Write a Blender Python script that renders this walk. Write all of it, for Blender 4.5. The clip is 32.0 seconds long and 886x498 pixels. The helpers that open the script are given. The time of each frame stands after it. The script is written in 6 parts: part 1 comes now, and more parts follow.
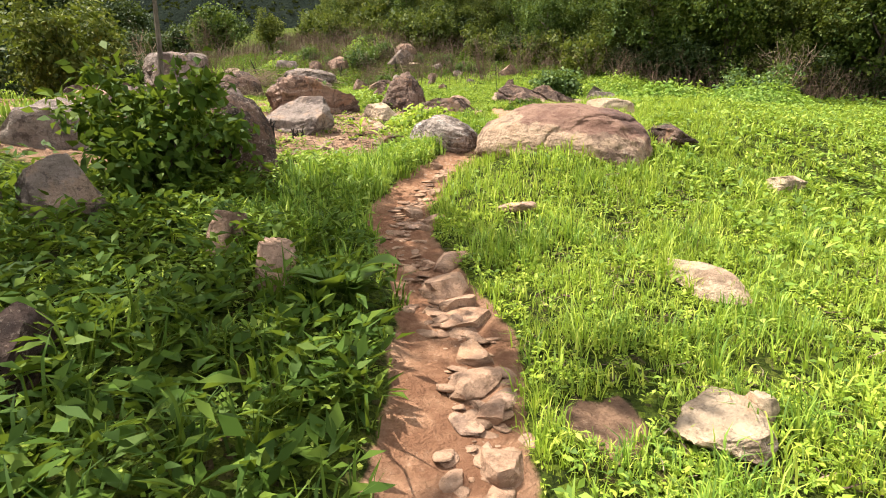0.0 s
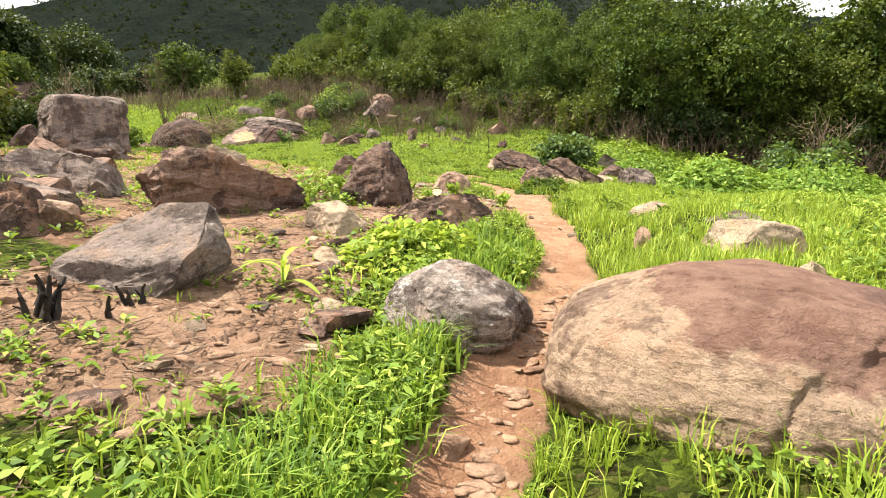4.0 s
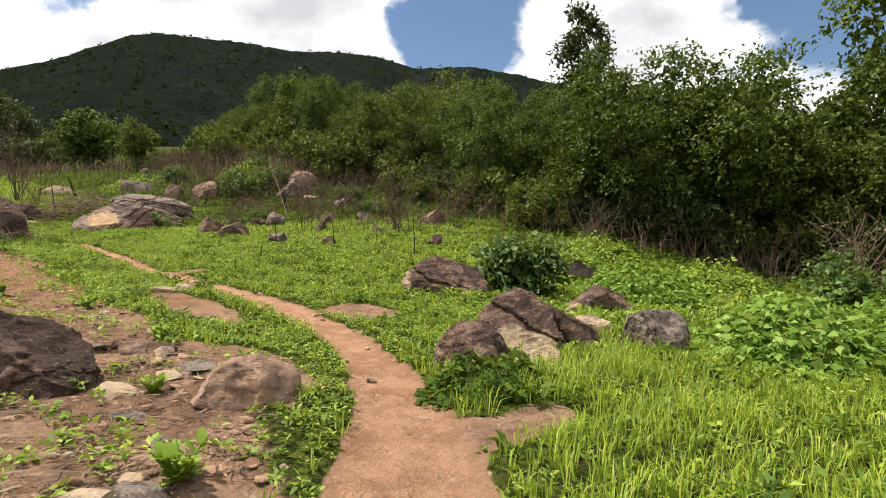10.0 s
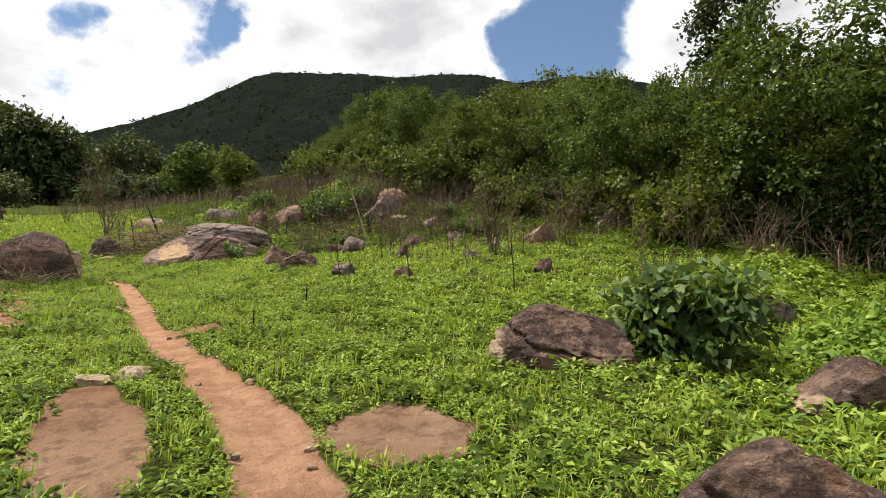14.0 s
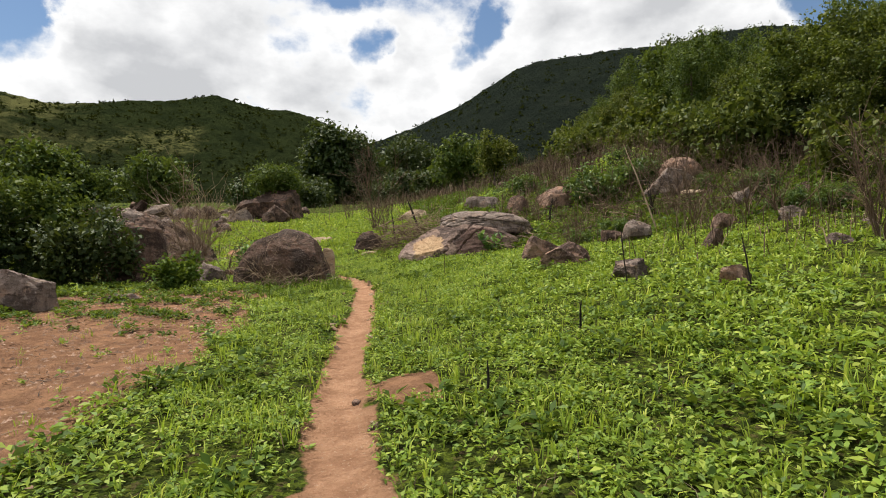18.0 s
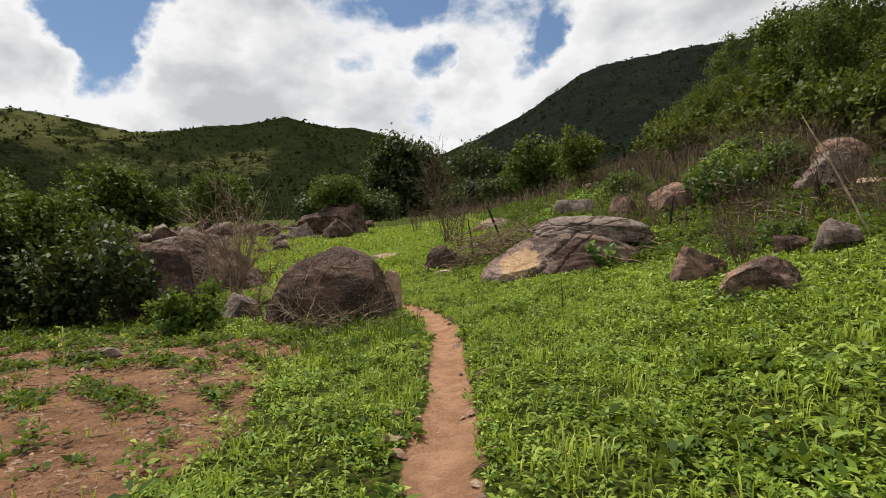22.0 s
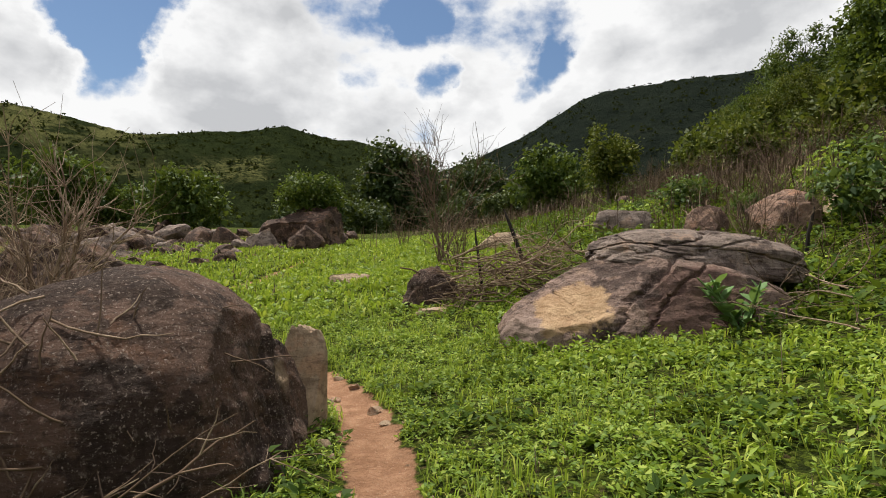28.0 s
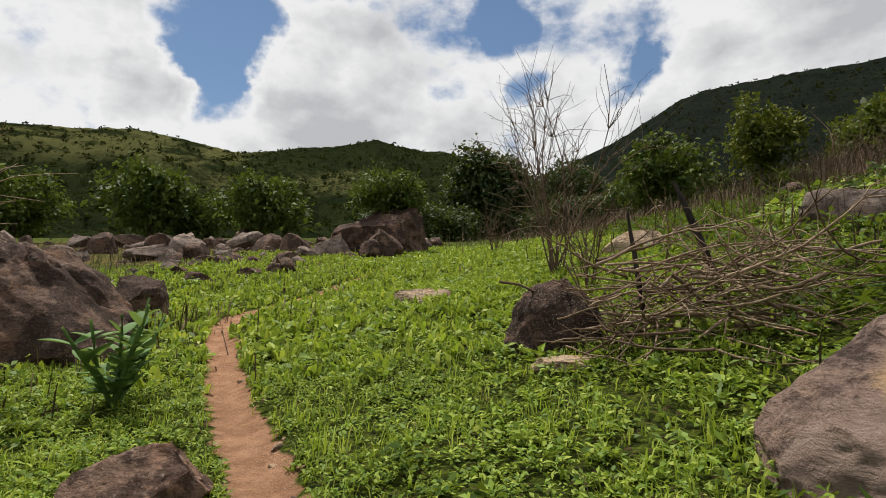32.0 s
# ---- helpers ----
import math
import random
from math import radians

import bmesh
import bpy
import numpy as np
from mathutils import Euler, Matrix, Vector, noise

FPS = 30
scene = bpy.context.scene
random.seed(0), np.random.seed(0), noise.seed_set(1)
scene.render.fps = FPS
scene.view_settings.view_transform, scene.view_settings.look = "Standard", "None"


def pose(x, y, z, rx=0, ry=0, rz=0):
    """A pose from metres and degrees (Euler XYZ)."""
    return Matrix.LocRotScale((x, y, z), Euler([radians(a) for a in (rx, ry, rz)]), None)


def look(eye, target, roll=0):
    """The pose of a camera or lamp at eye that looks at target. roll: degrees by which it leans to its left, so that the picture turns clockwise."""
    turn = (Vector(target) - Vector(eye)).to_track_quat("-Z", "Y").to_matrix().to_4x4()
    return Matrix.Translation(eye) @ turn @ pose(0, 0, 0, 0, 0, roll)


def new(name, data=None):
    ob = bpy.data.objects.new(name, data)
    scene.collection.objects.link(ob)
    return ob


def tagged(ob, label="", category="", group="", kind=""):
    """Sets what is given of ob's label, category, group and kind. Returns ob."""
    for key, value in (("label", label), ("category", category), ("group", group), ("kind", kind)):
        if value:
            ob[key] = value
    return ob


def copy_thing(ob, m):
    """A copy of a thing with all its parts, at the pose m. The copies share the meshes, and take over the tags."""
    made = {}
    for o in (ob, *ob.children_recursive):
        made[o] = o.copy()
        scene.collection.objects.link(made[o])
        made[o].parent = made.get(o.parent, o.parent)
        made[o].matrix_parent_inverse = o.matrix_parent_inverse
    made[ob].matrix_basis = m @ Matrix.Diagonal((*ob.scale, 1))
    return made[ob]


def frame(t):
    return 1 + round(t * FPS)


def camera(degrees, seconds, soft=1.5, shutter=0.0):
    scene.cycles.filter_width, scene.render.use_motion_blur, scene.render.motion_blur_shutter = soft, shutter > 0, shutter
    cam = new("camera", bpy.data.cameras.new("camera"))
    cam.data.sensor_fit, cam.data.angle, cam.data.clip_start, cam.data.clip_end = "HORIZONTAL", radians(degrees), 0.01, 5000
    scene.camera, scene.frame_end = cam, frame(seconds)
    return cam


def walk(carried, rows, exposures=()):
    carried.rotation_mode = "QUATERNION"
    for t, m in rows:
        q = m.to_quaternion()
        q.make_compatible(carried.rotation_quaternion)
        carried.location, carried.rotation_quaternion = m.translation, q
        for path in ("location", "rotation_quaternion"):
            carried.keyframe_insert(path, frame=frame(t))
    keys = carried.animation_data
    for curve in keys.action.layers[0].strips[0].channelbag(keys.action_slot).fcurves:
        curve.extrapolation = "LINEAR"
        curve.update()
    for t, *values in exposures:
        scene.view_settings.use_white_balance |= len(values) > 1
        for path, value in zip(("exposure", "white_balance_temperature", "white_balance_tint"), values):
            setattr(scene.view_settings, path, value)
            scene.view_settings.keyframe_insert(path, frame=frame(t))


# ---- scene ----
LENS = 75.84
cam = camera(LENS, 32.0, 1.0, 0.0)


def carried_pose(x, y, z, pitch, roll, heading):
    """Place, and the angles in degrees: up, over to the left, turned to the left."""
    return pose(x, y, z, 90 + pitch, 0, heading) @ pose(0, 0, 0, 0, 0, roll)


WALK = (
    (0, -11.942, -15.581, -2.077, -11.10, -1.77, -36.28),
    (0.5, -11.554, -15.135, -1.986, -11.23, -1.29, -36.66),
    (1, -11.266, -14.685, -1.893, -10.74, -0.41, -36.53),
    (1.5, -10.946, -14.243, -1.791, -10.47, 0.33, -36.40),
    (2, -10.609, -13.796, -1.675, -10.56, 0.57, -34.62),
    (2.5, -10.320, -13.231, -1.638, -10.25, 0.57, -34.31),
    (3, -9.970, -12.691, -1.504, -9.85, 0.45, -34.43),
    (3.5, -9.650, -12.211, -1.300, -8.22, 0.56, -36.36),
    (4, -9.368, -11.680, -1.242, -6.48, 0.22, -39.22),
    (4.5, -8.954, -11.168, -1.117, -4.38, 0.27, -43.73),
    (5, -8.556, -10.750, -1.035, -2.85, 0.12, -48.14),
    (5.5, -8.132, -10.369, -0.975, -1.78, -0.11, -52.09),
    (6, -7.686, -10.016, -0.918, -1.08, -0.44, -55.25),
    (6.5, -7.224, -9.675, -0.842, -0.65, -0.78, -57.27),
    (7, -6.722, -9.310, -0.728, -0.40, -0.61, -57.81),
    (7.5, -6.185, -9.067, -0.680, -0.06, -0.14, -57.21),
    (8, -5.735, -8.776, -0.641, 0.50, 0.75, -55.24),
    (8.5, -5.322, -8.441, -0.529, 0.85, 1.62, -51.66),
    (9, -4.939, -8.166, -0.371, 1.16, 2.26, -46.79),
    (9.5, -4.598, -7.746, -0.332, 1.19, 1.50, -44.64),
    (10, -4.236, -7.342, -0.296, 1.48, 1.11, -44.02),
    (10.5, -3.860, -6.947, -0.169, 1.49, 0.63, -43.49),
    (11, -3.509, -6.502, -0.087, 1.32, -0.02, -42.71),
    (11.5, -3.095, -6.115, -0.029, 1.61, -0.65, -41.62),
    (12, -2.768, -5.715, 0.006, 2.26, -0.93, -40.44),
    (12.5, -2.436, -5.275, 0.064, 3.01, -1.20, -39.37),
    (13, -2.053, -4.892, 0.135, 3.19, -1.20, -37.97),
    (13.5, -1.734, -4.469, 0.154, 3.00, -0.99, -35.75),
    (14, -1.280, -4.245, 0.168, 3.01, -0.49, -33.15),
    (14.5, -0.861, -3.977, 0.181, 3.04, -0.19, -30.23),
    (15, -0.682, -3.517, 0.193, 2.90, -0.06, -27.05),
    (15.5, -0.652, -2.998, 0.207, 2.41, 0.10, -23.70),
    (16, -0.465, -2.378, 0.224, 1.37, 0.59, -20.23),
    (16.5, -0.252, -1.784, 0.235, 0.40, 0.49, -16.66),
    (17, -0.107, -1.258, 0.301, 0.53, 0.48, -13.39),
    (17.5, -0.014, -0.721, 0.399, 1.39, 0.06, -11.06),
    (18, 0.092, -0.182, 0.494, 1.87, -0.94, -6.85),
    (18.5, 0.091, 0.354, 0.500, 2.19, -0.55, -4.09),
    (19, 0.108, 0.905, 0.502, 2.32, -0.50, -2.44),
    (19.5, 0.085, 1.467, 0.570, 2.52, -0.48, -0.84),
    (20, 0.000, 2.000, 0.658, 2.79, -0.20, -0.00),
    (20.5, -0.006, 2.523, 0.727, 2.89, -0.32, -0.51),
    (21, -0.084, 3.045, 0.747, 3.14, -0.80, -0.48),
    (21.5, -0.129, 3.562, 0.769, 3.45, -1.41, -0.57),
    (22, -0.152, 4.044, 0.835, 3.17, -2.15, -0.19),
    (22.5, -0.240, 4.541, 0.851, 2.07, -2.04, -1.09),
    (23, -0.266, 5.044, 0.864, 2.58, -1.42, -2.35),
    (23.5, -0.302, 5.591, 0.924, 3.30, -1.02, -3.93),
    (24, -0.364, 6.192, 0.984, 4.00, -0.45, -5.68),
    (24.5, -0.328, 6.828, 1.025, 4.50, -0.00, -7.83),
    (25, -0.286, 7.389, 1.060, 4.43, 0.11, -8.66),
    (25.5, -0.232, 7.942, 1.093, 4.05, 0.10, -8.43),
    (26, -0.169, 8.494, 1.125, 3.66, 0.05, -7.38),
    (26.5, -0.106, 9.047, 1.160, 3.53, -0.04, -5.75),
    (27, -0.046, 9.620, 1.200, 3.95, -0.23, -3.81),
    (27.5, -0.045, 10.227, 1.269, 4.88, 0.18, -1.83),
    (28, -0.063, 10.882, 1.349, 4.96, 0.63, -0.75),
    (28.5, -0.029, 11.482, 1.454, 4.12, 1.06, 0.18),
    (29, -0.087, 12.076, 1.529, 4.16, 1.60, 0.55),
    (29.5, -0.102, 12.709, 1.549, 4.35, 1.48, 0.46),
    (30, -0.135, 13.324, 1.606, 4.51, 1.38, 0.55),
    (30.5, -0.212, 13.940, 1.659, 4.86, 1.40, 1.31),
    (31, -0.275, 14.627, 1.675, 5.25, 1.18, 2.60),
    (31.5, -0.404, 15.231, 1.676, 5.63, 0.96, 5.02),
    (32, -0.501, 15.854, 1.658, 5.84, 1.02, 8.21),
)
EXPOSURES = [(0, 1.28), (3, 1.29), (4.5, 1.2), (6.5, 0.47), (8, 0.47), (9, 0.53), (13, 0.5), (17, 0.35), (19, 0.2), (20, 0.13), (22, 0.12), (23.5, -0.13), (26.5, 0.12), (28, 0.18), (29.5, 0.12), (31, 0.06), (32, 0.0)]
walk(cam, [(t, carried_pose(*p)) for t, *p in WALK], EXPOSURES)

# ---------------------------------------------------------------- light
SUN_AZ, SUN_EL = -38.0, 65.0
sun = new("sun", bpy.data.lights.new("sun", "SUN"))
sun.data.energy, sun.data.angle, sun.data.color = 5.0, radians(0.6), (1.0, 0.94, 0.83)
sun.matrix_world = look((0, 0, 60), (-math.sin(radians(SUN_AZ)) * math.cos(radians(SUN_EL)) * 50,
                                    -math.cos(radians(SUN_AZ)) * math.cos(radians(SUN_EL)) * 50,
                                    60 - math.sin(radians(SUN_EL)) * 50))

world = bpy.data.worlds.new("sky")
scene.world = world
world.use_nodes = True
wt = world.node_tree
wt.nodes.clear()


def wnode(kind, **values):
    n = wt.nodes.new(kind)
    for k, v in values.items():
        n.inputs[k].default_value = v
    return n


sky = wnode("ShaderNodeTexSky")
sky.sky_type, sky.sun_disc = "NISHITA", False
sky.sun_elevation, sky.sun_rotation = radians(SUN_EL), radians(SUN_AZ)
sky.altitude, sky.air_density, sky.dust_density, sky.ozone_density = 300, 1.2, 0.2, 3.0
coord = wnode("ShaderNodeTexCoord")


def wmath(op, a, b=None, c=None):
    n = wt.nodes.new("ShaderNodeMath")
    n.operation = op
    for i, v in enumerate((a, b, c)):
        if v is None:
            continue
        if isinstance(v, (int, float)):
            n.inputs[i].default_value = v
        else:
            wt.links.new(v, n.inputs[i])
    return n.outputs[0]


def sky_noise(scale, detail, stretch, offset, rough=0.55):
    mp = wt.nodes.new("ShaderNodeMapping")
    mp.inputs["Scale"].default_value = stretch
    mp.inputs["Location"].default_value = offset
    wt.links.new(coord.outputs["Generated"], mp.inputs["Vector"])
    n = wnode("ShaderNodeTexNoise", Scale=scale, Detail=detail, Roughness=rough)
    wt.links.new(mp.outputs["Vector"], n.inputs["Vector"])
    return n.outputs["Fac"]


wisps = wnode("ShaderNodeTexNoise", Scale=11.0, Detail=6.0, Roughness=0.58)
wt.links.new(coord.outputs["Generated"], wisps.inputs["Vector"])
bent = wt.nodes.new("ShaderNodeVectorMath")
bent.operation = "MULTIPLY_ADD"
bent.inputs[1].default_value = (0.12, 0.12, 0.08)
wt.links.new(wisps.outputs["Color"], bent.inputs[0])
shift = wt.nodes.new("ShaderNodeVectorMath")
shift.inputs[1].default_value = (-0.06, -0.06, -0.04)
wt.links.new(coord.outputs["Generated"], shift.inputs[0])
wt.links.new(shift.outputs["Vector"], bent.inputs[2])
way = wt.nodes.new("ShaderNodeVectorMath")
way.operation = "NORMALIZE"
wt.links.new(bent.outputs["Vector"], way.inputs[0])


def sky_spot(az, el, size, power):
    """A soft spot of the sky around one direction."""
    dot = wt.nodes.new("ShaderNodeVectorMath")
    dot.operation = "DOT_PRODUCT"
    a, e = radians(az), radians(el)
    dot.inputs[1].default_value = (math.sin(a) * math.cos(e), math.cos(a) * math.cos(e), math.sin(e))
    wt.links.new(way.outputs["Vector"], dot.inputs[0])
    near = wmath("SUBTRACT", dot.outputs["Value"], math.cos(radians(size)))
    near = wmath("DIVIDE", near, 1 - math.cos(radians(size)))
    return wmath("MULTIPLY", wmath("MAXIMUM", near, 0.0), power)


cloud = wmath("ADD", wmath("MULTIPLY", sky_noise(3.4, 7, (1, 1, 1.8), (0.4, 0.1, 0.0), 0.52), 0.7), 0.25)
cloud = wmath("ADD", cloud, wmath("MULTIPLY", wmath("SUBTRACT", sky_noise(13, 7, (1, 1, 1.4), (3, 1, 2), 0.58), 0.5), 0.34))
for az_, el_, size_, power_ in ((-30.5, 20, 4.5, -0.24), (-31, 25, 6, -0.3), (0, 21.4, 2.4, -0.16), (11.5, 22.6, 3.2, -0.2), (8.8, 20.2, 2.0, -0.1), (-2.5, 27.5, 3.5, -0.14),
                                (45.5, 22.5, 7.5, -0.34), (81, 21, 9, -0.3), (95, 24, 16, -0.25), (-37, 18.5, 4.5, 0.2), (-19, 20, 9, 0.2), (3.5, 17.2, 4, 0.16), (-8, 17, 4, 0.1),
                                (25, 25, 12, 0.16), (62, 18, 8, 0.22), (66, 22, 6, 0.08), (15, 19, 8, 0.1), (30, 21, 9, 0.12)):
    cloud = wmath("ADD", cloud, sky_spot(az_, el_, size_, power_))
cover = wt.nodes.new("ShaderNodeMapRange")
cover.interpolation_type = "SMOOTHSTEP"
cover.inputs["From Min"].default_value, cover.inputs["From Max"].default_value = 0.455, 0.60
wt.links.new(cloud, cover.inputs["Value"])
body = wt.nodes.new("ShaderNodeMapRange")
body.inputs["From Min"].default_value, body.inputs["From Max"].default_value = 0.60, 0.86
wt.links.new(wmath("ADD", cloud, wmath("MULTIPLY", wmath("SUBTRACT", sky_noise(5.5, 6, (1, 1, 2.0), (7, 3, 1), 0.5), 0.5), 0.75)), body.inputs["Value"])
shade = wt.nodes.new("ShaderNodeMix")
shade.data_type = "RGBA"
shade.inputs["A"].default_value, shade.inputs["B"].default_value = (10.6, 10.6, 10.6, 1), (6.3, 6.4, 6.6, 1)
wt.links.new(body.outputs["Result"], shade.inputs["Factor"])
mixed = wt.nodes.new("ShaderNodeMix")
mixed.data_type = "RGBA"
wt.links.new(cover.outputs["Result"], mixed.inputs["Factor"])
wt.links.new(sky.outputs["Color"], mixed.inputs["A"])
wt.links.new(shade.outputs["Result"], mixed.inputs["B"])
back = wnode("ShaderNodeBackground", Strength=0.08)
wt.links.new(mixed.outputs["Result"], back.inputs["Color"])
wt.links.new(back.outputs["Background"], wt.nodes.new("ShaderNodeOutputWorld").inputs["Surface"])


# ---------------------------------------------------------------- materials
class Mat:
    """A small builder of node materials."""

    def __init__(self, name):
        self.m = bpy.data.materials.new(name)
        self.m.use_nodes = True
        self.t = self.m.node_tree
        self.bsdf = self.t.nodes["Principled BSDF"]
        self.out = self.t.nodes["Material Output"]
        self.pos = self.t.nodes.new("ShaderNodeTexCoord").outputs["Object"]

    def node(self, kind, **values):
        n = self.t.nodes.new(kind)
        for k, v in values.items():
            n.inputs[k].default_value = v
        return n

    def link(self, a, b):
        self.t.links.new(a, b)

    def noise(self, scale, detail=6, rough=0.6, stretch=None, vec=None):
        n = self.node("ShaderNodeTexNoise", Scale=scale, Detail=detail, Roughness=rough)
        v = vec or self.pos
        if stretch:
            mp = self.node("ShaderNodeMapping", Scale=stretch)
            self.link(v, mp.inputs["Vector"])
            v = mp.outputs["Vector"]
        self.link(v, n.inputs["Vector"])
        return n.outputs["Fac"]

    def ramp(self, fac, stops):
        r = self.t.nodes.new("ShaderNodeValToRGB")
        el = r.color_ramp.elements
        while len(el) < len(stops):
            el.new(0.5)
        for e, (p, c) in zip(el, stops):
            e.position, e.color = p, (*c, 1) if len(c) == 3 else c
        self.link(fac, r.inputs["Fac"])
        return r.outputs["Color"]

    def step(self, fac, lo, hi):
        r = self.node("ShaderNodeMapRange")
        r.interpolation_type = "SMOOTHSTEP"
        r.inputs["From Min"].default_value, r.inputs["From Max"].default_value = lo, hi
        self.link(fac, r.inputs["Value"])
        return r.outputs["Result"]

    def mix(self, fac, a, b, blend="MIX"):
        n = self.t.nodes.new("ShaderNodeMix")
        n.data_type, n.blend_type = "RGBA", blend
        for v, k in ((fac, "Factor"), (a, "A"), (b, "B")):
            if isinstance(v, (int, float)):
                n.inputs[k].default_value = v
            elif isinstance(v, tuple):
                n.inputs[k].default_value = (*v, 1)
            else:
                self.link(v, n.inputs[k])
        return n.outputs["Result"]

    def math(self, op, a, b):
        n = self.t.nodes.new("ShaderNodeMath")
        n.operation = op
        for i, v in enumerate((a, b)):
            if isinstance(v, (int, float)):
                n.inputs[i].default_value = v
            else:
                self.link(v, n.inputs[i])
        return n.outputs[0]

    def bump(self, height, strength, distance):
        b = self.node("ShaderNodeBump", Strength=strength, Distance=distance)
        self.link(height, b.inputs["Height"])
        self.link(b.outputs["Normal"], self.bsdf.inputs["Normal"])

    def done(self, color, rough=0.9, spec=0.3):
        if isinstance(color, tuple):
            self.bsdf.inputs["Base Color"].default_value = (*color, 1)
        else:
            self.link(color, self.bsdf.inputs["Base Color"])
        self.bsdf.inputs["Roughness"].default_value = rough
        self.bsdf.inputs["Specular IOR Level"].default_value = spec
        return self.m


def rock_material(name, base, dark, pale, varnish=0.5, lichen=0.35, tint=(0.3, 0.17, 0.1), bump=0.6, patches=(), flecks=0.0):
    """Weathered granite: a dark varnish in ragged zones over a mottled base, rusty stains, run-off streaks, pale lichen, and fresh breaks."""
    k = Mat(name)
    rnd = k.node("ShaderNodeObjectInfo").outputs["Random"]
    off = k.node("ShaderNodeCombineXYZ")
    for i in "XYZ":
        k.link(k.math("MULTIPLY", rnd, 31.0), off.inputs[i])
    add = k.t.nodes.new("ShaderNodeVectorMath")
    k.link(k.pos, add.inputs[0])
    k.link(off.outputs[0], add.inputs[1])
    vec = add.outputs[0]
    mid, fine = k.noise(5, 9, 0.7, vec=vec), k.noise(30, 6, 0.72, vec=vec)
    layer = k.noise(4.0, 8, 0.68, (0.8, 0.8, 2.6), vec)
    c = k.mix(k.step(mid, 0.38, 0.62), tuple(v * 0.72 for v in base), base)
    c = k.mix(k.math("MULTIPLY", k.step(k.noise(2.6, 7, 0.7, vec=vec), 0.52, 0.62), 0.7), c, tint)
    c = k.mix(k.math("MULTIPLY", k.step(k.noise(1.5, 8, 0.66, vec=vec), 0.60 - 0.2 * varnish, 0.64 - 0.2 * varnish), 0.85), c, k.mix(k.step(mid, 0.4, 0.6), tuple(v * 0.7 for v in dark), dark))
    c = k.mix(k.math("MULTIPLY", k.step(layer, 0.54, 0.60), 0.6), c, tuple(v * 0.6 for v in dark))
    c = k.mix(k.math("MULTIPLY", k.step(k.noise(2.6, 7, 0.7, (2.2, 2.2, 0.35), vec), 0.54, 0.62), 0.5), c, tuple(v * 0.5 for v in dark))
    c = k.mix(k.math("MULTIPLY", k.step(k.noise(7, 9, 0.75, vec=vec), 0.60 - 0.08 * lichen, 0.68), 0.35 + 0.6 * lichen), c, pale)
    c = k.mix(k.math("MULTIPLY", k.step(k.noise(13, 7, 0.78, vec=vec), 0.57, 0.64), 0.55), c, tuple(v * 0.45 for v in dark))
    c = k.mix(k.math("MULTIPLY", k.step(fine, 0.55, 0.66), 0.3), c, pale)
    c = k.mix(k.math("MULTIPLY", k.step(fine, 0.45, 0.34), 0.4), c, tuple(v * 0.4 for v in dark))
    if flecks:
        c = k.mix(k.math("MULTIPLY", k.step(k.noise(46, 4, 0.7, vec=vec), 0.59, 0.64), flecks), c, pale)
    for x, y, z, radius, one, two in patches:
        near = k.t.nodes.new("ShaderNodeVectorMath")
        near.operation = "DISTANCE"
        near.inputs[1].default_value = (x, y, z)
        k.link(k.pos, near.inputs[0])
        edge = k.math("ADD", near.outputs["Value"], k.math("MULTIPLY", k.math("SUBTRACT", k.noise(2.4, 7, 0.66), 0.5), radius * 1.5))
        c = k.mix(k.math("MULTIPLY", k.step(edge, radius + 0.05, radius - 0.05), 0.85), c, k.mix(k.step(mid, 0.36, 0.64), one, two))
    h = k.math("ADD", k.math("MULTIPLY", mid, 0.55), k.math("MULTIPLY", fine, 0.35))
    h = k.math("ADD", h, k.math("MULTIPLY", layer, 0.6))
    k.bump(h, bump, 0.13)
    return k.done(c, 0.88, 0.15)


BUFF, SAND, UMBER = ((0.40, 0.25, 0.135), (0.54, 0.37, 0.215)), ((0.36, 0.25, 0.165), (0.52, 0.39, 0.27)), ((0.085, 0.05, 0.042), (0.17, 0.10, 0.08))
ROCK_DARK = rock_material("dark_weathered_granite", (0.19, 0.122, 0.093), (0.06, 0.038, 0.031), (0.42, 0.33, 0.265), 0.62, 0.2, (0.24, 0.13, 0.08), 0.9)
ROCK_DOME = rock_material("black_brown_pitted_granite", (0.155, 0.094, 0.07), (0.058, 0.038, 0.03), (0.38, 0.30, 0.25), 0.6, 0.05, (0.15, 0.076, 0.046), 1.0, ((0.98, 0.45, 1.65, 0.13, *SAND), (1.1, 0.35, 1.2, 0.15, *SAND)), 0.8)
ROCK_GREY = rock_material("grey_granite", (0.29, 0.225, 0.19), (0.11, 0.08, 0.068), (0.42, 0.35, 0.30), 0.45, 0.35, (0.36, 0.24, 0.17), 0.9)
ROCK_LICHEN = rock_material("granite_whitened_by_lichen", (0.36, 0.29, 0.245), (0.12, 0.09, 0.076), (0.60, 0.54, 0.48), 0.35, 0.9, (0.32, 0.22, 0.16), 0.9)
ROCK_RED = rock_material("red_brown_granite", (0.33, 0.21, 0.155), (0.10, 0.062, 0.05), (0.54, 0.43, 0.35), 0.5, 0.3, (0.34, 0.18, 0.11), 0.9)
ROCK_PALE = rock_material("pale_sandy_granite", (0.49, 0.365, 0.25), (0.22, 0.155, 0.11), (0.62, 0.51, 0.39), 0.2, 0.35, (0.45, 0.29, 0.17), 0.8)
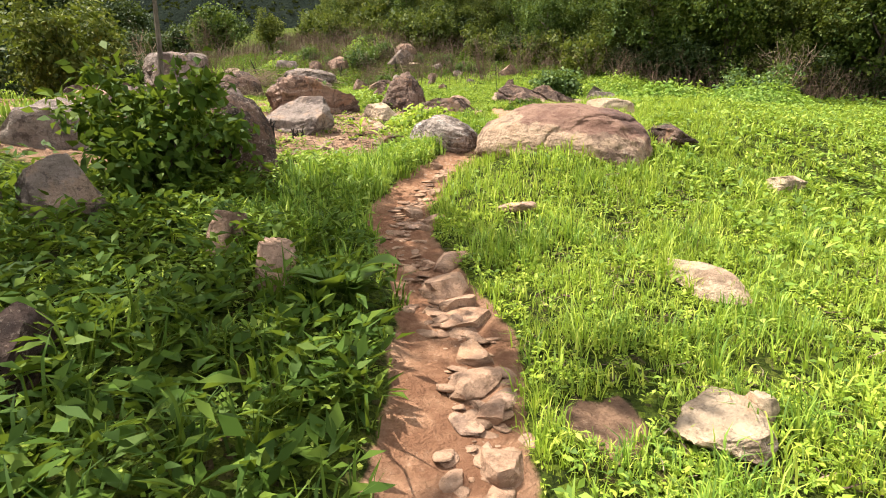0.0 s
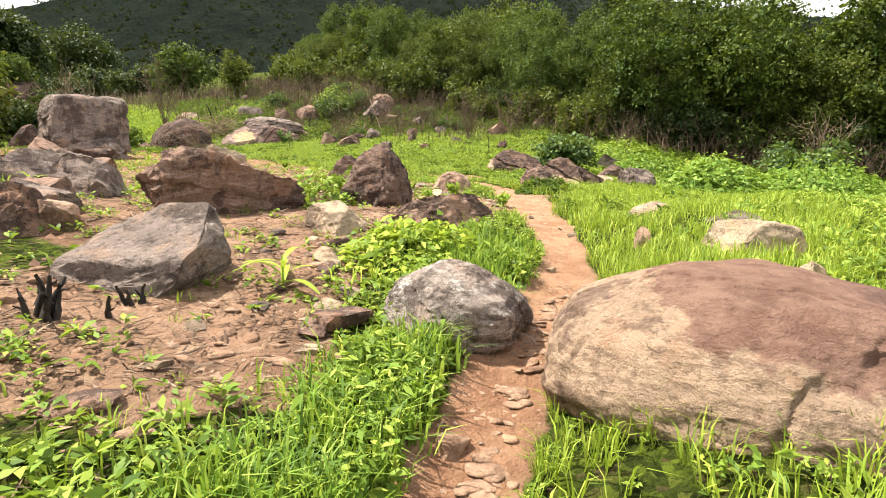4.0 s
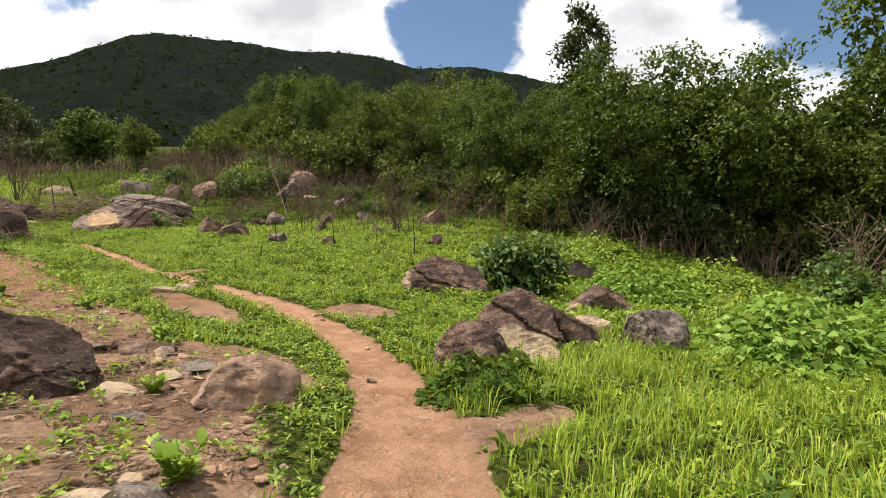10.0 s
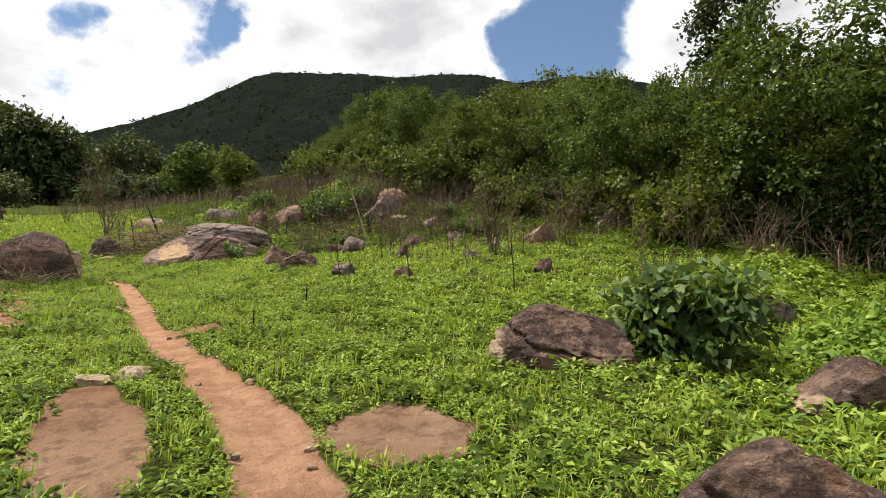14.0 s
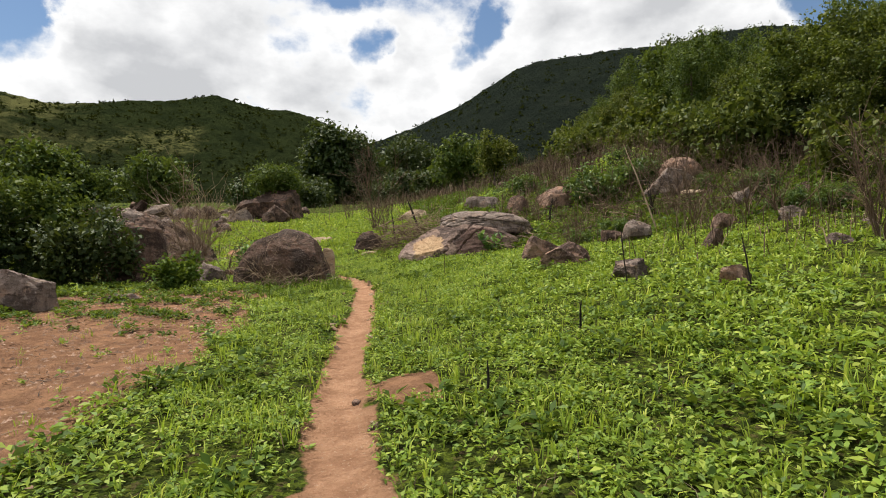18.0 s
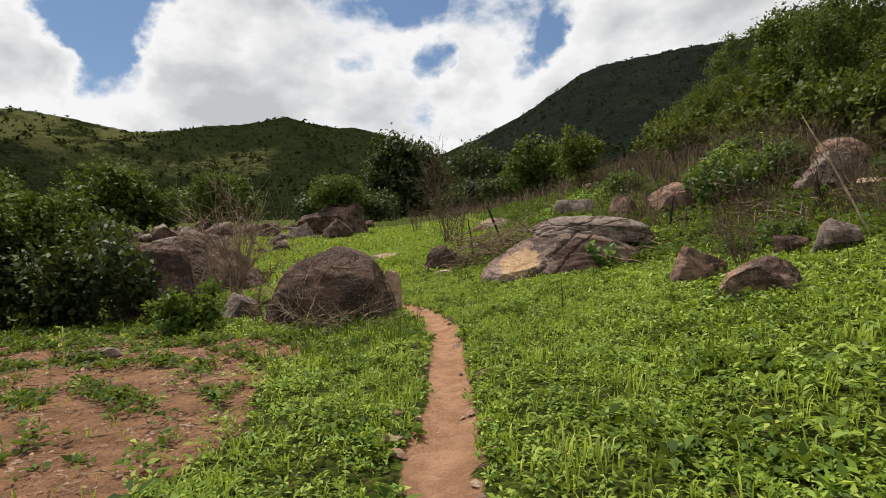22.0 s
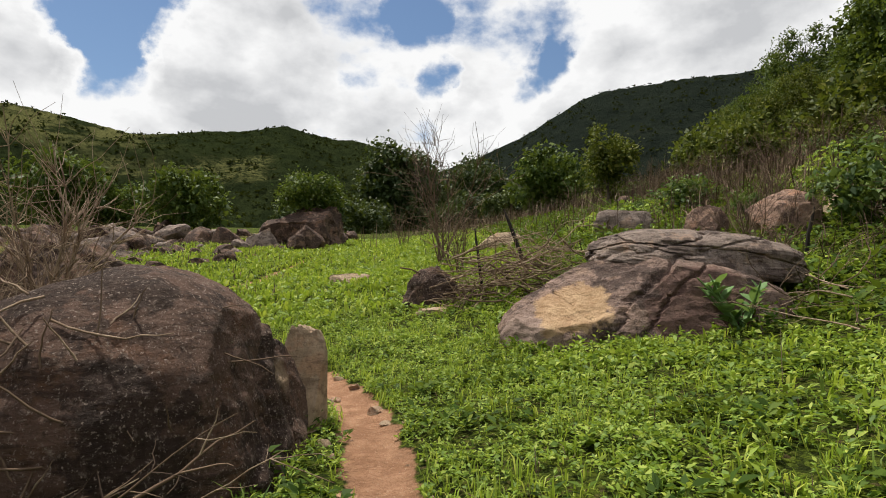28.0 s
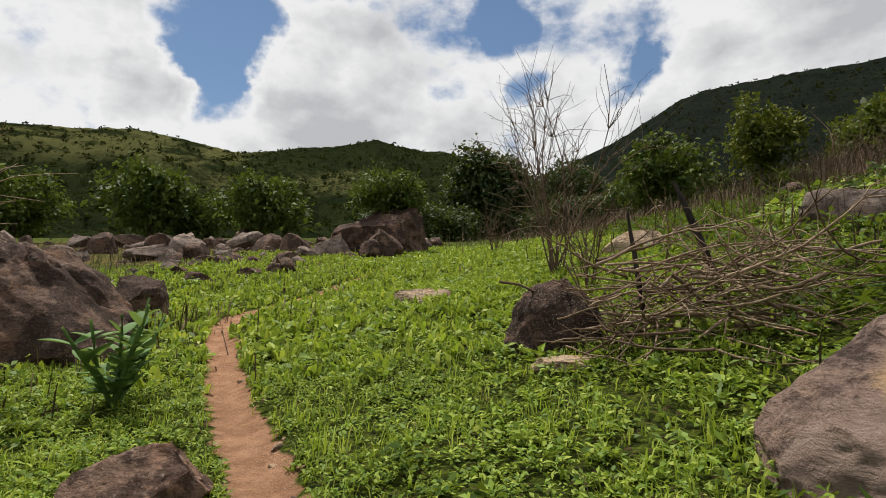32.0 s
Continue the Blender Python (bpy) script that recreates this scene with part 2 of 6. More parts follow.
ROCK_PINK = rock_material("pinkish_broken_granite", (0.40, 0.26, 0.185), (0.21, 0.128, 0.09), (0.50, 0.375, 0.285), 0.25, 0.35, (0.47, 0.29, 0.185), 0.7)
ROCK_PATH = rock_material("soil_stained_path_stone", (0.40, 0.25, 0.165), (0.26, 0.15, 0.095), (0.48, 0.345, 0.25), 0.2, 0.2, (0.42, 0.25, 0.15), 0.7)
ROCK_BUFF = rock_material("freshly_broken_buff_granite", (0.54, 0.395, 0.27), (0.36, 0.245, 0.165), (0.64, 0.52, 0.39), 0.12, 0.3, (0.48, 0.29, 0.18), 0.9)
CLOD = rock_material("clods_of_red_earth", (0.26, 0.145, 0.09), (0.13, 0.075, 0.05), (0.36, 0.22, 0.145), 0.4, 0.2, (0.22, 0.12, 0.07), 0.6)
ROCK_PATCH = rock_material("split_granite_with_fresh_face", (0.27, 0.185, 0.15), (0.088, 0.06, 0.051), (0.36, 0.28, 0.235), 0.5, 0.3, (0.34, 0.23, 0.17), 0.9,
                           ((-2.0, -0.7, 0.85, 0.5, (0.24, 0.165, 0.135), (0.34, 0.25, 0.205)), (0.55, -1.0, 1.1, 0.75, *UMBER), (-1.35, -0.8, 1.35, 0.62, *BUFF)))
ROCK_SLAB = rock_material("broad_granite_with_sandy_rim", (0.42, 0.29, 0.195), (0.20, 0.125, 0.09), (0.50, 0.395, 0.30), 0.2, 0.4, (0.36, 0.215, 0.135), 0.9,
                          ((0.3, -0.1, 1.2, 0.9, (0.15, 0.076, 0.056), (0.25, 0.142, 0.104)), (0.9, 0.1, 1.2, 0.55, *UMBER), (0.95, -0.35, 1.1, 0.2, (0.38, 0.30, 0.25), (0.54, 0.46, 0.40))))
ROCK_SPLIT = rock_material("dark_granite_broken_to_buff", (0.22, 0.14, 0.105), (0.085, 0.054, 0.045), (0.50, 0.40, 0.32), 0.6, 0.2, (0.24, 0.13, 0.08), 0.9,
                           ((-0.5, -0.42, 0.42, 0.26, *SAND), (-0.15, -0.5, 0.35, 0.2, *SAND)))
ROCK_LENS = rock_material("dark_granite_with_a_pale_end", (0.22, 0.14, 0.105), (0.078, 0.05, 0.042), (0.46, 0.37, 0.30), 0.65, 0.2, (0.22, 0.12, 0.075), 0.9, ((-0.95, -0.1, 0.35, 0.26, *SAND),))


def ground_material():
    k = Mat("red_soil_and_shade_toned_growth")
    cover = k.node("ShaderNodeAttribute")
    cover.attribute_name = "cover"
    track = k.node("ShaderNodeAttribute")
    track.attribute_name = "track"
    big, mid, fine = k.noise(0.6, 4), k.noise(4, 8, 0.7), k.noise(38, 6, 0.75)
    soil = k.mix(k.step(big, 0.35, 0.65), (0.235, 0.138, 0.088), (0.37, 0.23, 0.15))
    soil = k.mix(k.math("MULTIPLY", k.step(mid, 0.48, 0.62), 0.65), soil, (0.12, 0.073, 0.05))
    soil = k.mix(k.math("MULTIPLY", k.step(fine, 0.58, 0.7), 0.5), soil, (0.5, 0.36, 0.25))
    trod = k.mix(k.step(k.noise(3.2, 9, 0.72), 0.38, 0.62), (0.47, 0.27, 0.165), (0.32, 0.17, 0.10))
    trod = k.mix(k.math("MULTIPLY", k.step(fine, 0.55, 0.66), 0.55), trod, (0.58, 0.42, 0.30))
    trod = k.mix(k.math("MULTIPLY", k.step(k.noise(70, 4, 0.7), 0.57, 0.66), 0.5), trod, (0.27, 0.145, 0.085))
    soil = k.mix(k.math("MULTIPLY", k.step(k.noise(2.3, 7, 0.75), 0.56, 0.62), 0.8), soil, (0.42, 0.28, 0.185))
    low_end = k.node("ShaderNodeSeparateXYZ")
    k.link(k.pos, low_end.inputs[0])
    trod = k.mix(k.math("MULTIPLY", k.step(low_end.outputs["Y"], -8.5, -11.0), k.step(mid, 0.35, 0.55)), trod, (0.24, 0.12, 0.07))
    loam = k.mix(k.step(mid, 0.36, 0.6), (0.32, 0.17, 0.094), (0.20, 0.106, 0.062))
    soil = k.mix(k.math("MULTIPLY", k.step(low_end.outputs["Y"], -1.0, 3.5), 0.85), soil, loam)
    soil = k.mix(track.outputs["Fac"], soil, trod)
    # Ground under low growth: shade beneath the leaves is put into its dark greens.
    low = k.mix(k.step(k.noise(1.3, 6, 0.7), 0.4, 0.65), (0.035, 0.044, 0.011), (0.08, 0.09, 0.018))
    low = k.mix(k.math("MULTIPLY", k.step(k.noise(17, 6, 0.7), 0.55, 0.7), 0.55), low, (0.075, 0.05, 0.028))
    cell = k.t.nodes.new("ShaderNodeTexVoronoi")
    cell.inputs["Scale"].default_value = 24
    k.link(k.mix(0.06, k.pos, k.node("ShaderNodeTexNoise", Scale=30.0).outputs["Color"]), cell.inputs["Vector"])
    tone = k.node("ShaderNodeSeparateColor")
    k.link(cell.outputs["Color"], tone.inputs["Color"])
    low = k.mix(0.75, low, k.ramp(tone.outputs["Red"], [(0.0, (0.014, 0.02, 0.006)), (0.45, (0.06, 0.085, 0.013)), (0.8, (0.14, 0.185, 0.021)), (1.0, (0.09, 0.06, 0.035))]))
    # Near-black flecks stand for shaded gaps between leaves.
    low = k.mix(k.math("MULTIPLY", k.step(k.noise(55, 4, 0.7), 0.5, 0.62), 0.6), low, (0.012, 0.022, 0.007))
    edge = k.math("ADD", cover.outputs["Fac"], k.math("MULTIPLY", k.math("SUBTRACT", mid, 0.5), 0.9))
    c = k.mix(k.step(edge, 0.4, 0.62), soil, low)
    h = k.math("ADD", k.math("MULTIPLY", mid, 0.5), k.math("MULTIPLY", fine, 0.3))
    h = k.math("ADD", h, k.math("MULTIPLY", k.noise(14, 6, 0.7), 0.8))
    h = k.math("ADD", h, k.math("MULTIPLY", k.math("MULTIPLY", cell.outputs["Distance"], cover.outputs["Fac"]), -0.5))
    k.bump(h, 1.0, 0.10)
    return k.done(c, 1.0, 0.03)


def leaf_material(name, a, b, c, through_=0.35, gloss=0.25, vary=False):
    """Thin leaves: coloured leaf by leaf, letting some light through."""
    k = Mat(name)
    isl = k.node("ShaderNodeNewGeometry").outputs["Random Per Island"]
    col = k.ramp(isl, [(0.0, a), (0.55, b), (1.0, c)])
    patch = k.step(k.noise(0.7, 4), 0.35, 0.68)
    col = k.mix(k.math("MULTIPLY", patch, 0.4), col, tuple(v * 0.6 for v in b))
    whole = k.node("ShaderNodeObjectInfo").outputs["Random"]
    col = k.mix(0.5, col, k.ramp(whole, [(0.0, (0.45, 0.5, 0.5)), (0.5, (0.5, 0.5, 0.5)), (1.0, (0.62, 0.55, 0.42))]), "OVERLAY") if vary else col
    k.done(col, 0.6, gloss * 0.4)
    tr = k.node("ShaderNodeBsdfTranslucent")
    k.link(k.mix(0.35, col, (0.34, 0.42, 0.03)), tr.inputs["Color"])
    m = k.node("ShaderNodeMixShader", Fac=through_)
    k.link(k.bsdf.outputs["BSDF"], m.inputs[1])
    k.link(tr.outputs["BSDF"], m.inputs[2])
    k.link(m.outputs["Shader"], k.out.inputs["Surface"])
    return k.m


GRASS = leaf_material("meadow_grass", (0.12, 0.185, 0.026), (0.30, 0.42, 0.038), (0.51, 0.54, 0.09), 0.36, 0.6)
LUSH = leaf_material("lush_grass", (0.06, 0.12, 0.022), (0.19, 0.32, 0.034), (0.42, 0.50, 0.09), 0.36, 0.6)
WEED = leaf_material("herb_leaves", (0.07, 0.13, 0.022), (0.205, 0.315, 0.034), (0.41, 0.475, 0.08), 0.33, 0.6)
CREEP = leaf_material("bright_creeper_leaves", (0.05, 0.11, 0.015), (0.17, 0.29, 0.035), (0.36, 0.46, 0.12), 0.35, 0.35)
# Dark herb tone; along the lower path it also carries the tree shade.
DARKWEED = leaf_material("dark_and_shaded_herb_leaves", (0.026, 0.055, 0.008), (0.06, 0.11, 0.014), (0.13, 0.185, 0.026), 0.28)
TREELEAF = leaf_material("thicket_leaves", (0.022, 0.042, 0.010), (0.055, 0.095, 0.019), (0.14, 0.185, 0.042), 0.2, 0.3, True)
TREELEAF_B = leaf_material("yellowish_thicket_leaves", (0.03, 0.046, 0.010), (0.075, 0.10, 0.019), (0.175, 0.185, 0.042), 0.2, 0.3, True)
# Evergreen tone; some bushes wear it in place of deep shade.
DARKLEAF = leaf_material("dark_evergreen_and_shade_leaves", (0.018, 0.034, 0.013), (0.04, 0.065, 0.021), (0.085, 0.11, 0.04), 0.12, 0.4, True)
BUSHLEAF = leaf_material("bush_leaves", (0.026, 0.058, 0.014), (0.065, 0.12, 0.027), (0.17, 0.23, 0.06), 0.25, 0.7)
BROADLEAF = leaf_material("broad_blue_green_leaves", (0.06, 0.14, 0.045), (0.14, 0.25, 0.085), (0.27, 0.38, 0.16), 0.3, 0.5)
# Scrub tones are darkened to match the cloud shade painted on the hills.
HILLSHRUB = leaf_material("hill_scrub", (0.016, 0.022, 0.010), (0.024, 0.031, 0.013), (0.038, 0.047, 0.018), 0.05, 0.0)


def bark_material(name, a, b):
    k = Mat(name)
    c = k.mix(k.step(k.noise(9, 7, 0.7, (1, 1, 0.25)), 0.35, 0.65), a, b)
    k.bump(k.noise(26, 6, 0.7, (1, 1, 0.3)), 0.6, 0.02)
    return k.done(c, 0.9, 0.2)


BARK = bark_material("grey_brown_bark", (0.06, 0.045, 0.034), (0.16, 0.125, 0.095))
DRYWOOD = bark_material("dry_bleached_wood", (0.15, 0.095, 0.06), (0.36, 0.27, 0.19))
CHARRED = bark_material("charred_wood", (0.012, 0.010, 0.009), (0.05, 0.04, 0.033))


def dry_material():
    k = Mat("dry_brown_stems")
    isl = k.node("ShaderNodeNewGeometry").outputs["Random Per Island"]
    return k.done(k.ramp(isl, [(0, (0.055, 0.036, 0.026)), (0.5, (0.11, 0.073, 0.049)), (0.85, (0.19, 0.13, 0.088)), (1, (0.30, 0.23, 0.16))]), 0.9, 0.15)


DRY = dry_material()


def hill_material(name, a, b, c, bare, open_top=False):
    k = Mat(name)
    big, mid, fine = k.noise(0.006, 5), k.noise(0.035, 8, 0.7), k.noise(0.2, 7, 0.75)
    col = k.mix(k.step(mid, 0.38, 0.62), a, b)
    col = k.mix(k.math("MULTIPLY", k.step(fine, 0.5, 0.62), 0.6), col, c)
    col = k.mix(k.math("MULTIPLY", k.step(big, 0.6, 0.7), k.step(fine, 0.42, 0.6)), col, bare)
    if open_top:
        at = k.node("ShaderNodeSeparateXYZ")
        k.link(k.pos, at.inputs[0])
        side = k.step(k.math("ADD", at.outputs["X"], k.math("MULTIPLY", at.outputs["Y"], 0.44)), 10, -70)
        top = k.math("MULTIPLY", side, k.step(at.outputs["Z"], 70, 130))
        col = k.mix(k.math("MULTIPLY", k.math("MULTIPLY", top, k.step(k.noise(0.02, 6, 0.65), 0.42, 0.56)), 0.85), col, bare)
    k.bump(k.math("ADD", k.math("MULTIPLY", mid, 2.0), fine), 0.8, 9.0)
    return k.done(col, 1.0, 0.0)


# Cloud shade and bluish distance haze are put into the mountain's dark colours.
HILL = hill_material("cloud_shaded_wooded_hillside", (0.014, 0.019, 0.015), (0.020, 0.026, 0.019), (0.009, 0.012, 0.010), (0.04, 0.045, 0.034))
# Flanks hold cloud shade in their colour; the clearings are pale sunlit grass.
HILL_SUN = hill_material("grassy_hilltop_shaded_flanks", (0.017, 0.024, 0.010), (0.028, 0.037, 0.014), (0.010, 0.014, 0.006), (0.13, 0.13, 0.05), True)

# ---------------------------------------------------------------- mesh tools


def mesh_np(name, verts, *faces):
    """A mesh from numpy arrays: vertices and one or more arrays of faces."""
    me = bpy.data.meshes.new(name)
    verts = np.asarray(verts, np.float32)
    loops = np.concatenate([f.ravel() for f in faces]).astype(np.int32)
    sizes = np.concatenate([np.full(len(f), f.shape[1]) for f in faces])
    starts = np.concatenate([[0], np.cumsum(sizes)[:-1]]).astype(np.int32)
    me.vertices.add(len(verts))
    me.vertices.foreach_set("co", verts.ravel())
    me.loops.add(len(loops))
    me.loops.foreach_set("vertex_index", loops)
    me.polygons.add(len(sizes))
    me.polygons.foreach_set("loop_start", starts)
    me.update(calc_edges=True)
    return me


def smooth_shade(me):
    me.polygons.foreach_set("use_smooth", np.ones(len(me.polygons), bool))
    return me


def thing(name, me, material, label, category, group="", kind=""):
    me.materials.append(material)
    return tagged(new(name, me), label, category, group, kind)


def part_np(name, me, material, parent, label=""):
    me.materials.append(material)
    ob = new(name, me)
    ob.parent = parent
    return tagged(ob, label)


def unit(v):
    return v / np.maximum(np.linalg.norm(v, axis=-1, keepdims=True), 1e-9)


def leaf_mesh(name, base, along, normal, length, width, fold=0.15):
    """Pointed leaves: one four-cornered leaf for each base point."""
    along, side = unit(along), unit(np.cross(normal, along))
    up = np.cross(along, side)
    n = len(base)
    L, W = np.broadcast_to(length, n)[:, None], np.broadcast_to(width, n)[:, None]
    v = np.empty((n, 4, 3))
    v[:, 0] = base
    v[:, 1] = base + along * L * 0.45 + side * W * 0.5 + up * W * fold
    v[:, 2] = base + along * L - up * W * fold
    v[:, 3] = base + along * L * 0.45 - side * W * 0.5 + up * W * fold
    return v.reshape(-1, 3), np.arange(n * 4).reshape(n, 4)


def blade_mesh(base, az, height, lean, width):
    """Grass blades, bent over: five corners each."""
    n = len(base)
    d = np.stack([np.cos(az), np.sin(az), np.zeros(n)], 1)
    s = np.stack([-np.sin(az), np.cos(az), np.zeros(n)], 1) * width[:, None] * 0.5
    z = np.array([0, 0, 1.0])
    h, l = height[:, None], lean[:, None]
    v = np.empty((n, 5, 3))
    v[:, 0], v[:, 1] = base - s, base + s
    m = base + d * l * 0.35 * h + z * h * 0.62
    v[:, 2], v[:, 3] = m + s * 0.8, m - s * 0.8
    v[:, 4] = base + d * l * h + z * h * (1 - 0.35 * l)
    k = np.arange(n)[:, None] * 5
    return v.reshape(-1, 3), k + np.array([[0, 1, 2, 3]]), k + np.array([[3, 2, 4]])


def tube(points, radii, sides=6):
    """A tapered tube along points: vertices and quads, and a point at its end."""
    p, r = np.asarray(points, float), np.asarray(radii, float)
    t = unit(np.gradient(p, axis=0))
    ref = np.where(np.abs(t[:, 2:]) > 0.9, np.array([[1.0, 0, 0]]), np.array([[0, 0, 1.0]]))
    a = unit(np.cross(t, ref))
    b = np.cross(t, a)
    ang = np.linspace(0, 2 * np.pi, sides, endpoint=False)
    v = p[:, None] + r[:, None, None] * (np.cos(ang)[None, :, None] * a[:, None] + np.sin(ang)[None, :, None] * b[:, None])
    i = np.arange(len(p) - 1)[:, None] * sides
    j = np.arange(sides)[None]
    k = (j + 1) % sides
    f = np.stack([i + j, i + k, i + k + sides, i + j + sides], -1).reshape(-1, 4)
    return v.reshape(-1, 3), f


def join_np(pieces):
    vs, fs, n = [], [], 0
    for v, f in pieces:
        vs.append(v)
        fs.append(f + n)
        n += len(v)
    return np.concatenate(vs), np.concatenate(fs)


def wander(start, direction, length, steps, bend, r):
    """Points of a crooked branch."""
    p, d, out = np.array(start, float), unit(np.array(direction, float)), []
    for _ in range(steps + 1):
        out.append(p.copy())
        d = unit(d + r.normal(0, bend, 3))
        p = p + d * length / steps
    return np.array(out)


# ---------------------------------------------------------------- lie of the land
PATH_Y = np.array((-60, -40, -24, -18, -15.4, -13.9, -13.2, -12.5, -11.9, -11.1, -10.4, -9.7, -9.1, -8.6, -7.9, -7.2, -5.6, -4.2, -2.3, 0, 2, 5, 8, 11, 14, 17, 20, 21.8, 24.3, 26.2, 28, 30, 34, 40, 60, 120, 260))
PATH_X = np.array((-44, -30, -18.3, -13.8, -11.85, -10.66, -9.99, -9.76, -9.63, -9.3, -8.51, -7.53, -6.59, -5.38, -4.41, -3.92, -2.7, -1.5, -0.48, 0.05, 0.02, -0.26, -0.2, -0.1, -0.25, -0.8, -2.4, -3.7, -5.2, -6.4, -6.6, -6, -5.4, -4.5, -3, -3, -3))
PATH_Z = np.array((-8.2, -6.4, -4.6, -3.95, -3.65, -3.34, -3.19, -3.05, -2.9, -2.71, -2.54, -2.38, -2.25, -2.14, -1.97, -1.8, -1.55, -1.38, -1.26, -1.05, -0.84, -0.61, -0.36, -0.08, 0.15, 0.24, 0.36, 0.58, 0.95, 1.25, 1.5, 1.8, 2.8, 3.85, 6.6, 14.5, 30))
PATH_W = np.array((0.3, 0.3, 0.3, 0.32, 0.31, 0.29, 0.28, 0.27, 0.26, 0.24, 0.23, 0.22, 0.21, 0.21, 0.22, 0.24, 0.4, 0.36, 0.24, 0.3, 0.24, 0.19, 0.18, 0.18, 0.2, 0.22, 0.2, 0.2, 0.2, 0.2, 0.2, 0.2, 0.1, 0.02, 0, 0, 0))


def ease(a, b, x):
    t = np.clip((x - a) / (b - a), 0, 1)
    return t * t * (3 - 2 * t)


def path_x(y):
    return sum(w * np.interp(y + k, PATH_Y, PATH_X) for k, w in ((-0.9, .25), (0, .5), (0.9, .25)))


def waves(x, y, seed, scale):
    """Cheap smooth bumps from a few crossing waves."""
    r = np.random.default_rng(seed)
    out = 0
    for _ in range(7):
        a, f, ph = r.uniform(0, 6.283), r.uniform(0.6, 1.7) / scale, r.uniform(0, 6.283)
        out = out + np.sin((x * math.cos(a) + y * math.sin(a)) * f * 6.283 + ph)
    return out / 7


def slope_height(x, y):
    xp = sum(w * np.interp(y + k, PATH_Y, PATH_X) for k, w in ((-1.2, .25), (0, .5), (1.2, .25)))
    zp = sum(w * np.interp(y + k, PATH_Y, PATH_Z) for k, w in ((-1.2, .25), (0, .5), (1.2, .25)))
    d = x - xp
    k = 0.015 + 0.08 * ease(-2, 9, y)
    r = np.maximum(d, 0)
    up = k * r + (0.002 + .004 * ease(6, 20, y)) * r * r * ease(-6, 6, y)
    up = np.where(up > 4, 4 + 6 * (1 - np.exp(-(np.maximum(up, 4) - 4) / 6)), up)
    up = up + 0.5 * ease(0.3, 2.4, d) * ease(-13.2, -10.2, y) * ease(-6.2, -8.6, y) * (1 - 0.6 * ease(6, 14, d))
    return zp + up - 0.012 * np.maximum(-d, 0) * (1 - ease(14, 28, y))


def path_near(x, y):
    """How far a place is from the middle of the path, less the path's half width."""
    slope = (np.interp(y + 0.5, PATH_Y, PATH_X) - np.interp(y - 0.5, PATH_Y, PATH_X))
    d = np.abs(x - path_x(y)) / np.sqrt(1 + slope * slope)
    return d - np.interp(y, PATH_Y, PATH_W) * (1 + 0.25 * waves(x, y, 5, 1.4))


SPOTS = ((-1.0, -4.75, .75, .3), (.95, -.2, .6, .6), (-1.15, .95, .4, 1.45), (.42, 4.95, .3, .5), (-2.3, -2.4, .9, 1.2), (-.4, 3.0, .12, .2), (-9.95, -14.05, .22, .2))
BARE_Y = np.array((-10.6, -9.5, -8.6, -7.6, -6.8, -6, -5, -3, 0, 4, 8, 12, 13.2, 15, 22))
BARE_X = np.array((-9.3, -8.3, -7.6, -7.0, -6.3, -3.7, -2.75, -2.3, -2.0, -2.2, -1.85, -2.2, -2.8, -3.9, -5.4))


def bare(x, y):
    """1 on open soil, 0 in the green."""
    edge = np.interp(y, BARE_Y, BARE_X) + 0.28 * waves(x, y, 11, 2.2)
    b = ease(0.35, -0.35, x - edge) * ease(-9.5, -8.7, y + 0.25 * waves(x, y, 12, 1.3)) * np.maximum(ease(13.8, 12.6, y + 0.5 * waves(x, y, 13, 2.5)), 0.85 * ease(-3.3, -4.2, x) * ease(22.5, 19.5, y + 1.2 * waves(x, y, 17, 4)))
    b = b * ease(-17, -11, x + 0.3 * y * ease(0, 8, y) + 3.5 * waves(x, y, 15, 5) + 1.2 * waves(x, y, 18, 1.6))
    b = b * (1 - 0.75 * ease(-7.5, -9.5, x) * ease(0.0, 0.35, waves(x, y, 23, 3.0)))
    b = np.maximum(b, ease(31, 36, y) * ease(-4.5, -8.0, x + 1.2 * waves(x, y, 19, 5)) * ease(85, 66, y) * 0.42)
    for sx, sy, rx, ry in SPOTS:
        q = ((x - sx) / rx) ** 2 + ((y - sy) / ry) ** 2
        b = np.maximum(b, ease(1.3, 0.7, q + 0.5 * waves(x, y, 3, 0.5)))
    return np.maximum(b, ease(0.10, -0.02, path_near(x, y) + 0.05 * waves(x, y, 8, 0.35)))


def height(x, y):
    x, y = np.asarray(x, float), np.asarray(y, float)
    near = ease(70, 30, np.hypot(x, y - 5))
    t = ease(0.18, -0.12, path_near(x, y))
    z = slope_height(x, y) + near * (0.05 * waves(x, y, 1, 3.0) + 0.022 * waves(x, y, 2, 0.8)) * (1 - 0.7 * t)
    return z - 0.055 * t + 0.012 * waves(x, y, 4, 0.3) * near


def spread(lo, hi, step, out, grow):
    """Grid lines: even between lo and hi, wider and wider beyond."""
    inner = list(np.arange(lo, hi + step / 2, step))
    s, a, b = step, [lo], [inner[-1]]
    while a[-1] > -out:
        s *= grow
        a.append(a[-1] - s)
        b.append(b[-1] + s)
    return np.array(a[:0:-1] + inner + b[1:])


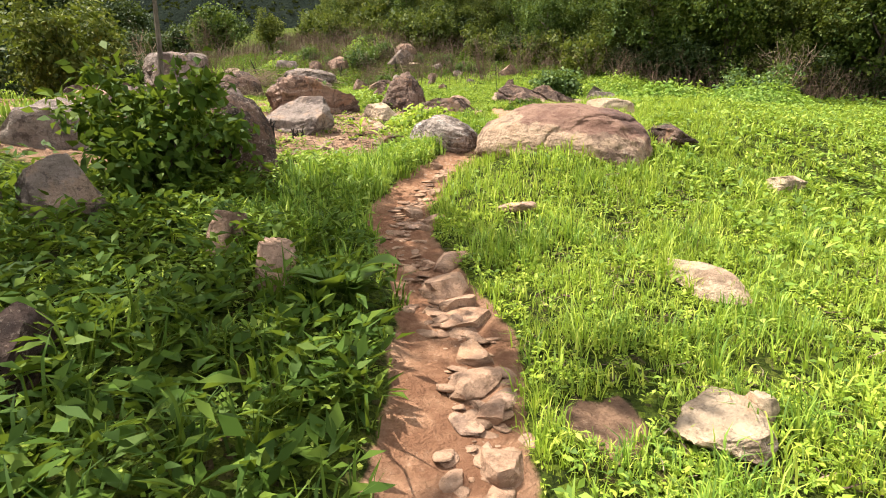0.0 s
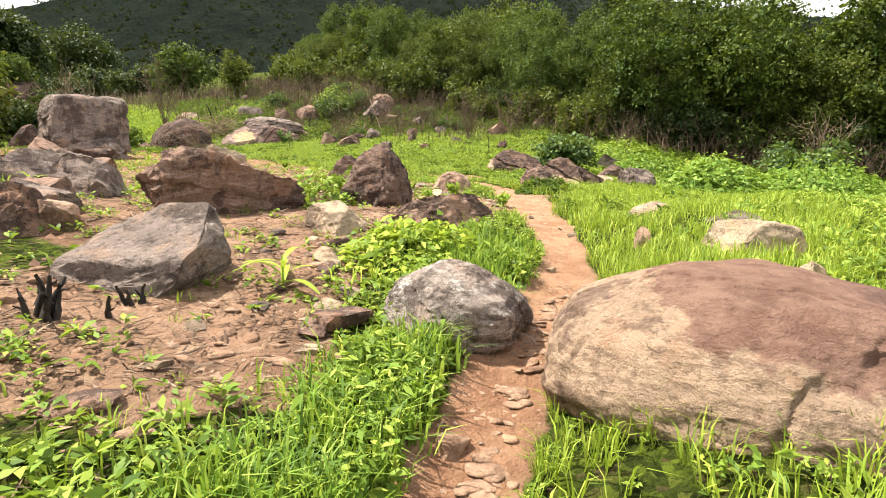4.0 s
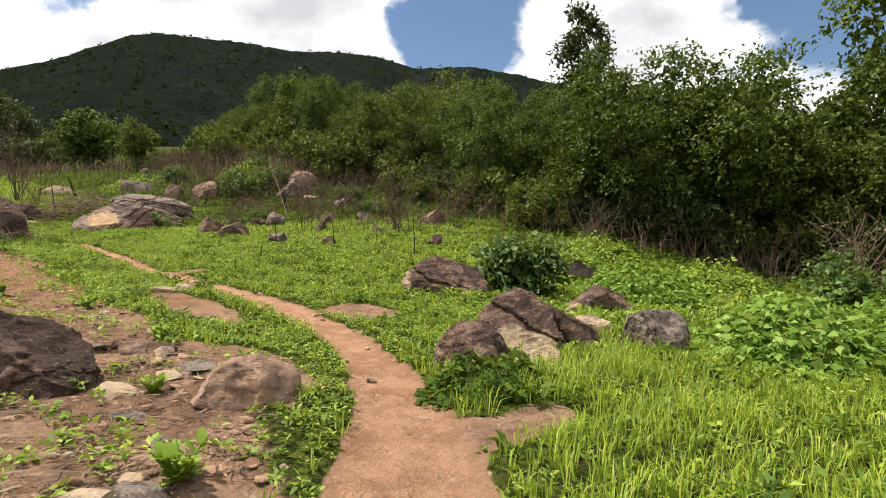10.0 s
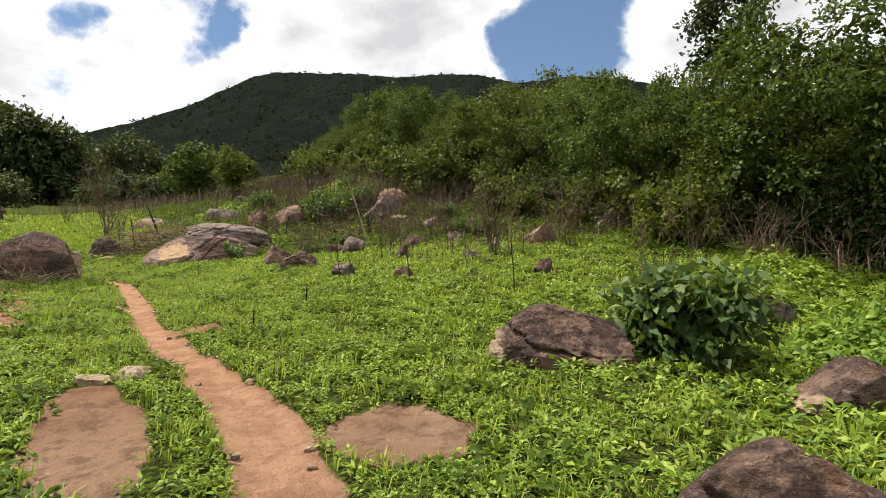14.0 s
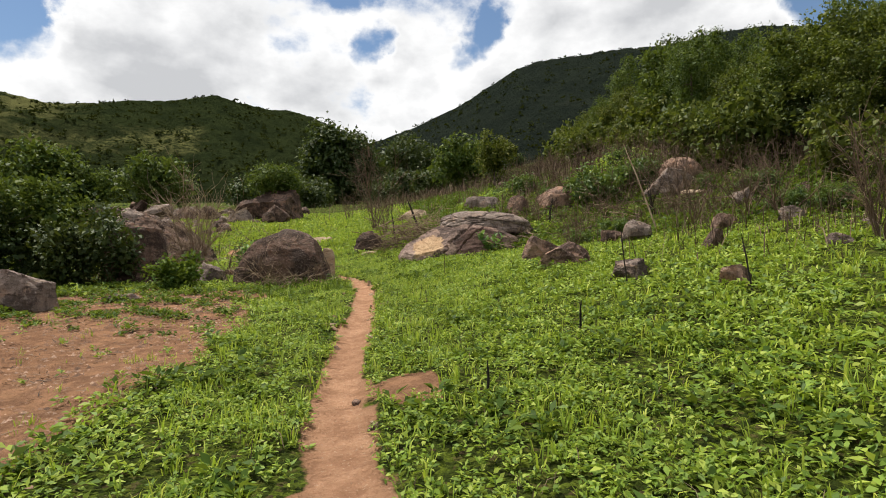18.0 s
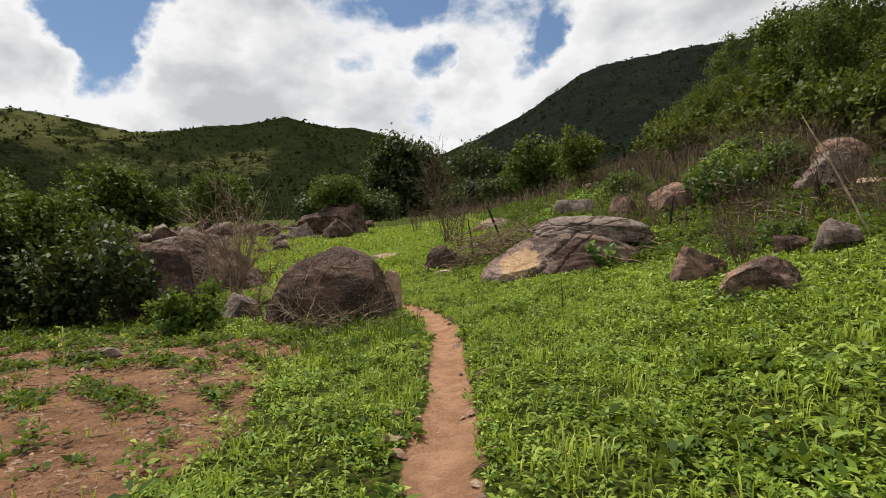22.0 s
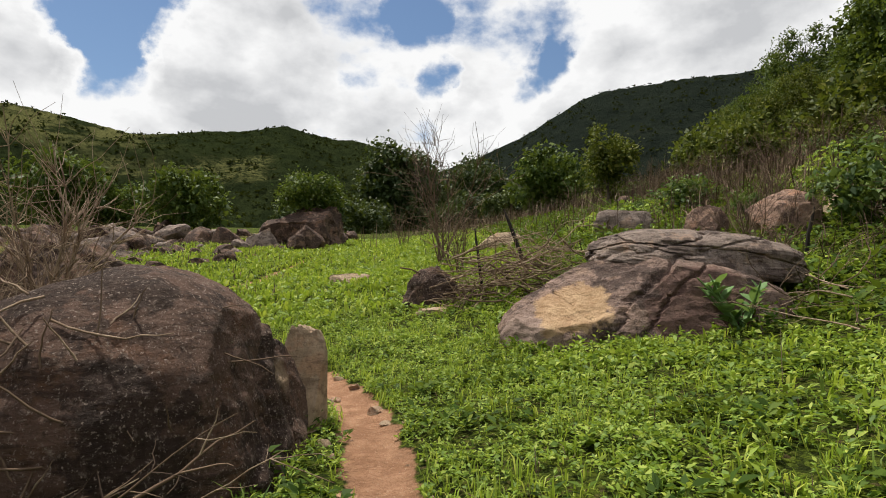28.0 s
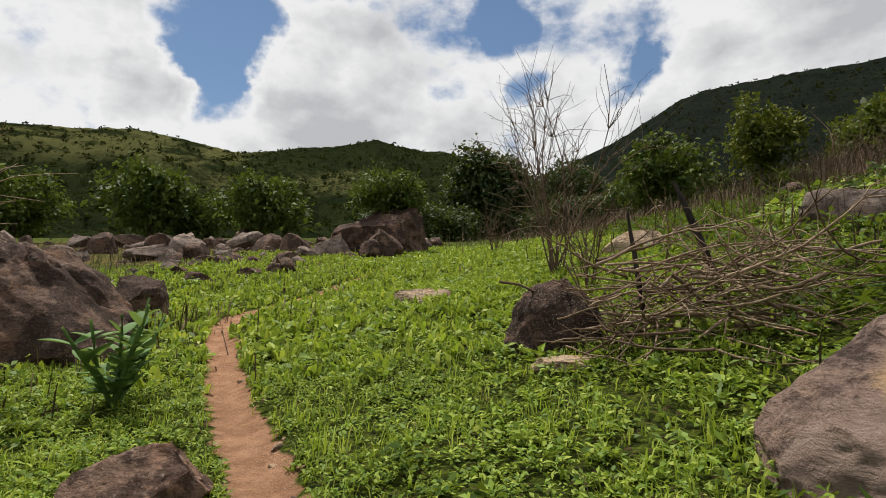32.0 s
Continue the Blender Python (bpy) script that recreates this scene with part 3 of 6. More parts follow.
def build_ground():
    xs, ys = spread(-13, 9, 0.14, 1800, 1.12), spread(-19, 28, 0.16, 1800, 1.12)
    gx, gy = np.meshgrid(xs, ys)
    z = height(gx, gy)
    v = np.stack([gx, gy, z], -1).reshape(-1, 3)
    i, j = np.meshgrid(np.arange(len(ys) - 1), np.arange(len(xs) - 1), indexing="ij")
    a = (i * len(xs) + j).ravel()
    me = smooth_shade(mesh_np("ground", v, np.stack([a, a + 1, a + 1 + len(xs), a + len(xs)], 1)))
    for name, values in (("cover", 1 - bare(gx, gy)), ("track", ease(0.12, -0.05, path_near(gx, gy)))):
        at = me.attributes.new(name, "FLOAT", "POINT")
        at.data.foreach_set("value", values.ravel().astype(np.float32))
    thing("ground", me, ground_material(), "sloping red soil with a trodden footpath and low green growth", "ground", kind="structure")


build_ground()


# ---------------------------------------------------------------- hills
def hill(name, az, el, far, near, material, label, seed, shrubs, leafy):
    """A hill whose skyline rises by the given angles over the start of the valley."""
    azs = np.radians(np.linspace(az[0], az[-1], 420))
    tops = np.interp(np.degrees(azs), az, el)
    r = np.random.default_rng(seed)
    tops = tops + 0.12 * waves(np.degrees(azs), azs * 0, seed, 6) + 0.07 * waves(np.degrees(azs), azs * 0, seed + 1, 1.6)
    n = 90
    rows = []
    for i in range(n + 1):
        u = i / n
        d = near + (far - near) * u
        top = np.tan(np.radians(tops))
        foot = (near * 0.1 - 4) / near
        z = d * (foot + (top - foot) * (0.35 * u + 0.65 * ease(0, 1, u) ** 0.9)) - 1.0
        x, y = np.sin(azs) * d, np.cos(azs) * d
        z = z + (1 - u) * u * 40 * waves(x, y, seed + 2, 170) + (1 - u * u) * 8.0 * waves(x, y, seed + 3, 60) + (1 - u ** 4) * 2.2 * waves(x, y, seed + 4, 17) + r.normal(0, 0.5, len(x))
        rows.append(np.stack([x, y, z], 1))
    for k in range(1, 8):
        rows.append(np.stack([np.sin(azs) * (far + 25 * k), np.cos(azs) * (far + 25 * k), rows[n][:, 2] - 1.1 * k * k], 1))
    v = np.concatenate(rows)
    m = len(azs)
    i, j = np.meshgrid(np.arange(len(rows) - 1), np.arange(m - 1), indexing="ij")
    a = (i * m + j).ravel()
    ob = thing(name, smooth_shade(mesh_np(name, v, np.stack([a, a + m, a + m + 1, a + 1], 1))), material, label, "hill", kind="structure")
    # scrub and small trees as low leafy clumps
    pick = r.integers(0, (n + 1) * m, shrubs)
    c = v[pick] + r.normal(0, 2.0, (shrubs, 3)) * (1, 1, 0)
    size = r.uniform(0.5, 1.25, shrubs) ** 2 * far / 330
    k = 5
    d = unit(r.normal(0, 1, (shrubs, k, 3)) * (1, 1, 0.5) + (0, 0, 0.3))
    b = c[:, None] + d * size[:, None, None] * 0.5 * r.uniform(0.3, 1, (shrubs, k, 1)) - (0, 0, 0.5)
    lv, lf = leaf_mesh("scrub", b.reshape(-1, 3), unit(d + r.normal(0, 0.6, d.shape)).reshape(-1, 3), unit(r.normal(0, 0.5, (shrubs * k, 3)) + (0, 0, 1)),
                       np.repeat(size, k) * 1.1, np.repeat(size, k) * 0.9, 0.3)
    thing("hill_scrub", mesh_np("hill_scrub", lv, lf), leafy, "scrub covering the hillside, cloud shade in its dark green", "scrub", kind="stuff")
    return ob


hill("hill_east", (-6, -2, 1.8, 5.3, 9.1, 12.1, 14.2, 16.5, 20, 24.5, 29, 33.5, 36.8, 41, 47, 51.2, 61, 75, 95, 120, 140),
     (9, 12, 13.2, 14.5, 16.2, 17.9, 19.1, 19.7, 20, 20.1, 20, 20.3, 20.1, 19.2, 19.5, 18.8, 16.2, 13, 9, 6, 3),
     900, 230, HILL, "tall wooded mountain with cloud shade put into its dark green", 21, 9000, HILLSHRUB)
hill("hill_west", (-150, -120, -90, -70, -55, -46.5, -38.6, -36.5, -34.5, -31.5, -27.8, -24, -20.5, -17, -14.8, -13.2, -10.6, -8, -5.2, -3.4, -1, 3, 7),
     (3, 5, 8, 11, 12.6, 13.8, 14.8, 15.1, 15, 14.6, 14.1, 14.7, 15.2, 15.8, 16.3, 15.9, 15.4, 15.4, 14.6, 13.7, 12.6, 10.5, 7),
     620, 180, HILL_SUN, "lower green hill, cloud shade in its flanks, with scrub and grassy clearings", 33, 14000, HILLSHRUB)
hill("hill_south", (125, 150, 180, 210, 235, 250), (3, 5, 6, 6, 4, 3), 420, 200, HILL, "low wooded rise behind the start of the path", 44, 600, HILLSHRUB)


# ---------------------------------------------------------------- boulders and stones
def icosphere(level):
    bm = bmesh.new()
    bmesh.ops.create_icosphere(bm, subdivisions=level, radius=1.0)
    v = np.array([p.co[:] for p in bm.verts])
    f = np.array([[p.index for p in q.verts] for q in bm.faces])
    bm.free()
    return v, f


ICO = {k: icosphere(k) for k in (2, 3, 4, 5, 6, 7)}


def rock_shape(w, d, h, seed, boxy=2.4, cuts=6, rough=1.0, level=4, lean=0.0, cut_lo=0.5, taper=0.35, cracks=0, planes=()):
    """A weathered stone: a lumpy block split by flat breaks, with rough faces and worn edges."""
    v, f = ICO[level]
    r = np.random.default_rng(seed)
    p = v / (np.abs(v) ** boxy).sum(1, keepdims=True) ** (1 / boxy)
    q = p * 1.1 + r.uniform(-50, 50, 3)
    big = np.array([noise.fractal(Vector(a), 0.9, 2.1, 3) for a in q])
    p = p * (1 + rough * 0.13 * big)[:, None]
    q = p * 2.2 + r.uniform(-50, 50, 3)
    face = np.array([noise.fractal(Vector(a), 0.8, 2.2, 3) for a in q]) * 0.05 * rough
    for q in range(max(cuts, 0)):
        n = unit(r.normal(0, 1, 3) * ((1, 1, 0.8) if q else (0.35, 0.35, 0)) + (0, 0, 0.1 if q else 1.0))
        over = p @ n - (r.uniform(cut_lo, 0.86) if q else r.uniform(0.45, 0.7)) - face
        p = p - np.maximum(over, 0)[:, None] * n * r.uniform(0.9, 1.0)
    for nx, ny, nz, dist in planes:
        n = unit(np.array([nx, ny, nz], float))
        p = p - np.maximum(p @ n - dist - face, 0)[:, None] * n
    q = p * (2.4, 2.4, 4.2) + r.uniform(-50, 50, 3)
    mid = np.array([noise.ridged_multi_fractal(Vector(a), 1.0, 2.2, 4, 1.0, 2.0) for a in q])
    p = p * (1 + rough * (0.04 if level < 7 else 0.02) * (mid - 1.2))[:, None]
    if level > 3:
        if level > 5:
            q = p * (5.0, 5.0, 8.0) + r.uniform(-50, 50, 3)
            scar = np.array([noise.ridged_multi_fractal(Vector(a), 0.9, 2.3, 4, 1.0, 2.0) for a in q])
            p = p * (1 + rough * 0.007 * (scar - 1.2))[:, None]
        q = p * 8.0 + r.uniform(-50, 50, 3)
        small = np.array([noise.turbulence(Vector(a), 3, True) for a in q])
        p = p * (1 - rough * (0.035 if level < 6 else 0.018) * (small - 0.5))[:, None]
    for _ in range(cracks):
        n = unit(r.normal(0, 1, 3) * (1, 0.6, 0.9))
        q = p * 1.7 + r.uniform(-50, 50, 3)
        off = p @ n - r.uniform(-0.35, 0.35) + 0.12 * np.array([noise.fractal(Vector(a), 0.8, 2.2, 4) for a in q])
        p = p * (1 - 0.045 * np.exp(-(off / 0.018) ** 2) - 0.02 * ease(0, 0.03, off) * ease(0.5, 0.1, off))[:, None]
    p[:, 2] = np.maximum(p[:, 2], -0.75)
    up = np.clip((p[:, 2] + 0.75) / 1.75, 0, 1)
    p[:, :2] *= (1.1 - taper * up ** 1.3)[:, None]
    p[:, 0] += lean * p[:, 2]
    lo, hi = p.min(0), p.max(0)
    p = (p - (lo + hi) / 2) / (hi - lo)
    p[:, 2] = p[:, 2] + 0.5
    return p * (w, d, h), f


def rock(name, label, x, y, w, d, h, turn=0.0, mat=None, seed=1, boxy=2.4, cuts=6, rough=1.0, lean=0.0, sink=0.5, z=None, level=None, group="boulders beside the path", tilt=(0, 0), taper=0.35, cracks=0, planes=(), splits=()):
    """One stone, h metres of it above the ground."""
    level = level or (6 if max(w, h) > 1.6 and y < 22 and x > -7.3 and x < 6 else 5 if max(w, h) > 0.6 and abs(x - float(path_x(y))) < 7 else 4)
    v, f = rock_shape(w, d, h * (1 + sink), seed, boxy, cuts + 5 if cuts >= 0 else 0, rough, level, lean, taper=taper, cracks=cracks, planes=planes)
    for cx, cy, cz, nx, ny, nz, wide, deep in splits:
        n = unit(np.array([nx, ny, nz], float))
        away = (v - (cx, cy, cz)) @ n + 0.09 * np.array([noise.fractal(Vector(a * 2.2), 0.8, 2.2, 4) for a in v])
        core = unit(v - (0, 0, h * (1 + sink) * 0.45))
        v = v - core * (deep * np.exp(-(away / wide) ** 2))[:, None]
    me = mesh_np(name, v, f)
    smooth_shade(me)
    me.set_sharp_from_angle(angle=radians(34))
    ob = thing(name, me, mat or ROCK_GREY, label, "stone" if name == "stone" else "boulder", group)
    base = float(height(x, y)) if z is None else z
    ob.matrix_world = pose(x, y, base - h * sink, tilt[0], tilt[1], turn)
    return ob


# slabs piled over the stony rise
r_ = np.random.default_rng(19)
for k_ in range(24):
    y_ = r_.uniform(-6.2, 4.5)
    x_ = r_.uniform(-12.5, -7.6) + 0.08 * y_
    if -8.2 < x_ and -5.6 < y_ < -3.8:
        x_ -= 1.6
    s_ = r_.uniform(0.45, 1.2)
    rock("boulder", "tilted angular slab piled on the stony rise", x_, y_, s_ * 1.3, s_ * 0.9, s_ * r_.uniform(0.25, 0.5), r_.uniform(0, 180), (ROCK_RED, ROCK_GREY, ROCK_PINK, ROCK_DARK)[k_ % 4], 900 + k_, 3.4, 5, 1.2,
         lean=r_.uniform(-0.4, 0.4), level=4, group="slabs on the stony rise", tilt=(r_.normal(0, 8), r_.normal(0, 8)), taper=0.2)
# beside the lower path
rock("boulder", "broad low granite boulder with sandy rim and dark top", -6.1, -10.36, 2.25, 2.2, 0.35, -65, ROCK_SLAB, 3, 2.1, -1, 0.8, sink=2.2, taper=0.05, tilt=(0, 3), level=7, splits=((0.9, 0, 1.2, 0.8, -0.6, 0, 0.02, 0.025), (0.1, -0.4, 1.2, 0.2, 1, 0.2, 0.018, 0.02)))
rock("boulder", "dark flat slab beside the broad boulder", -4.6, -10.9, 1.3, 0.9, 0.2, 30, ROCK_DARK, 4, 3.0, 3, 1.0, sink=0.9, taper=0.2)
rock("stone", "pale broken stone between the two slabs", -4.75, -10.2, 0.34, 0.26, 0.18, 20, ROCK_PALE, 6, 3.2, 5)
rock("stone", "small buff stone between the two slabs", -5.0, -10.6, 0.26, 0.2, 0.16, 70, ROCK_PALE, 8, 3.2, 5)
rock("boulder", "flat-topped buff boulder with a dark stain in tall grass", -4.05, -9.5, 0.85, 0.65, 0.28, -35, ROCK_PALE, 10, 3.4, 2, 0.9, taper=0.3)
rock("stone", "small pinkish stone in grass by the path", -4.14, -8.5, 0.24, 0.2, 0.2, 20, ROCK_PINK, 12, 3.0, 4)
rock("boulder", "rounded grey-white boulder streaked with lichen", -6.85, -8.75, 1.2, 0.95, 0.4, 20, ROCK_LICHEN, 5, 2.1, -1, 0.8, tilt=(0, 6), planes=((0.6, -0.3, 0.75, 0.8),), level=6, cracks=2)
rock("boulder", "low red-grey boulder half hidden in weeds", -5.2, -6.55, 1.45, 1.05, 0.4, 15, ROCK_RED, 7, 2.3, 1, 1.1, taper=0.4, level=6, cracks=3)
rock("boulder", "dark rounded boulder on bare soil", -5.0, -4.85, 1.2, 1.1, 0.82, 40, ROCK_DARK, 9, 2.3, -1, 1.3, taper=0.35, level=6, cracks=2)
rock("boulder", "dark angular boulder among sparse weeds", -3.6, -2.0, 1.25, 0.9, 0.6, -20, ROCK_DARK, 11, 2.6, -1, 1.3, taper=0.25, level=6, cracks=2, planes=((0.5, -0.3, 0.8, 0.58), (-0.2, -0.9, 0.3, 0.7)))
rock("boulder", "long red-brown boulder with a broken overhanging face", -7.05, -4.75, 1.95, 0.95, 0.72, 8, ROCK_RED, 13, 3.0, -1, 1.6, lean=0.0, taper=-0.1, level=6, cracks=3, planes=((-0.2, -0.9, -0.25, 0.72), (0.45, 0, 0.9, 0.62)))
rock("stone", "rounded buff stone lying behind the long boulder", -6.2, -2.2, 0.75, 0.6, 0.72, 0, ROCK_PALE, 15, 2.6, 3)
rock("boulder", "square-topped grey block on a pile of slabs", -7.0, 6.6, 2.1, 1.5, 1.25, 12, ROCK_GREY, 17, 6.0, -1, 0.7, sink=0.2, taper=0.08, z=float(height(-7.0, 6.6)) + 0.45)
rock("boulder", "tilted grey slab on stony soil", -8.45, -7.2, 1.4, 1.0, 0.4, 15, ROCK_GREY, 20, 3.0, 3, 1.0, sink=0.9, taper=0.45, tilt=(0, -14), level=5)
rock("stone", "pale grey stone on stony soil", -6.43, -6.4, 0.7, 0.5, 0.3, 10, ROCK_PALE, 21, 2.6, 5)
rock("boulder", "large dark boulder standing over dark weeds", -10.1, -9.35, 0.95, 0.9, 0.8, 10, ROCK_DOME, 23, 2.4, -1, 0.9, taper=0.1)
rock("boulder", "grey boulder behind dark weeds", -11.5, -7.6, 1.4, 0.9, 0.55, 0, ROCK_GREY, 25, 2.4, 5)
rock("boulder", "pale grey boulder behind dark weeds", -11.6, -10.4, 0.8, 0.7, 0.5, 30, ROCK_GREY, 27, 2.6, 5)
rock("boulder", "long grey boulder behind dark weeds", -12.9, -9.9, 1.2, 0.8, 0.5, -10, ROCK_GREY, 28, 2.6, 5)
rock("stone", "brown stone in the grass", -10.85, -11.5, 0.38, 0.3, 0.3, 30, ROCK_PINK, 29, 2.6, 5)
rock("stone", "brown stone standing in dark weeds by the path", -10.68, -12.05, 0.4, 0.3, 0.27, 70, ROCK_PINK, 26, 3.0, 6)
rock("stone", "brown stone half sunk in dark weeds", -12.1, -12.5, 0.45, 0.4, 0.34, 60, ROCK_DARK, 30, 2.6, 4)
rock("stone", "pale angular stone at the edge of the stony soil", -9.9, -6.2, 0.55, 0.4, 0.3, 15, ROCK_PALE, 32, 3.0, 5, lean=0.3)
rock("boulder", "grey slab at the edge of the stony soil", -9.1, -5.6, 0.95, 0.7, 0.42, 40, ROCK_RED, 31, 2.8, 7, 1.4)
rock("boulder", "flat grey slab among a pile of stones", -8.6, -0.6, 1.5, 1.0, 0.5, 0, ROCK_GREY, 33, 2.8, 6)
rock("boulder", "grey slab under the square-topped block", -7.0, 6.3, 2.6, 1.9, 0.6, 20, ROCK_GREY, 35, 2.8, 6)
rock("stone", "broken grey stone on a pile", -7.9, 1.4, 0.8, 0.6, 0.4, 70, ROCK_GREY, 36, 2.8, 6)
rock("stone", "broken brown stone on a pile", -9.6, 0.8, 1.0, 0.7, 0.5, 30, ROCK_RED, 37, 2.8, 6)
rock("boulder", "dark boulder at the edge of the stony soil", -10.3, -6.9, 0.7, 0.7, 0.42, 0, ROCK_DARK, 38, 2.6, 5)
rock("stone", "flat cream-coloured stone in short grass", -8.05, -13.45, 0.46, 0.75, 0.14, -37, ROCK_BUFF, 39, 3.2, 2, 0.8, tilt=(14, 0))
rock("stone", "pale stone at the grassy edge of the path", -9.5, -14.42, 0.66, 0.42, 0.12, 10, ROCK_PALE, 41, 2.6, 5)
rock("stone", "small pale stone in the grass", -9.3, -14.45, 0.2, 0.16, 0.14, 50, ROCK_PALE, 42, 2.6, 5)
rock("stone", "low sandy stone in bright grass", -4.3, -12.35, 0.7, 0.4, 0.16, 0, ROCK_PALE, 43, 2.6, 4)
rock("stone", "sandy stone low in bright grass beside the path", -8.2, -11.75, 0.44, 0.32, 0.07, 20, ROCK_PINK, 45, 2.6, 4)
rock("stone", "flat cream-coloured stone in the grass", -2.5, -7.65, 0.8, 0.6, 0.17, 15, ROCK_PALE, 48, 2.8, 2, 0.9, taper=0.5)
rock("stone", "low grey stone in the grass", -3.15, -8.95, 0.62, 0.4, 0.16, -30, ROCK_GREY, 49, 2.5, 3)
rock("boulder", "grey-brown stone at the edge of the path", -2.25, -3.25, 0.9, 0.65, 0.33, 10, ROCK_PINK, 56, 2.4, 1, 1.0, taper=0.5)
# the pair by the fork and the stones in the meadow
rock("boulder", "dark split boulder broken to buff at its foot", 1.62, -3.0, 1.75, 1.05, 0.68, -28, ROCK_SPLIT, 57, 2.3, -1, 1.0, taper=0.35, level=7, planes=((0.55, -0.1, 0.85, 0.66), (-0.5, -0.75, 0.45, 0.72)), splits=((0.1, 0, 0.6, 1, 0.12, 0.25, 0.03, 0.12), (-0.1, -0.4, 0.5, 0.4, -0.2, 0.9, 0.025, 0.07)))
rock("boulder", "dark rough boulder with a buff broken side", 0.0, -3.4, 0.9, 0.7, 0.46, 12, ROCK_SPLIT, 59, 2.4, -1, 1.2, taper=0.2, level=6, cracks=2)
rock("stone", "pale broken stone under the dark pair", 0.72, -3.6, 0.72, 0.5, 0.2, -30, ROCK_PALE, 61, 2.8, 7)
rock("boulder", "low dark boulder with a pale broken corner", 5.45, -1.6, 1.85, 1.0, 0.46, -15, ROCK_LENS, 63, 2.3, 2, level=6, cracks=2)
rock("stone", "pale stone partly under creeping leaves", 2.9, -3.0, 0.7, 0.5, 0.27, 0, ROCK_PALE, 65, 2.5, 5)
rock("boulder", "grey stone under creeping leaves", 3.0, -3.95, 1.15, 0.75, 0.5, 10, ROCK_GREY, 67, 2.5, 6, level=6, cracks=2)
rock("stone", "grey stone behind a leafy bush", 8.8, 1.0, 1.2, 0.7, 0.5, 0, ROCK_GREY, 69, 2.5, 5)
rock("boulder", "long dark brown boulder with a pale broken end in the meadow", 3.75, 0.85, 1.9, 0.95, 0.66, -36, ROCK_LENS, 71, 2.2, -1, 1.2, taper=0.3, level=7, tilt=(0, 7), planes=((0.3, -0.6, 0.75, 0.62),), splits=((0, -0.2, 0.5, 0.1, -0.3, 0.95, 0.03, 0.08), (0.3, 0, 0.3, 0.15, -0.5, 0.8, 0.022, 0.05)))
rock("boulder", "broad low reddish stone in the meadow", 4.25, 11.85, 1.4, 0.9, 0.54, 10, ROCK_RED, 73, 2.3, 1, level=6, cracks=2)
rock("stone", "small grey-brown stone in the meadow", 5.3, 7.5, 0.6, 0.5, 0.3, 0, ROCK_RED, 75, 2.4, 4)
rock("stone", "small dark stone in the meadow", 8.4, 6.0, 0.64, 0.45, 0.35, 0, ROCK_DARK, 77, 2.4, 5)
rock("boulder", "brown stone at the foot of the thicket", 11.8, 9.8, 1.25, 0.9, 0.7, 0, ROCK_RED, 79, 2.5, 5)
rock("boulder", "pale stone at the foot of the thicket", 15.3, 10.0, 1.1, 0.8, 0.75, 0, ROCK_PALE, 81, 2.6, 6)
rock("stone", "low grey stone among dry stems", 8.7, 9.4, 0.55, 0.4, 0.2, 0, ROCK_GREY, 83, 2.4, 4)
rock("stone", "brown stone among dry stems", 9.3, 13.7, 0.85, 0.5, 0.4, 0, ROCK_RED, 85, 2.4, 5)
rock("boulder", "rounded grey-brown stone in the meadow", 4.3, 13.9, 1.05, 0.7, 0.6, 0, ROCK_RED, 87, 2.4, 2, level=5)
rock("stone", "dark stone with a pale top in the meadow", 6.9, 15.4, 0.8, 0.5, 0.34, 0, ROCK_DARK, 89, 2.5, 6)
rock("stone", "heap of broken grey stone in the grass", 4.5, 9.2, 0.7, 0.5, 0.36, 0, ROCK_GREY, 91, 2.8, 9, 1.6)
rock("boulder", "grey slab leaning under the balanced boulder", 12.0, 21.5, 2.7, 1.7, 0.95, 12, ROCK_GREY, 94, 2.3, 1, 0.9, tilt=(0, -8), level=5)
rock("boulder", "loaf-shaped boulder balanced on a slab", 12.95, 22.3, 1.95, 1.5, 0.95, 8, ROCK_RED, 96, 2.3, -1, 0.8, taper=0.3, sink=0.05, z=4.05, level=5, cracks=2, planes=((0, 0, -1, 0.55),))
rock("boulder", "dark block holding up the balanced boulder", 13.3, 22.5, 1.2, 1.1, 0.9, 30, ROCK_DARK, 95, 2.6, 3)
rock("stone", "flat pale slab beside the balanced boulder", 12.3, 20.0, 1.7, 0.7, 0.22, 10, ROCK_PALE, 97, 2.8, 4)
rock("stone", "small white stone near the thicket", 9.4, 24.0, 0.85, 0.6, 0.5, 0, ROCK_PALE, 99, 2.4, 3)
rock("boulder", "brown boulder below the dry brush", 6.4, 24.2, 1.1, 0.8, 0.8, 0, ROCK_RED, 101, 2.5, 5)
rock("boulder", "grey-brown boulder below the dry brush", 7.9, 23.6, 1.6, 1.1, 0.95, 0, ROCK_RED, 103, 2.5, 5)
rock("boulder", "low boulder among leafy weeds", 5.3, 27.0, 1.8, 1.0, 0.6, 0, ROCK_GREY, 105, 2.4, 4)
rock("boulder", "low pale boulder beyond the dry tree", 2.2, 30.5, 1.8, 1.0, 0.55, 0, ROCK_PALE, 107, 2.4, 4)
rock("stone", "flat pale stone beside the path", -0.72, 2.5, 0.38, 0.34, 0.12, 30, ROCK_PALE, 151, 2.8, 4)
rock("stone", "flat pale broken stone beside the path", -1.08, 2.48, 0.4, 0.3, 0.1, -20, ROCK_PALE, 152, 2.8, 5)
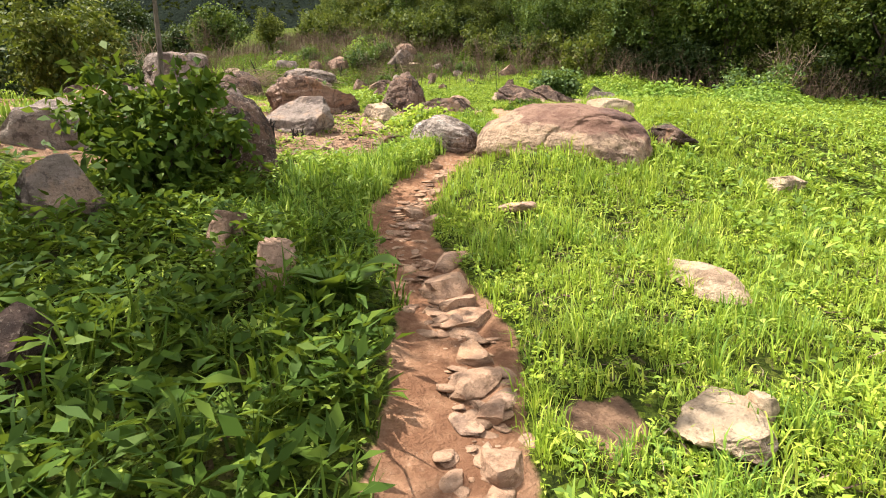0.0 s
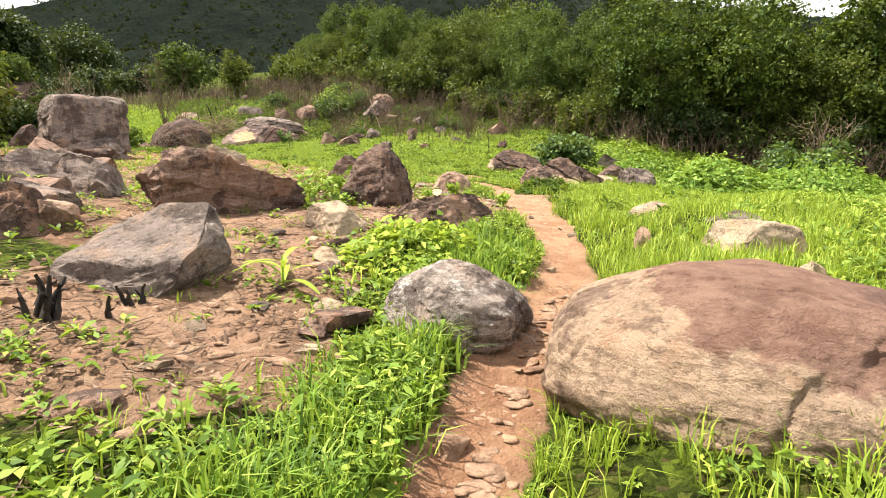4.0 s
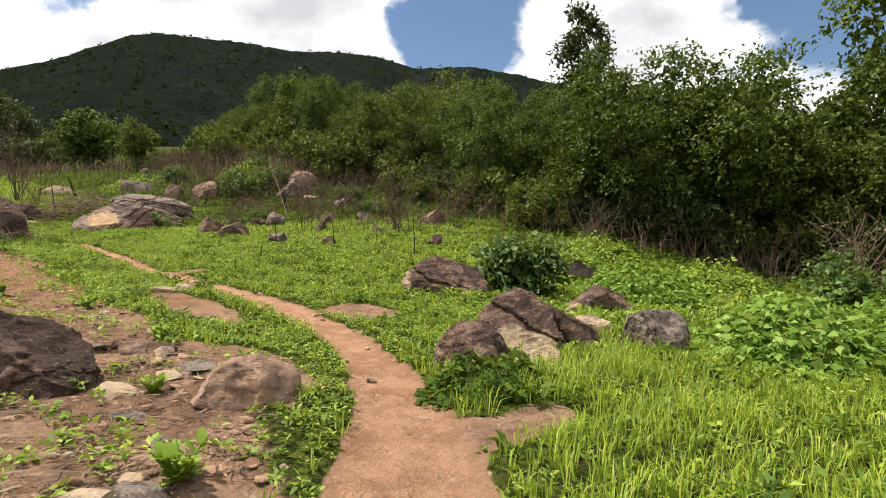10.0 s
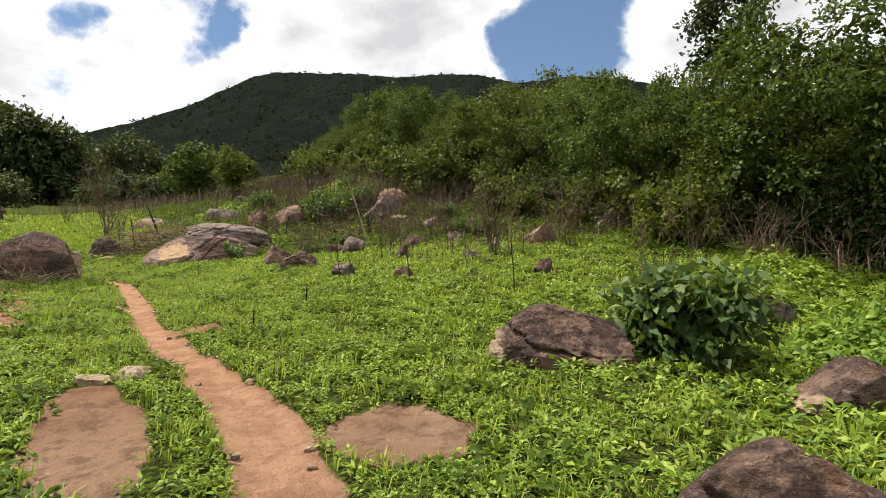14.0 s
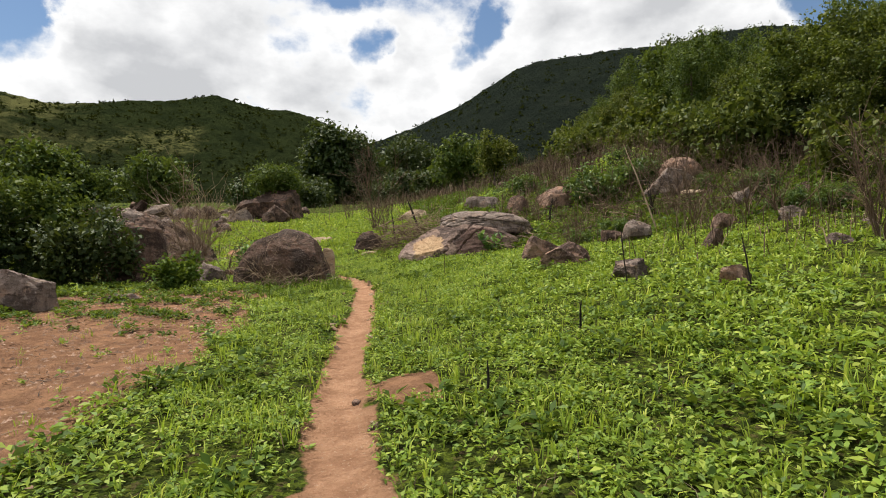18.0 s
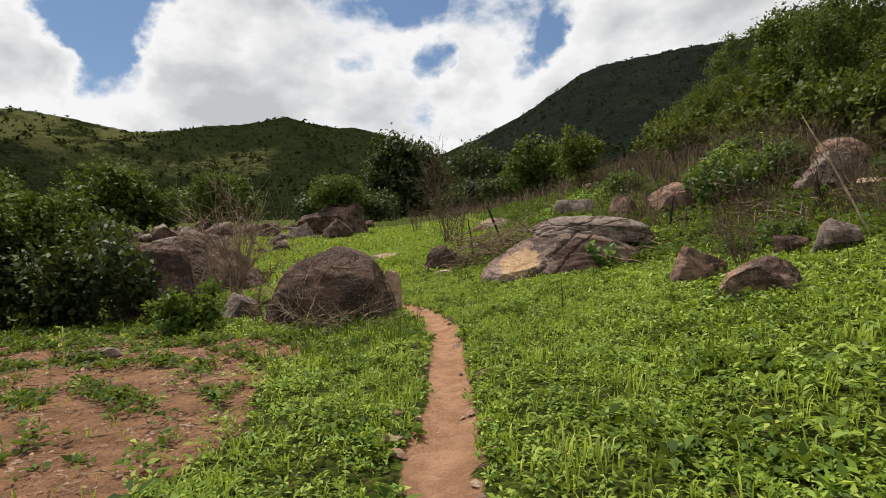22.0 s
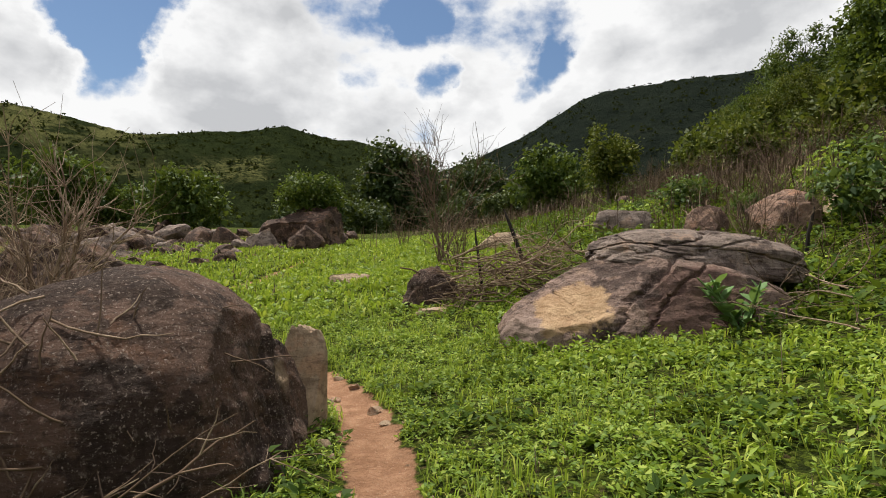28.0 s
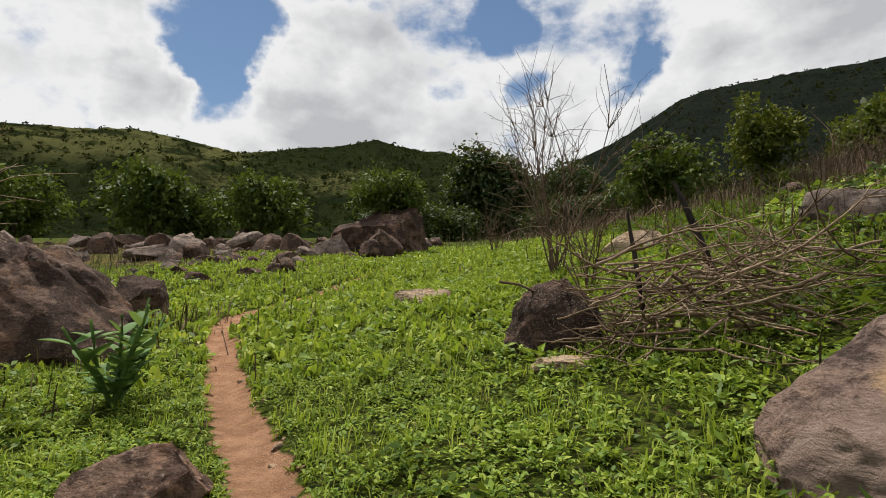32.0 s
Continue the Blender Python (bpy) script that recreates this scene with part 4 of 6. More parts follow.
# around the big round boulder
rock("boulder", "huge dark brown dome-shaped boulder beside the path", -2.25, 15.0, 2.5, 2.5, 1.42, 0, ROCK_DOME, 112, 2.15, -1, 0.6, sink=0.4, taper=0.0, level=7, planes=((1, -0.05, 0.3, 0.83), (-0.85, -0.1, 0.55, 0.84), (-0.45, -0.1, 0.9, 0.88)),
     splits=((1.0, 0.1, 1, 1, 0.25, 0.1, 0.04, 0.05), (0.9, 0.6, 1, 0.9, 0.6, 0.1, 0.03, 0.05)))
rock("boulder", "pale upright stone leaning on the dome-shaped boulder", -1.2, 15.98, 0.34, 0.46, 0.88, -14, ROCK_BUFF, 114, 5.0, -1, 0.6, taper=0.15, level=6, cracks=1, planes=((0.35, -0.6, 0.75, 0.72),))
rock("boulder", "dark pointed boulder under a leafy bush", -6.7, 17.0, 1.75, 1.4, 1.75, 30, ROCK_DARK, 115, 2.4, 4, lean=0.2, taper=0.5)
rock("boulder", "rounded grey boulder at the edge of the field", -6.3, 11.0, 1.15, 0.9, 0.75, 0, ROCK_GREY, 117, 2.4, 4)
rock("boulder", "dark grey boulder at the edge of the field", -7.9, 12.4, 1.3, 0.9, 0.8, 40, ROCK_DARK, 118, 2.4, 5)
rock("boulder", "grey broken stone at the edge of the field", -4.4, 16.1, 0.95, 0.6, 0.6, 0, ROCK_GREY, 119, 2.8, 6)
rock("stone", "grey stone at the edge of the field", -5.1, 15.9, 0.7, 0.6, 0.42, 30, ROCK_GREY, 121, 2.8, 6)
rock("stone", "flat stone lying on the field", -5.0, 12.0, 0.7, 0.35, 0.14, 20, ROCK_GREY, 122, 2.8, 6)
rock("boulder", "long low boulder with a buff broken patch on its face", 3.15, 19.5, 4.6, 2.5, 1.0, -4, ROCK_PATCH, 123, 2.4, -1, 0.7, sink=0.9, taper=0.3, level=7, planes=((-0.55, -0.5, 0.65, 0.8), (0.1, -0.9, 0.3, 0.88)), splits=((-0.35, -1.0, 1.25, 0.66, 0.1, -0.74, 0.028, 0.09), (0.0, -1.0, 1.15, 0.6, 0.1, -0.8, 0.024, 0.07), (-1.2, -1, 1.2, 0.9, 0.2, 0.5, 0.018, 0.025)))
rock("boulder", "long cracked slab lying on the buff-faced boulder", 4.1, 20.15, 3.4, 2.2, 0.5, -2, ROCK_GREY, 126, 3.0, -1, 0.7, z=float(height(4.0, 20.3)) + 0.72, taper=0.3, sink=0.55, tilt=(4, 3), level=7, cracks=1, splits=((-0.6, -0.6, 0.5, 0.25, 0.1, -0.9, 0.025, 0.06), (0.5, -0.6, 0.5, -0.3, 0.3, 0.8, 0.025, 0.05), (-1.1, -0.5, 0.45, 0.4, 0.1, 0.85, 0.02, 0.05)))
rock("boulder", "dark wet-looking boulder under dead branches", -0.15, 22.9, 1.25, 0.95, 0.74, 0, ROCK_DOME, 129, 2.3, -1, 1.2)
rock("stone", "pale flat stone at the foot of the dark boulder", -0.1, 22.0, 0.7, 0.4, 0.12, 0, ROCK_PALE, 129, 2.8, 4)
rock("stone", "flat reddish slab in the grass", -2.3, 26.6, 1.35, 0.7, 0.22, 0, ROCK_PALE, 131, 2.8, 4)
rock("stone", "brown broken stone beside the path", -2.95, 19.3, 0.95, 0.7, 0.42, 30, ROCK_RED, 133, 3.2, 7, 1.3, taper=0.45)
rock("stone", "brown rock beside the path", -4.6, 19.2, 0.7, 0.5, 0.25, 60, ROCK_RED, 134, 2.8, 7)
rock("boulder", "large dark sloping outcrop", -7.8, 23.8, 4.0, 2.6, 2.05, 20, ROCK_DARK, 136, 2.2, -1, 1.5, lean=-0.35, taper=0.5, level=6, cracks=3)
rock("boulder", "dark stone at the end of the outcrop", -8.6, 27.0, 1.5, 1.0, 0.9, 0, ROCK_DARK, 137, 2.5, 5)
rock("boulder", "large dark outcrop under a round bush", -7.3, 42.3, 5.2, 3.4, 2.2, 0, ROCK_DARK, 140, 2.4, 6, 1.2)
rock("boulder", "dark rounded boulder before the outcrop", -6.6, 39.4, 2.0, 1.4, 1.2, 20, ROCK_DARK, 141, 2.4, 5)


def chip(label, x, y, w, d, h, turn, mat, seed, sink=0.5, tilt=(0, 0)):
    rock("stone", label, x, y, w, d, h, turn, mat, seed, 3.6, 5, 1.0, sink=sink, level=3, group="loose stones on the path", taper=0.15, tilt=tilt)


# rubble bedded in the lower path
r_ = np.random.default_rng(61)
def rubble(name, label, spots, mat, seed):
    """Small broken stones, too many to count, in one mesh."""
    r = np.random.default_rng(seed)
    kinds = [rock_shape(1, 1, 1, seed + q, 3.4, 5, 1.1, 2, taper=0.15) for q in range(9)]
    bits = []
    for q, (x, y, s, flat) in enumerate(spots):
        v, f = kinds[q % 9]
        a, tx, ty = r.uniform(0, 6.283), r.normal(0, 0.12), r.normal(0, 0.12)
        v = v * (s * r.uniform(1.0, 1.9), s, s * flat * 1.6)
        p = np.stack([v[:, 0] * math.cos(a) - v[:, 1] * math.sin(a), v[:, 0] * math.sin(a) + v[:, 1] * math.cos(a), v[:, 2] + tx * v[:, 0] + ty * v[:, 1]], 1)
        bits.append((p + (x, y, float(height(x, y)) - s * flat * 0.6), f))
    v, f = join_np(bits)
    thing(name, mesh_np(name, v, f), mat, label, "rubble", kind="stuff")


def path_spots(n, seed):
    r = np.random.default_rng(seed)
    out = []
    for _ in range(n):
        y = r.uniform(-15.8, -8.6)
        s = 0.02 + 0.10 * r.random() ** 1.8
        out.append((float(path_x(y)) + 0.10 * math.sin(y * 1.7) + 0.05 + r.normal(0, 0.1), y, s, r.uniform(0.06, 0.2)))
    return out


def soil_spots(n, seed):
    r = np.random.default_rng(seed)
    out = []
    for _ in range(n):
        y = r.uniform(-9.4, 2.0)
        out.append((float(np.interp(y, BARE_Y, BARE_X)) - abs(r.normal(0.1, 1.4)), y, 0.02 + 0.10 * r.random() ** 2, r.uniform(0.12, 0.4)))
    return out


rubble("path_rubble", "pinkish-tan broken stones bedded in the path", path_spots(300, 1), ROCK_PATH, 810)
rubble("path_rubble", "broken stones bedded deep in the path", path_spots(200, 2), ROCK_PATH, 820)
rubble("soil_rubble", "brown-grey broken stones on bare soil", soil_spots(300, 3), ROCK_PATH, 830)
rubble("soil_rubble", "pale broken stones on bare soil", soil_spots(90, 4), ROCK_PALE, 840)
for k_ in range(26):
    y_ = r_.uniform(-15.6, -8.8)
    x_ = float(path_x(y_)) + r_.normal(0.07, 0.1)
    s_ = r_.uniform(0.08, 0.17)
    chip("pinkish-tan angular stone bedded in the path", x_, y_, s_ * r_.uniform(1.1, 1.9), s_, s_ * r_.uniform(0.12, 0.4), r_.uniform(0, 180), (ROCK_PATH, ROCK_PINK, ROCK_PATH, ROCK_PINK, ROCK_PATH)[k_ % 5], 700 + k_, 0.8, (r_.normal(0, 6), r_.normal(0, 6)))
for k_, (x_, y_, w_, d_, h_, a_) in enumerate(((-9.62, -12.5, .46, .3, .08, 25), (-9.42, -12.2, .4, .22, .07, 15), (-9.75, -12.75, .34, .24, .07, 40), (-9.86, -12.95, .4, .26, .06, 5), (-9.0, -11.15, .3, .2, .08, 30), (-8.98, -11.45, .26, .16, .07, -20),
                                               (-8.1, -10.3, .15, .12, .09, 0), (-10.25, -13.5, .34, .2, .07, 20), (-10.5, -14.0, .3, .24, .07, 60), (-10.1, -13.3, .22, .2, .09, -10), (-8.45, -10.7, .2, .14, .06, 45), (-7.75, -9.75, .22, .16, .06, 12))):
    chip("broad flat pinkish stone step across the path", x_, y_, w_, d_, h_, a_, ROCK_PATH, 290 + k_, 0.8)
for k_ in range(34):
    y_ = r_.uniform(-9.5, 24)
    x_ = float(path_x(y_)) + r_.choice((-1, 1)) * r_.uniform(0.12, 0.3)
    s_ = r_.uniform(0.04, 0.1)
    chip("small tan stone at the edge of the path", x_, y_, s_ * 1.4, s_, s_ * 0.5, r_.uniform(0, 180), (ROCK_PALE, ROCK_RED)[k_ % 2], 360 + k_)
edge_rng = np.random.default_rng(70)
for k_ in range(70):
    y_ = edge_rng.uniform(8, 25)
    x_ = float(path_x(y_)) + edge_rng.choice((-1, 1)) * edge_rng.uniform(0.15, 0.42)
    s_ = 0.03 + 0.11 * edge_rng.random() ** 2
    chip("brown broken stone bedded at the edge of the path", x_, y_, s_ * 1.5, s_, s_ * 0.4, edge_rng.uniform(0, 180), (ROCK_PATH, ROCK_BUFF)[k_ % 2], 1360 + k_, 0.6, (edge_rng.normal(0, 8), edge_rng.normal(0, 8)))

# stones strewn over the stony ground
for k_ in range(56):
    y_ = r_.uniform(-9.4, -1.0)
    edge_ = float(np.interp(y_, BARE_Y, BARE_X))
    x_ = edge_ - abs(r_.normal(0.2, 1.3))
    s_ = 0.1 + 0.25 * r_.random() ** 2
    rock("stone", "angular brown-grey stone on bare soil", x_, y_, s_ * 1.6, s_, s_ * 0.24, r_.uniform(0, 180),
         (ROCK_GREY, ROCK_RED, ROCK_PALE)[k_ % 3], 420 + k_, 3.4, 5, 1.2, level=3, tilt=(r_.normal(0, 9), r_.normal(0, 9)), group="stones strewn over the stony soil")

# the far field of boulders: a few shapes, each stone its own thing
shapes_ = [rock("boulder", "grey-brown boulder in a field of boulders", -9 - 2.4 * k, 40.5 + (k % 3) * 1.7, 1.9, 1.4, 1.0, 20 * k, (ROCK_GREY, ROCK_DARK, ROCK_DARK, ROCK_GREY, ROCK_DARK)[k], 500 + k, 2.6, 4, 1.4, level=3, group="far field of boulders", taper=0.3) for k in range(5)]
for k_ in range(250):
    y_ = 34 + 26 * r_.random() ** 0.8
    x_ = -6.0 - 0.35 * (y_ < 38) * 6 - abs(r_.normal(0, 0.36)) * y_
    s_ = r_.uniform(0.22, 0.6) * (1.6 if r_.random() < 0.15 else 1)
    if k_ % 6 == 0:
        x_, y_, s_ = r_.uniform(-16, -8.5), r_.uniform(25, 34), r_.uniform(0.15, 0.4)
    copy_thing(shapes_[(k_ * 7) % 5], Matrix.LocRotScale((x_, y_, float(height(x_, y_)) - 0.12), Euler((r_.normal(0, .12), r_.normal(0, .12), r_.uniform(0, 6.28))), (s_ * r_.uniform(0.9, 1.7), s_, s_ * r_.uniform(0.55, 1.05))))
# brown stones scattered below the thicket
for k_ in range(22):
    x_, y_ = r_.uniform(6, 20), r_.uniform(10, 40)
    x_ = max(x_, 4 + 0.12 * y_)
    s_ = r_.uniform(0.18, 0.5)
    tagged(copy_thing(shapes_[(0, 3, 4, 0, 1)[k_ % 5]], Matrix.LocRotScale((x_, y_, float(height(x_, y_)) - 0.1), Euler((0, 0, r_.uniform(0, 6.28))), (s_, s_, s_))),
           "grey-brown stone among dry brush", group="stones below the thicket")


# ---------------------------------------------------------------- trees and bushes
def leafy_lobes(r, centres, radii, per, leaf, width=0.55, droop=0.25, low=0.0):
    """Rounded masses of foliage: sprays of leaves over the outside of each lobe, a few darker ones within, and ragged shoots."""
    n = len(centres)
    sprays = max(per // 9, 3)
    d = unit(r.normal(0, 1, (n, sprays, 1, 3)) + (0, 0, 0.35))
    out = r.uniform(0.72, 1.08, (n, sprays, 1, 1)) + 0.45 * (r.random((n, sprays, 1, 1)) < 0.06)
    hub = centres[:, None, None] + d * out * radii[:, None, None, None] * (1, 1, 0.85)
    inner = r.random((n, sprays, 9, 1)) < 0.16
    b = hub + r.normal(0, 1, (n, sprays, 9, 3)) * leaf * 0.75
    b = np.where(inner, centres[:, None, None] + (b - centres[:, None, None]) * 0.55, b)
    along = unit(d * 0.7 + r.normal(0, 0.6, b.shape) + (0, 0, -droop))
    nor = unit(d * 0.9 + r.normal(0, 0.45, b.shape) + (0, 0, 0.45))
    L = (r.uniform(0.6, 1.25, inner.shape) * np.where(inner, 1.7, 1.0) * leaf).ravel()
    b = b.reshape(-1, 3)
    keep = b[:, 2] > low
    return leaf_mesh("leaves", b[keep], along.reshape(-1, 3)[keep], nor.reshape(-1, 3)[keep], L[keep], L[keep] * width * r.uniform(0.8, 1.3, len(b))[keep], 0.2)


def make_tree(name, label, h, spread_, seed, leafmat, clumps, per, leaf, stem=0.14, low=0.3, bark=None, category="tree", clump=0.5, trunks=1):
    """Trunk, limbs and an uneven crown of leafy clumps, standing at the origin."""
    r = np.random.default_rng(seed)
    root = tagged(new(name), label, category)
    ends = []
    for q in range(trunks):
        ang = r.uniform(0, 6.28)
        lean_ = np.array([math.cos(ang), math.sin(ang), 0]) * (0.12 if trunks == 1 else 0.45)
        pts = wander((0, 0, -0.15), np.array([0, 0, 1]) + lean_, h * (0.62 if trunks == 1 else 0.75), 7, 0.09, r)
        v, f = tube(pts, np.linspace(stem, stem * 0.4, 8) / (1 if trunks == 1 else 1.6), 7)
        part_np("trunk", smooth_shade(mesh_np("trunk", v, f)), bark or BARK, root)
        for k in range(6 if trunks == 1 else 3):
            i = r.integers(2, 8) if low < 0.5 else r.integers(5, 8)
            a = r.uniform(0, 6.28)
            limb = wander(pts[i], (math.cos(a), math.sin(a), r.uniform(0.3, 1.0)), spread_ * r.uniform(0.5, 0.95), 5, 0.16, r)
            v, f = tube(limb, np.linspace(stem * 0.42, stem * 0.1, 6), 5)
            part_np("limb", smooth_shade(mesh_np("limb", v, f)), bark or BARK, root)
            ends += [limb[3], limb[5]]
        ends.append(pts[-1])
    lobes = max(clumps // 3, 7)
    i = np.arange(lobes)
    d = np.stack([np.cos(i * 2.4 + seed), np.sin(i * 2.4 + seed), 2 * ((i + 0.5) / lobes) - 1], 1) * (1, 1, 0.9)
    d[:, :2] *= np.sqrt(np.maximum(1 - d[:, 2:] ** 2, 0.05))
    c = d * r.uniform(0.55, 0.95, (lobes, 1)) * (spread_, spread_, h * (1 - low) * 0.5) + (0, 0, h * (low + (1 - low) * 0.48)) + r.normal(0, 0.12, (lobes, 3)) * spread_
    c = np.concatenate([c, np.array(ends)[::3]])
    c[:, 2] = np.maximum(c[:, 2], h * low * 0.6 + 0.1)
    v, f = leafy_lobes(r, c, r.uniform(0.8, 1.5, len(c)) * clump, int(per * 4.0), leaf, low=0.02 if low < 0.1 else h * low * 0.4)
    part_np("crown", mesh_np("crown", v, f), leafmat, root)
    return root


def plant_tree(proto, x, y, turn, scale, tall=1.0, z=0.0):
    return copy_thing(proto, Matrix.LocRotScale((x, y, float(height(x, y)) + z), Euler((0, 0, turn)), (scale, scale, scale * tall)))


def place(root, x, y, turn=0.0, z=0.0):
    root.matrix_world = pose(x, y, float(height(x, y)) + z, 0, 0, turn)
    return root


GREEN_ = "dense green thicket tree with leaves down to the ground"
YELLOW_ = "yellow-green thicket tree with a ragged crown"
protos_ = [make_tree("tree", GREEN_, 7.2, 2.7, 71, TREELEAF, 84, 100, 0.165, low=0.1, clump=0.72),
           make_tree("tree", YELLOW_, 6.4, 2.8, 72, TREELEAF_B, 80, 100, 0.16, low=0.1, clump=0.7),
           make_tree("tree", GREEN_, 8.0, 2.5, 73, TREELEAF, 84, 100, 0.17, low=0.12, clump=0.72),
           make_tree("tree", YELLOW_, 5.4, 2.6, 74, TREELEAF_B, 74, 100, 0.16, low=0.06, clump=0.7)]
deep_ = [make_tree("tree", "dense green tree deeper in the thicket", 7.6, 2.9, 171, TREELEAF, 52, 30, 0.3, low=0.05, clump=0.85),
         make_tree("tree", "yellowish tree deeper in the thicket", 7.2, 2.9, 172, TREELEAF_B, 52, 30, 0.3, low=0.05, clump=0.85)]
spots_ = []
EDGE_Y = np.array((-34, -16, -12, -6, -2, 2, 6, 10, 15, 21, 28, 36, 45, 60, 80))
EDGE_X = np.array((44, 31, 27, 21.5, 18.5, 16.6, 15.8, 16, 16.6, 17, 17.2, 17.4, 17.6, 25, 36))
for row_, (back_, gap_) in enumerate(((1.3, 2.7), (4.4, 3.3), (8.5, 4.6), (14.0, 6.0))):
    y_ = -30.0
    while y_ < 66:
        x_ = float(np.interp(y_, EDGE_Y, EDGE_X)) + back_ + r_.uniform(-0.7, 0.7)
        spots_.append((x_, y_ + r_.uniform(-0.5, 0.5), row_))
        y_ += gap_ * r_.uniform(0.75, 1.25) * (1 + max(y_ - 30, 0) * 0.02)
for k_, p_ in enumerate(protos_):
    x_, y_, _ = spots_.pop(k_ * 5)
    tagged(place(p_, x_, y_, k_ * 70), group="thicket along the slope")
for k_, p_ in enumerate(deep_):
    x_, y_, _ = spots_.pop(-1 - k_ * 3)
    tagged(place(p_, x_, y_, k_ * 70), group="thicket along the slope")
for k_, (x_, y_, row_) in enumerate(spots_):
    kind_ = protos_[(0, 2, 1, 0, 3, 2)[(k_ * 7) % 6]] if row_ < 2 else deep_[k_ % 2]
    big_ = (1.22 if y_ < -3.5 else 1.06 if y_ < 1 else 0.9 if y_ < 8 else 0.8 if y_ < 13 else 0.72) * (1 + 0.06 * row_)
    plant_tree(kind_, x_, y_, r_.uniform(0, 6.28), r_.choice((0.8, 0.86, 0.92, 0.97, 1.04)) * r_.uniform(0.92, 1.08) * big_, r_.uniform(0.85, 1.15))
# undergrowth at the foot of the thicket, its dark leaves standing in for shade
under_rng = np.random.default_rng(271)
under_ = make_tree("bush", "tangled undergrowth at the foot of the thicket, dark-leaved for shade", 2.3, 1.5, 271, DARKLEAF, 46, 44, 0.15, 0.05, 0.0, category="bush", clump=0.5, trunks=5)
place(under_, 19.6, -2.6)
tagged(under_, group="undergrowth below the thicket")
for k_ in range(26):
    y_ = -12 + 1.75 * k_
    plant_tree(under_, float(np.interp(y_, EDGE_Y, EDGE_X)) + under_rng.uniform(0.6, 1.6), y_ + under_rng.uniform(-0.4, 0.4), under_rng.uniform(0, 6.28), under_rng.uniform(0.7, 1.1), under_rng.uniform(0.8, 1.15))
# the tall dark tree over the thicket, and two more
place(make_tree("tree", "tall dark green tree standing above the thicket", 10.6, 1.15, 81, DARKLEAF, 40, 50, 0.22, 0.2, 0.52, clump=0.42), 20.8, 8.6, 0)
place(make_tree("tree", "tall dark green tree at the edge of the thicket", 8.6, 2.6, 82, DARKLEAF, 70, 80, 0.22, 0.2, 0.35, clump=0.65), 27.5, -9.5, 0)
place(make_tree("tree", "round-topped dark tree on the slope", 6.2, 2.4, 83, TREELEAF, 90, 60, 0.25, 0.2, 0.25, clump=0.7), 19.5, 33.0, 0)
place(make_tree("tree", "dark pointed tree on the slope", 6.6, 2.2, 84, DARKLEAF, 80, 60, 0.25, 0.2, 0.25, clump=0.7), 22.5, 38.0, 0)
# far trees in the valley
place(make_tree("tree", "big dark spreading tree at the head of the valley", 13.5, 6.6, 85, DARKLEAF, 160, 60, 0.75, 0.5, 0.04, clump=1.5), -6.4, 103.0, 0)
place(make_tree("tree", "broad dark tree at the head of the valley", 11.0, 6.0, 86, DARKLEAF, 90, 40, 0.7, 0.4, 0.06, clump=1.6), 8.0, 118.0, 0)
far_ = make_tree("tree", "rounded green tree behind the field of boulders", 5.2, 3.0, 87, TREELEAF, 70, 34, 0.4, 0.18, 0.12, clump=0.85)
place(far_, -20.3, 57.0)
tagged(far_, group="trees behind the boulders")
for x_, y_, s_ in ((-32, 60, 1.25), (-28.3, 61, 0.8), (-45.6, 60, 1.2), (9, 57, 1.0)):
    plant_tree(far_, x_, y_, r_.uniform(0, 6), s_)
scrub_ = make_tree("bush", "dark green scrub tree across the valley", 4.2, 3.2, 187, DARKLEAF, 44, 26, 0.6, 0.15, 0.0, category="bush", clump=1.0, trunks=2)
place(scrub_, -14.0, 78.0)
tagged(scrub_, group="scrub across the head of the valley")
for k_ in range(46):
    y_ = r_.uniform(72, 140)
    x_ = r_.uniform(-0.25, 0.24) * y_ + r_.uniform(-3, 3)
    plant_tree(scrub_, x_, y_, r_.uniform(0, 6), r_.uniform(0.4, 0.85) * (0.5 + y_ / 160))
place(make_tree("bush", "round green bush growing on the dark outcrop", 2.2, 1.7, 88, TREELEAF, 60, 55, 0.2, 0.08, 0.15, category="bush", clump=0.5), -7.2, 43.0, 0, 1.6)
place(make_tree("tree", "slender bright green sapling before the dry brush", 4.0, 1.25, 89, TREELEAF_B, 46, 44, 0.2, 0.08, 0.25, category="tree", clump=0.45), 8.5, 38.5)
# leafy bushes
place(make_tree("bush", "yellow-green leafy bush over dark boulders", 3.3, 1.6, 91, TREELEAF, 90, 50, 0.16, 0.06, 0.05, category="bush", clump=0.38, trunks=5), -9.9, 16.9)
# The next two bushes get dark leaves to paint the deep shade there.
place(make_tree("bush", "green sprawling bush over dark boulders, shade in its leaf colour", 1.8, 1.3, 92, DARKLEAF, 70, 46, 0.14, 0.05, 0.0, category="bush", clump=0.34, trunks=4), -7.6, 16.2)
place(make_tree("bush", "leafy bush at the edge of the field, shade in its leaf colour", 3.3, 2.3, 93, DARKLEAF, 100, 46, 0.17, 0.05, 0.0, category="bush", clump=0.45, trunks=4), -11.4, 14.8)
place(make_tree("bush", "green bush behind the square-topped block", 3.2, 1.7, 94, TREELEAF_B, 70, 46, 0.17, 0.05, 0.08, category="bush", clump=0.42, trunks=4), -10.4, 6.6)
place(make_tree("bush", "dark green leafy bush in the meadow", 1.05, 0.8, 95, BUSHLEAF, 60, 30, 0.16, 0.03, 0.0, category="bush", clump=0.24, trunks=3), 5.4, 0.2)
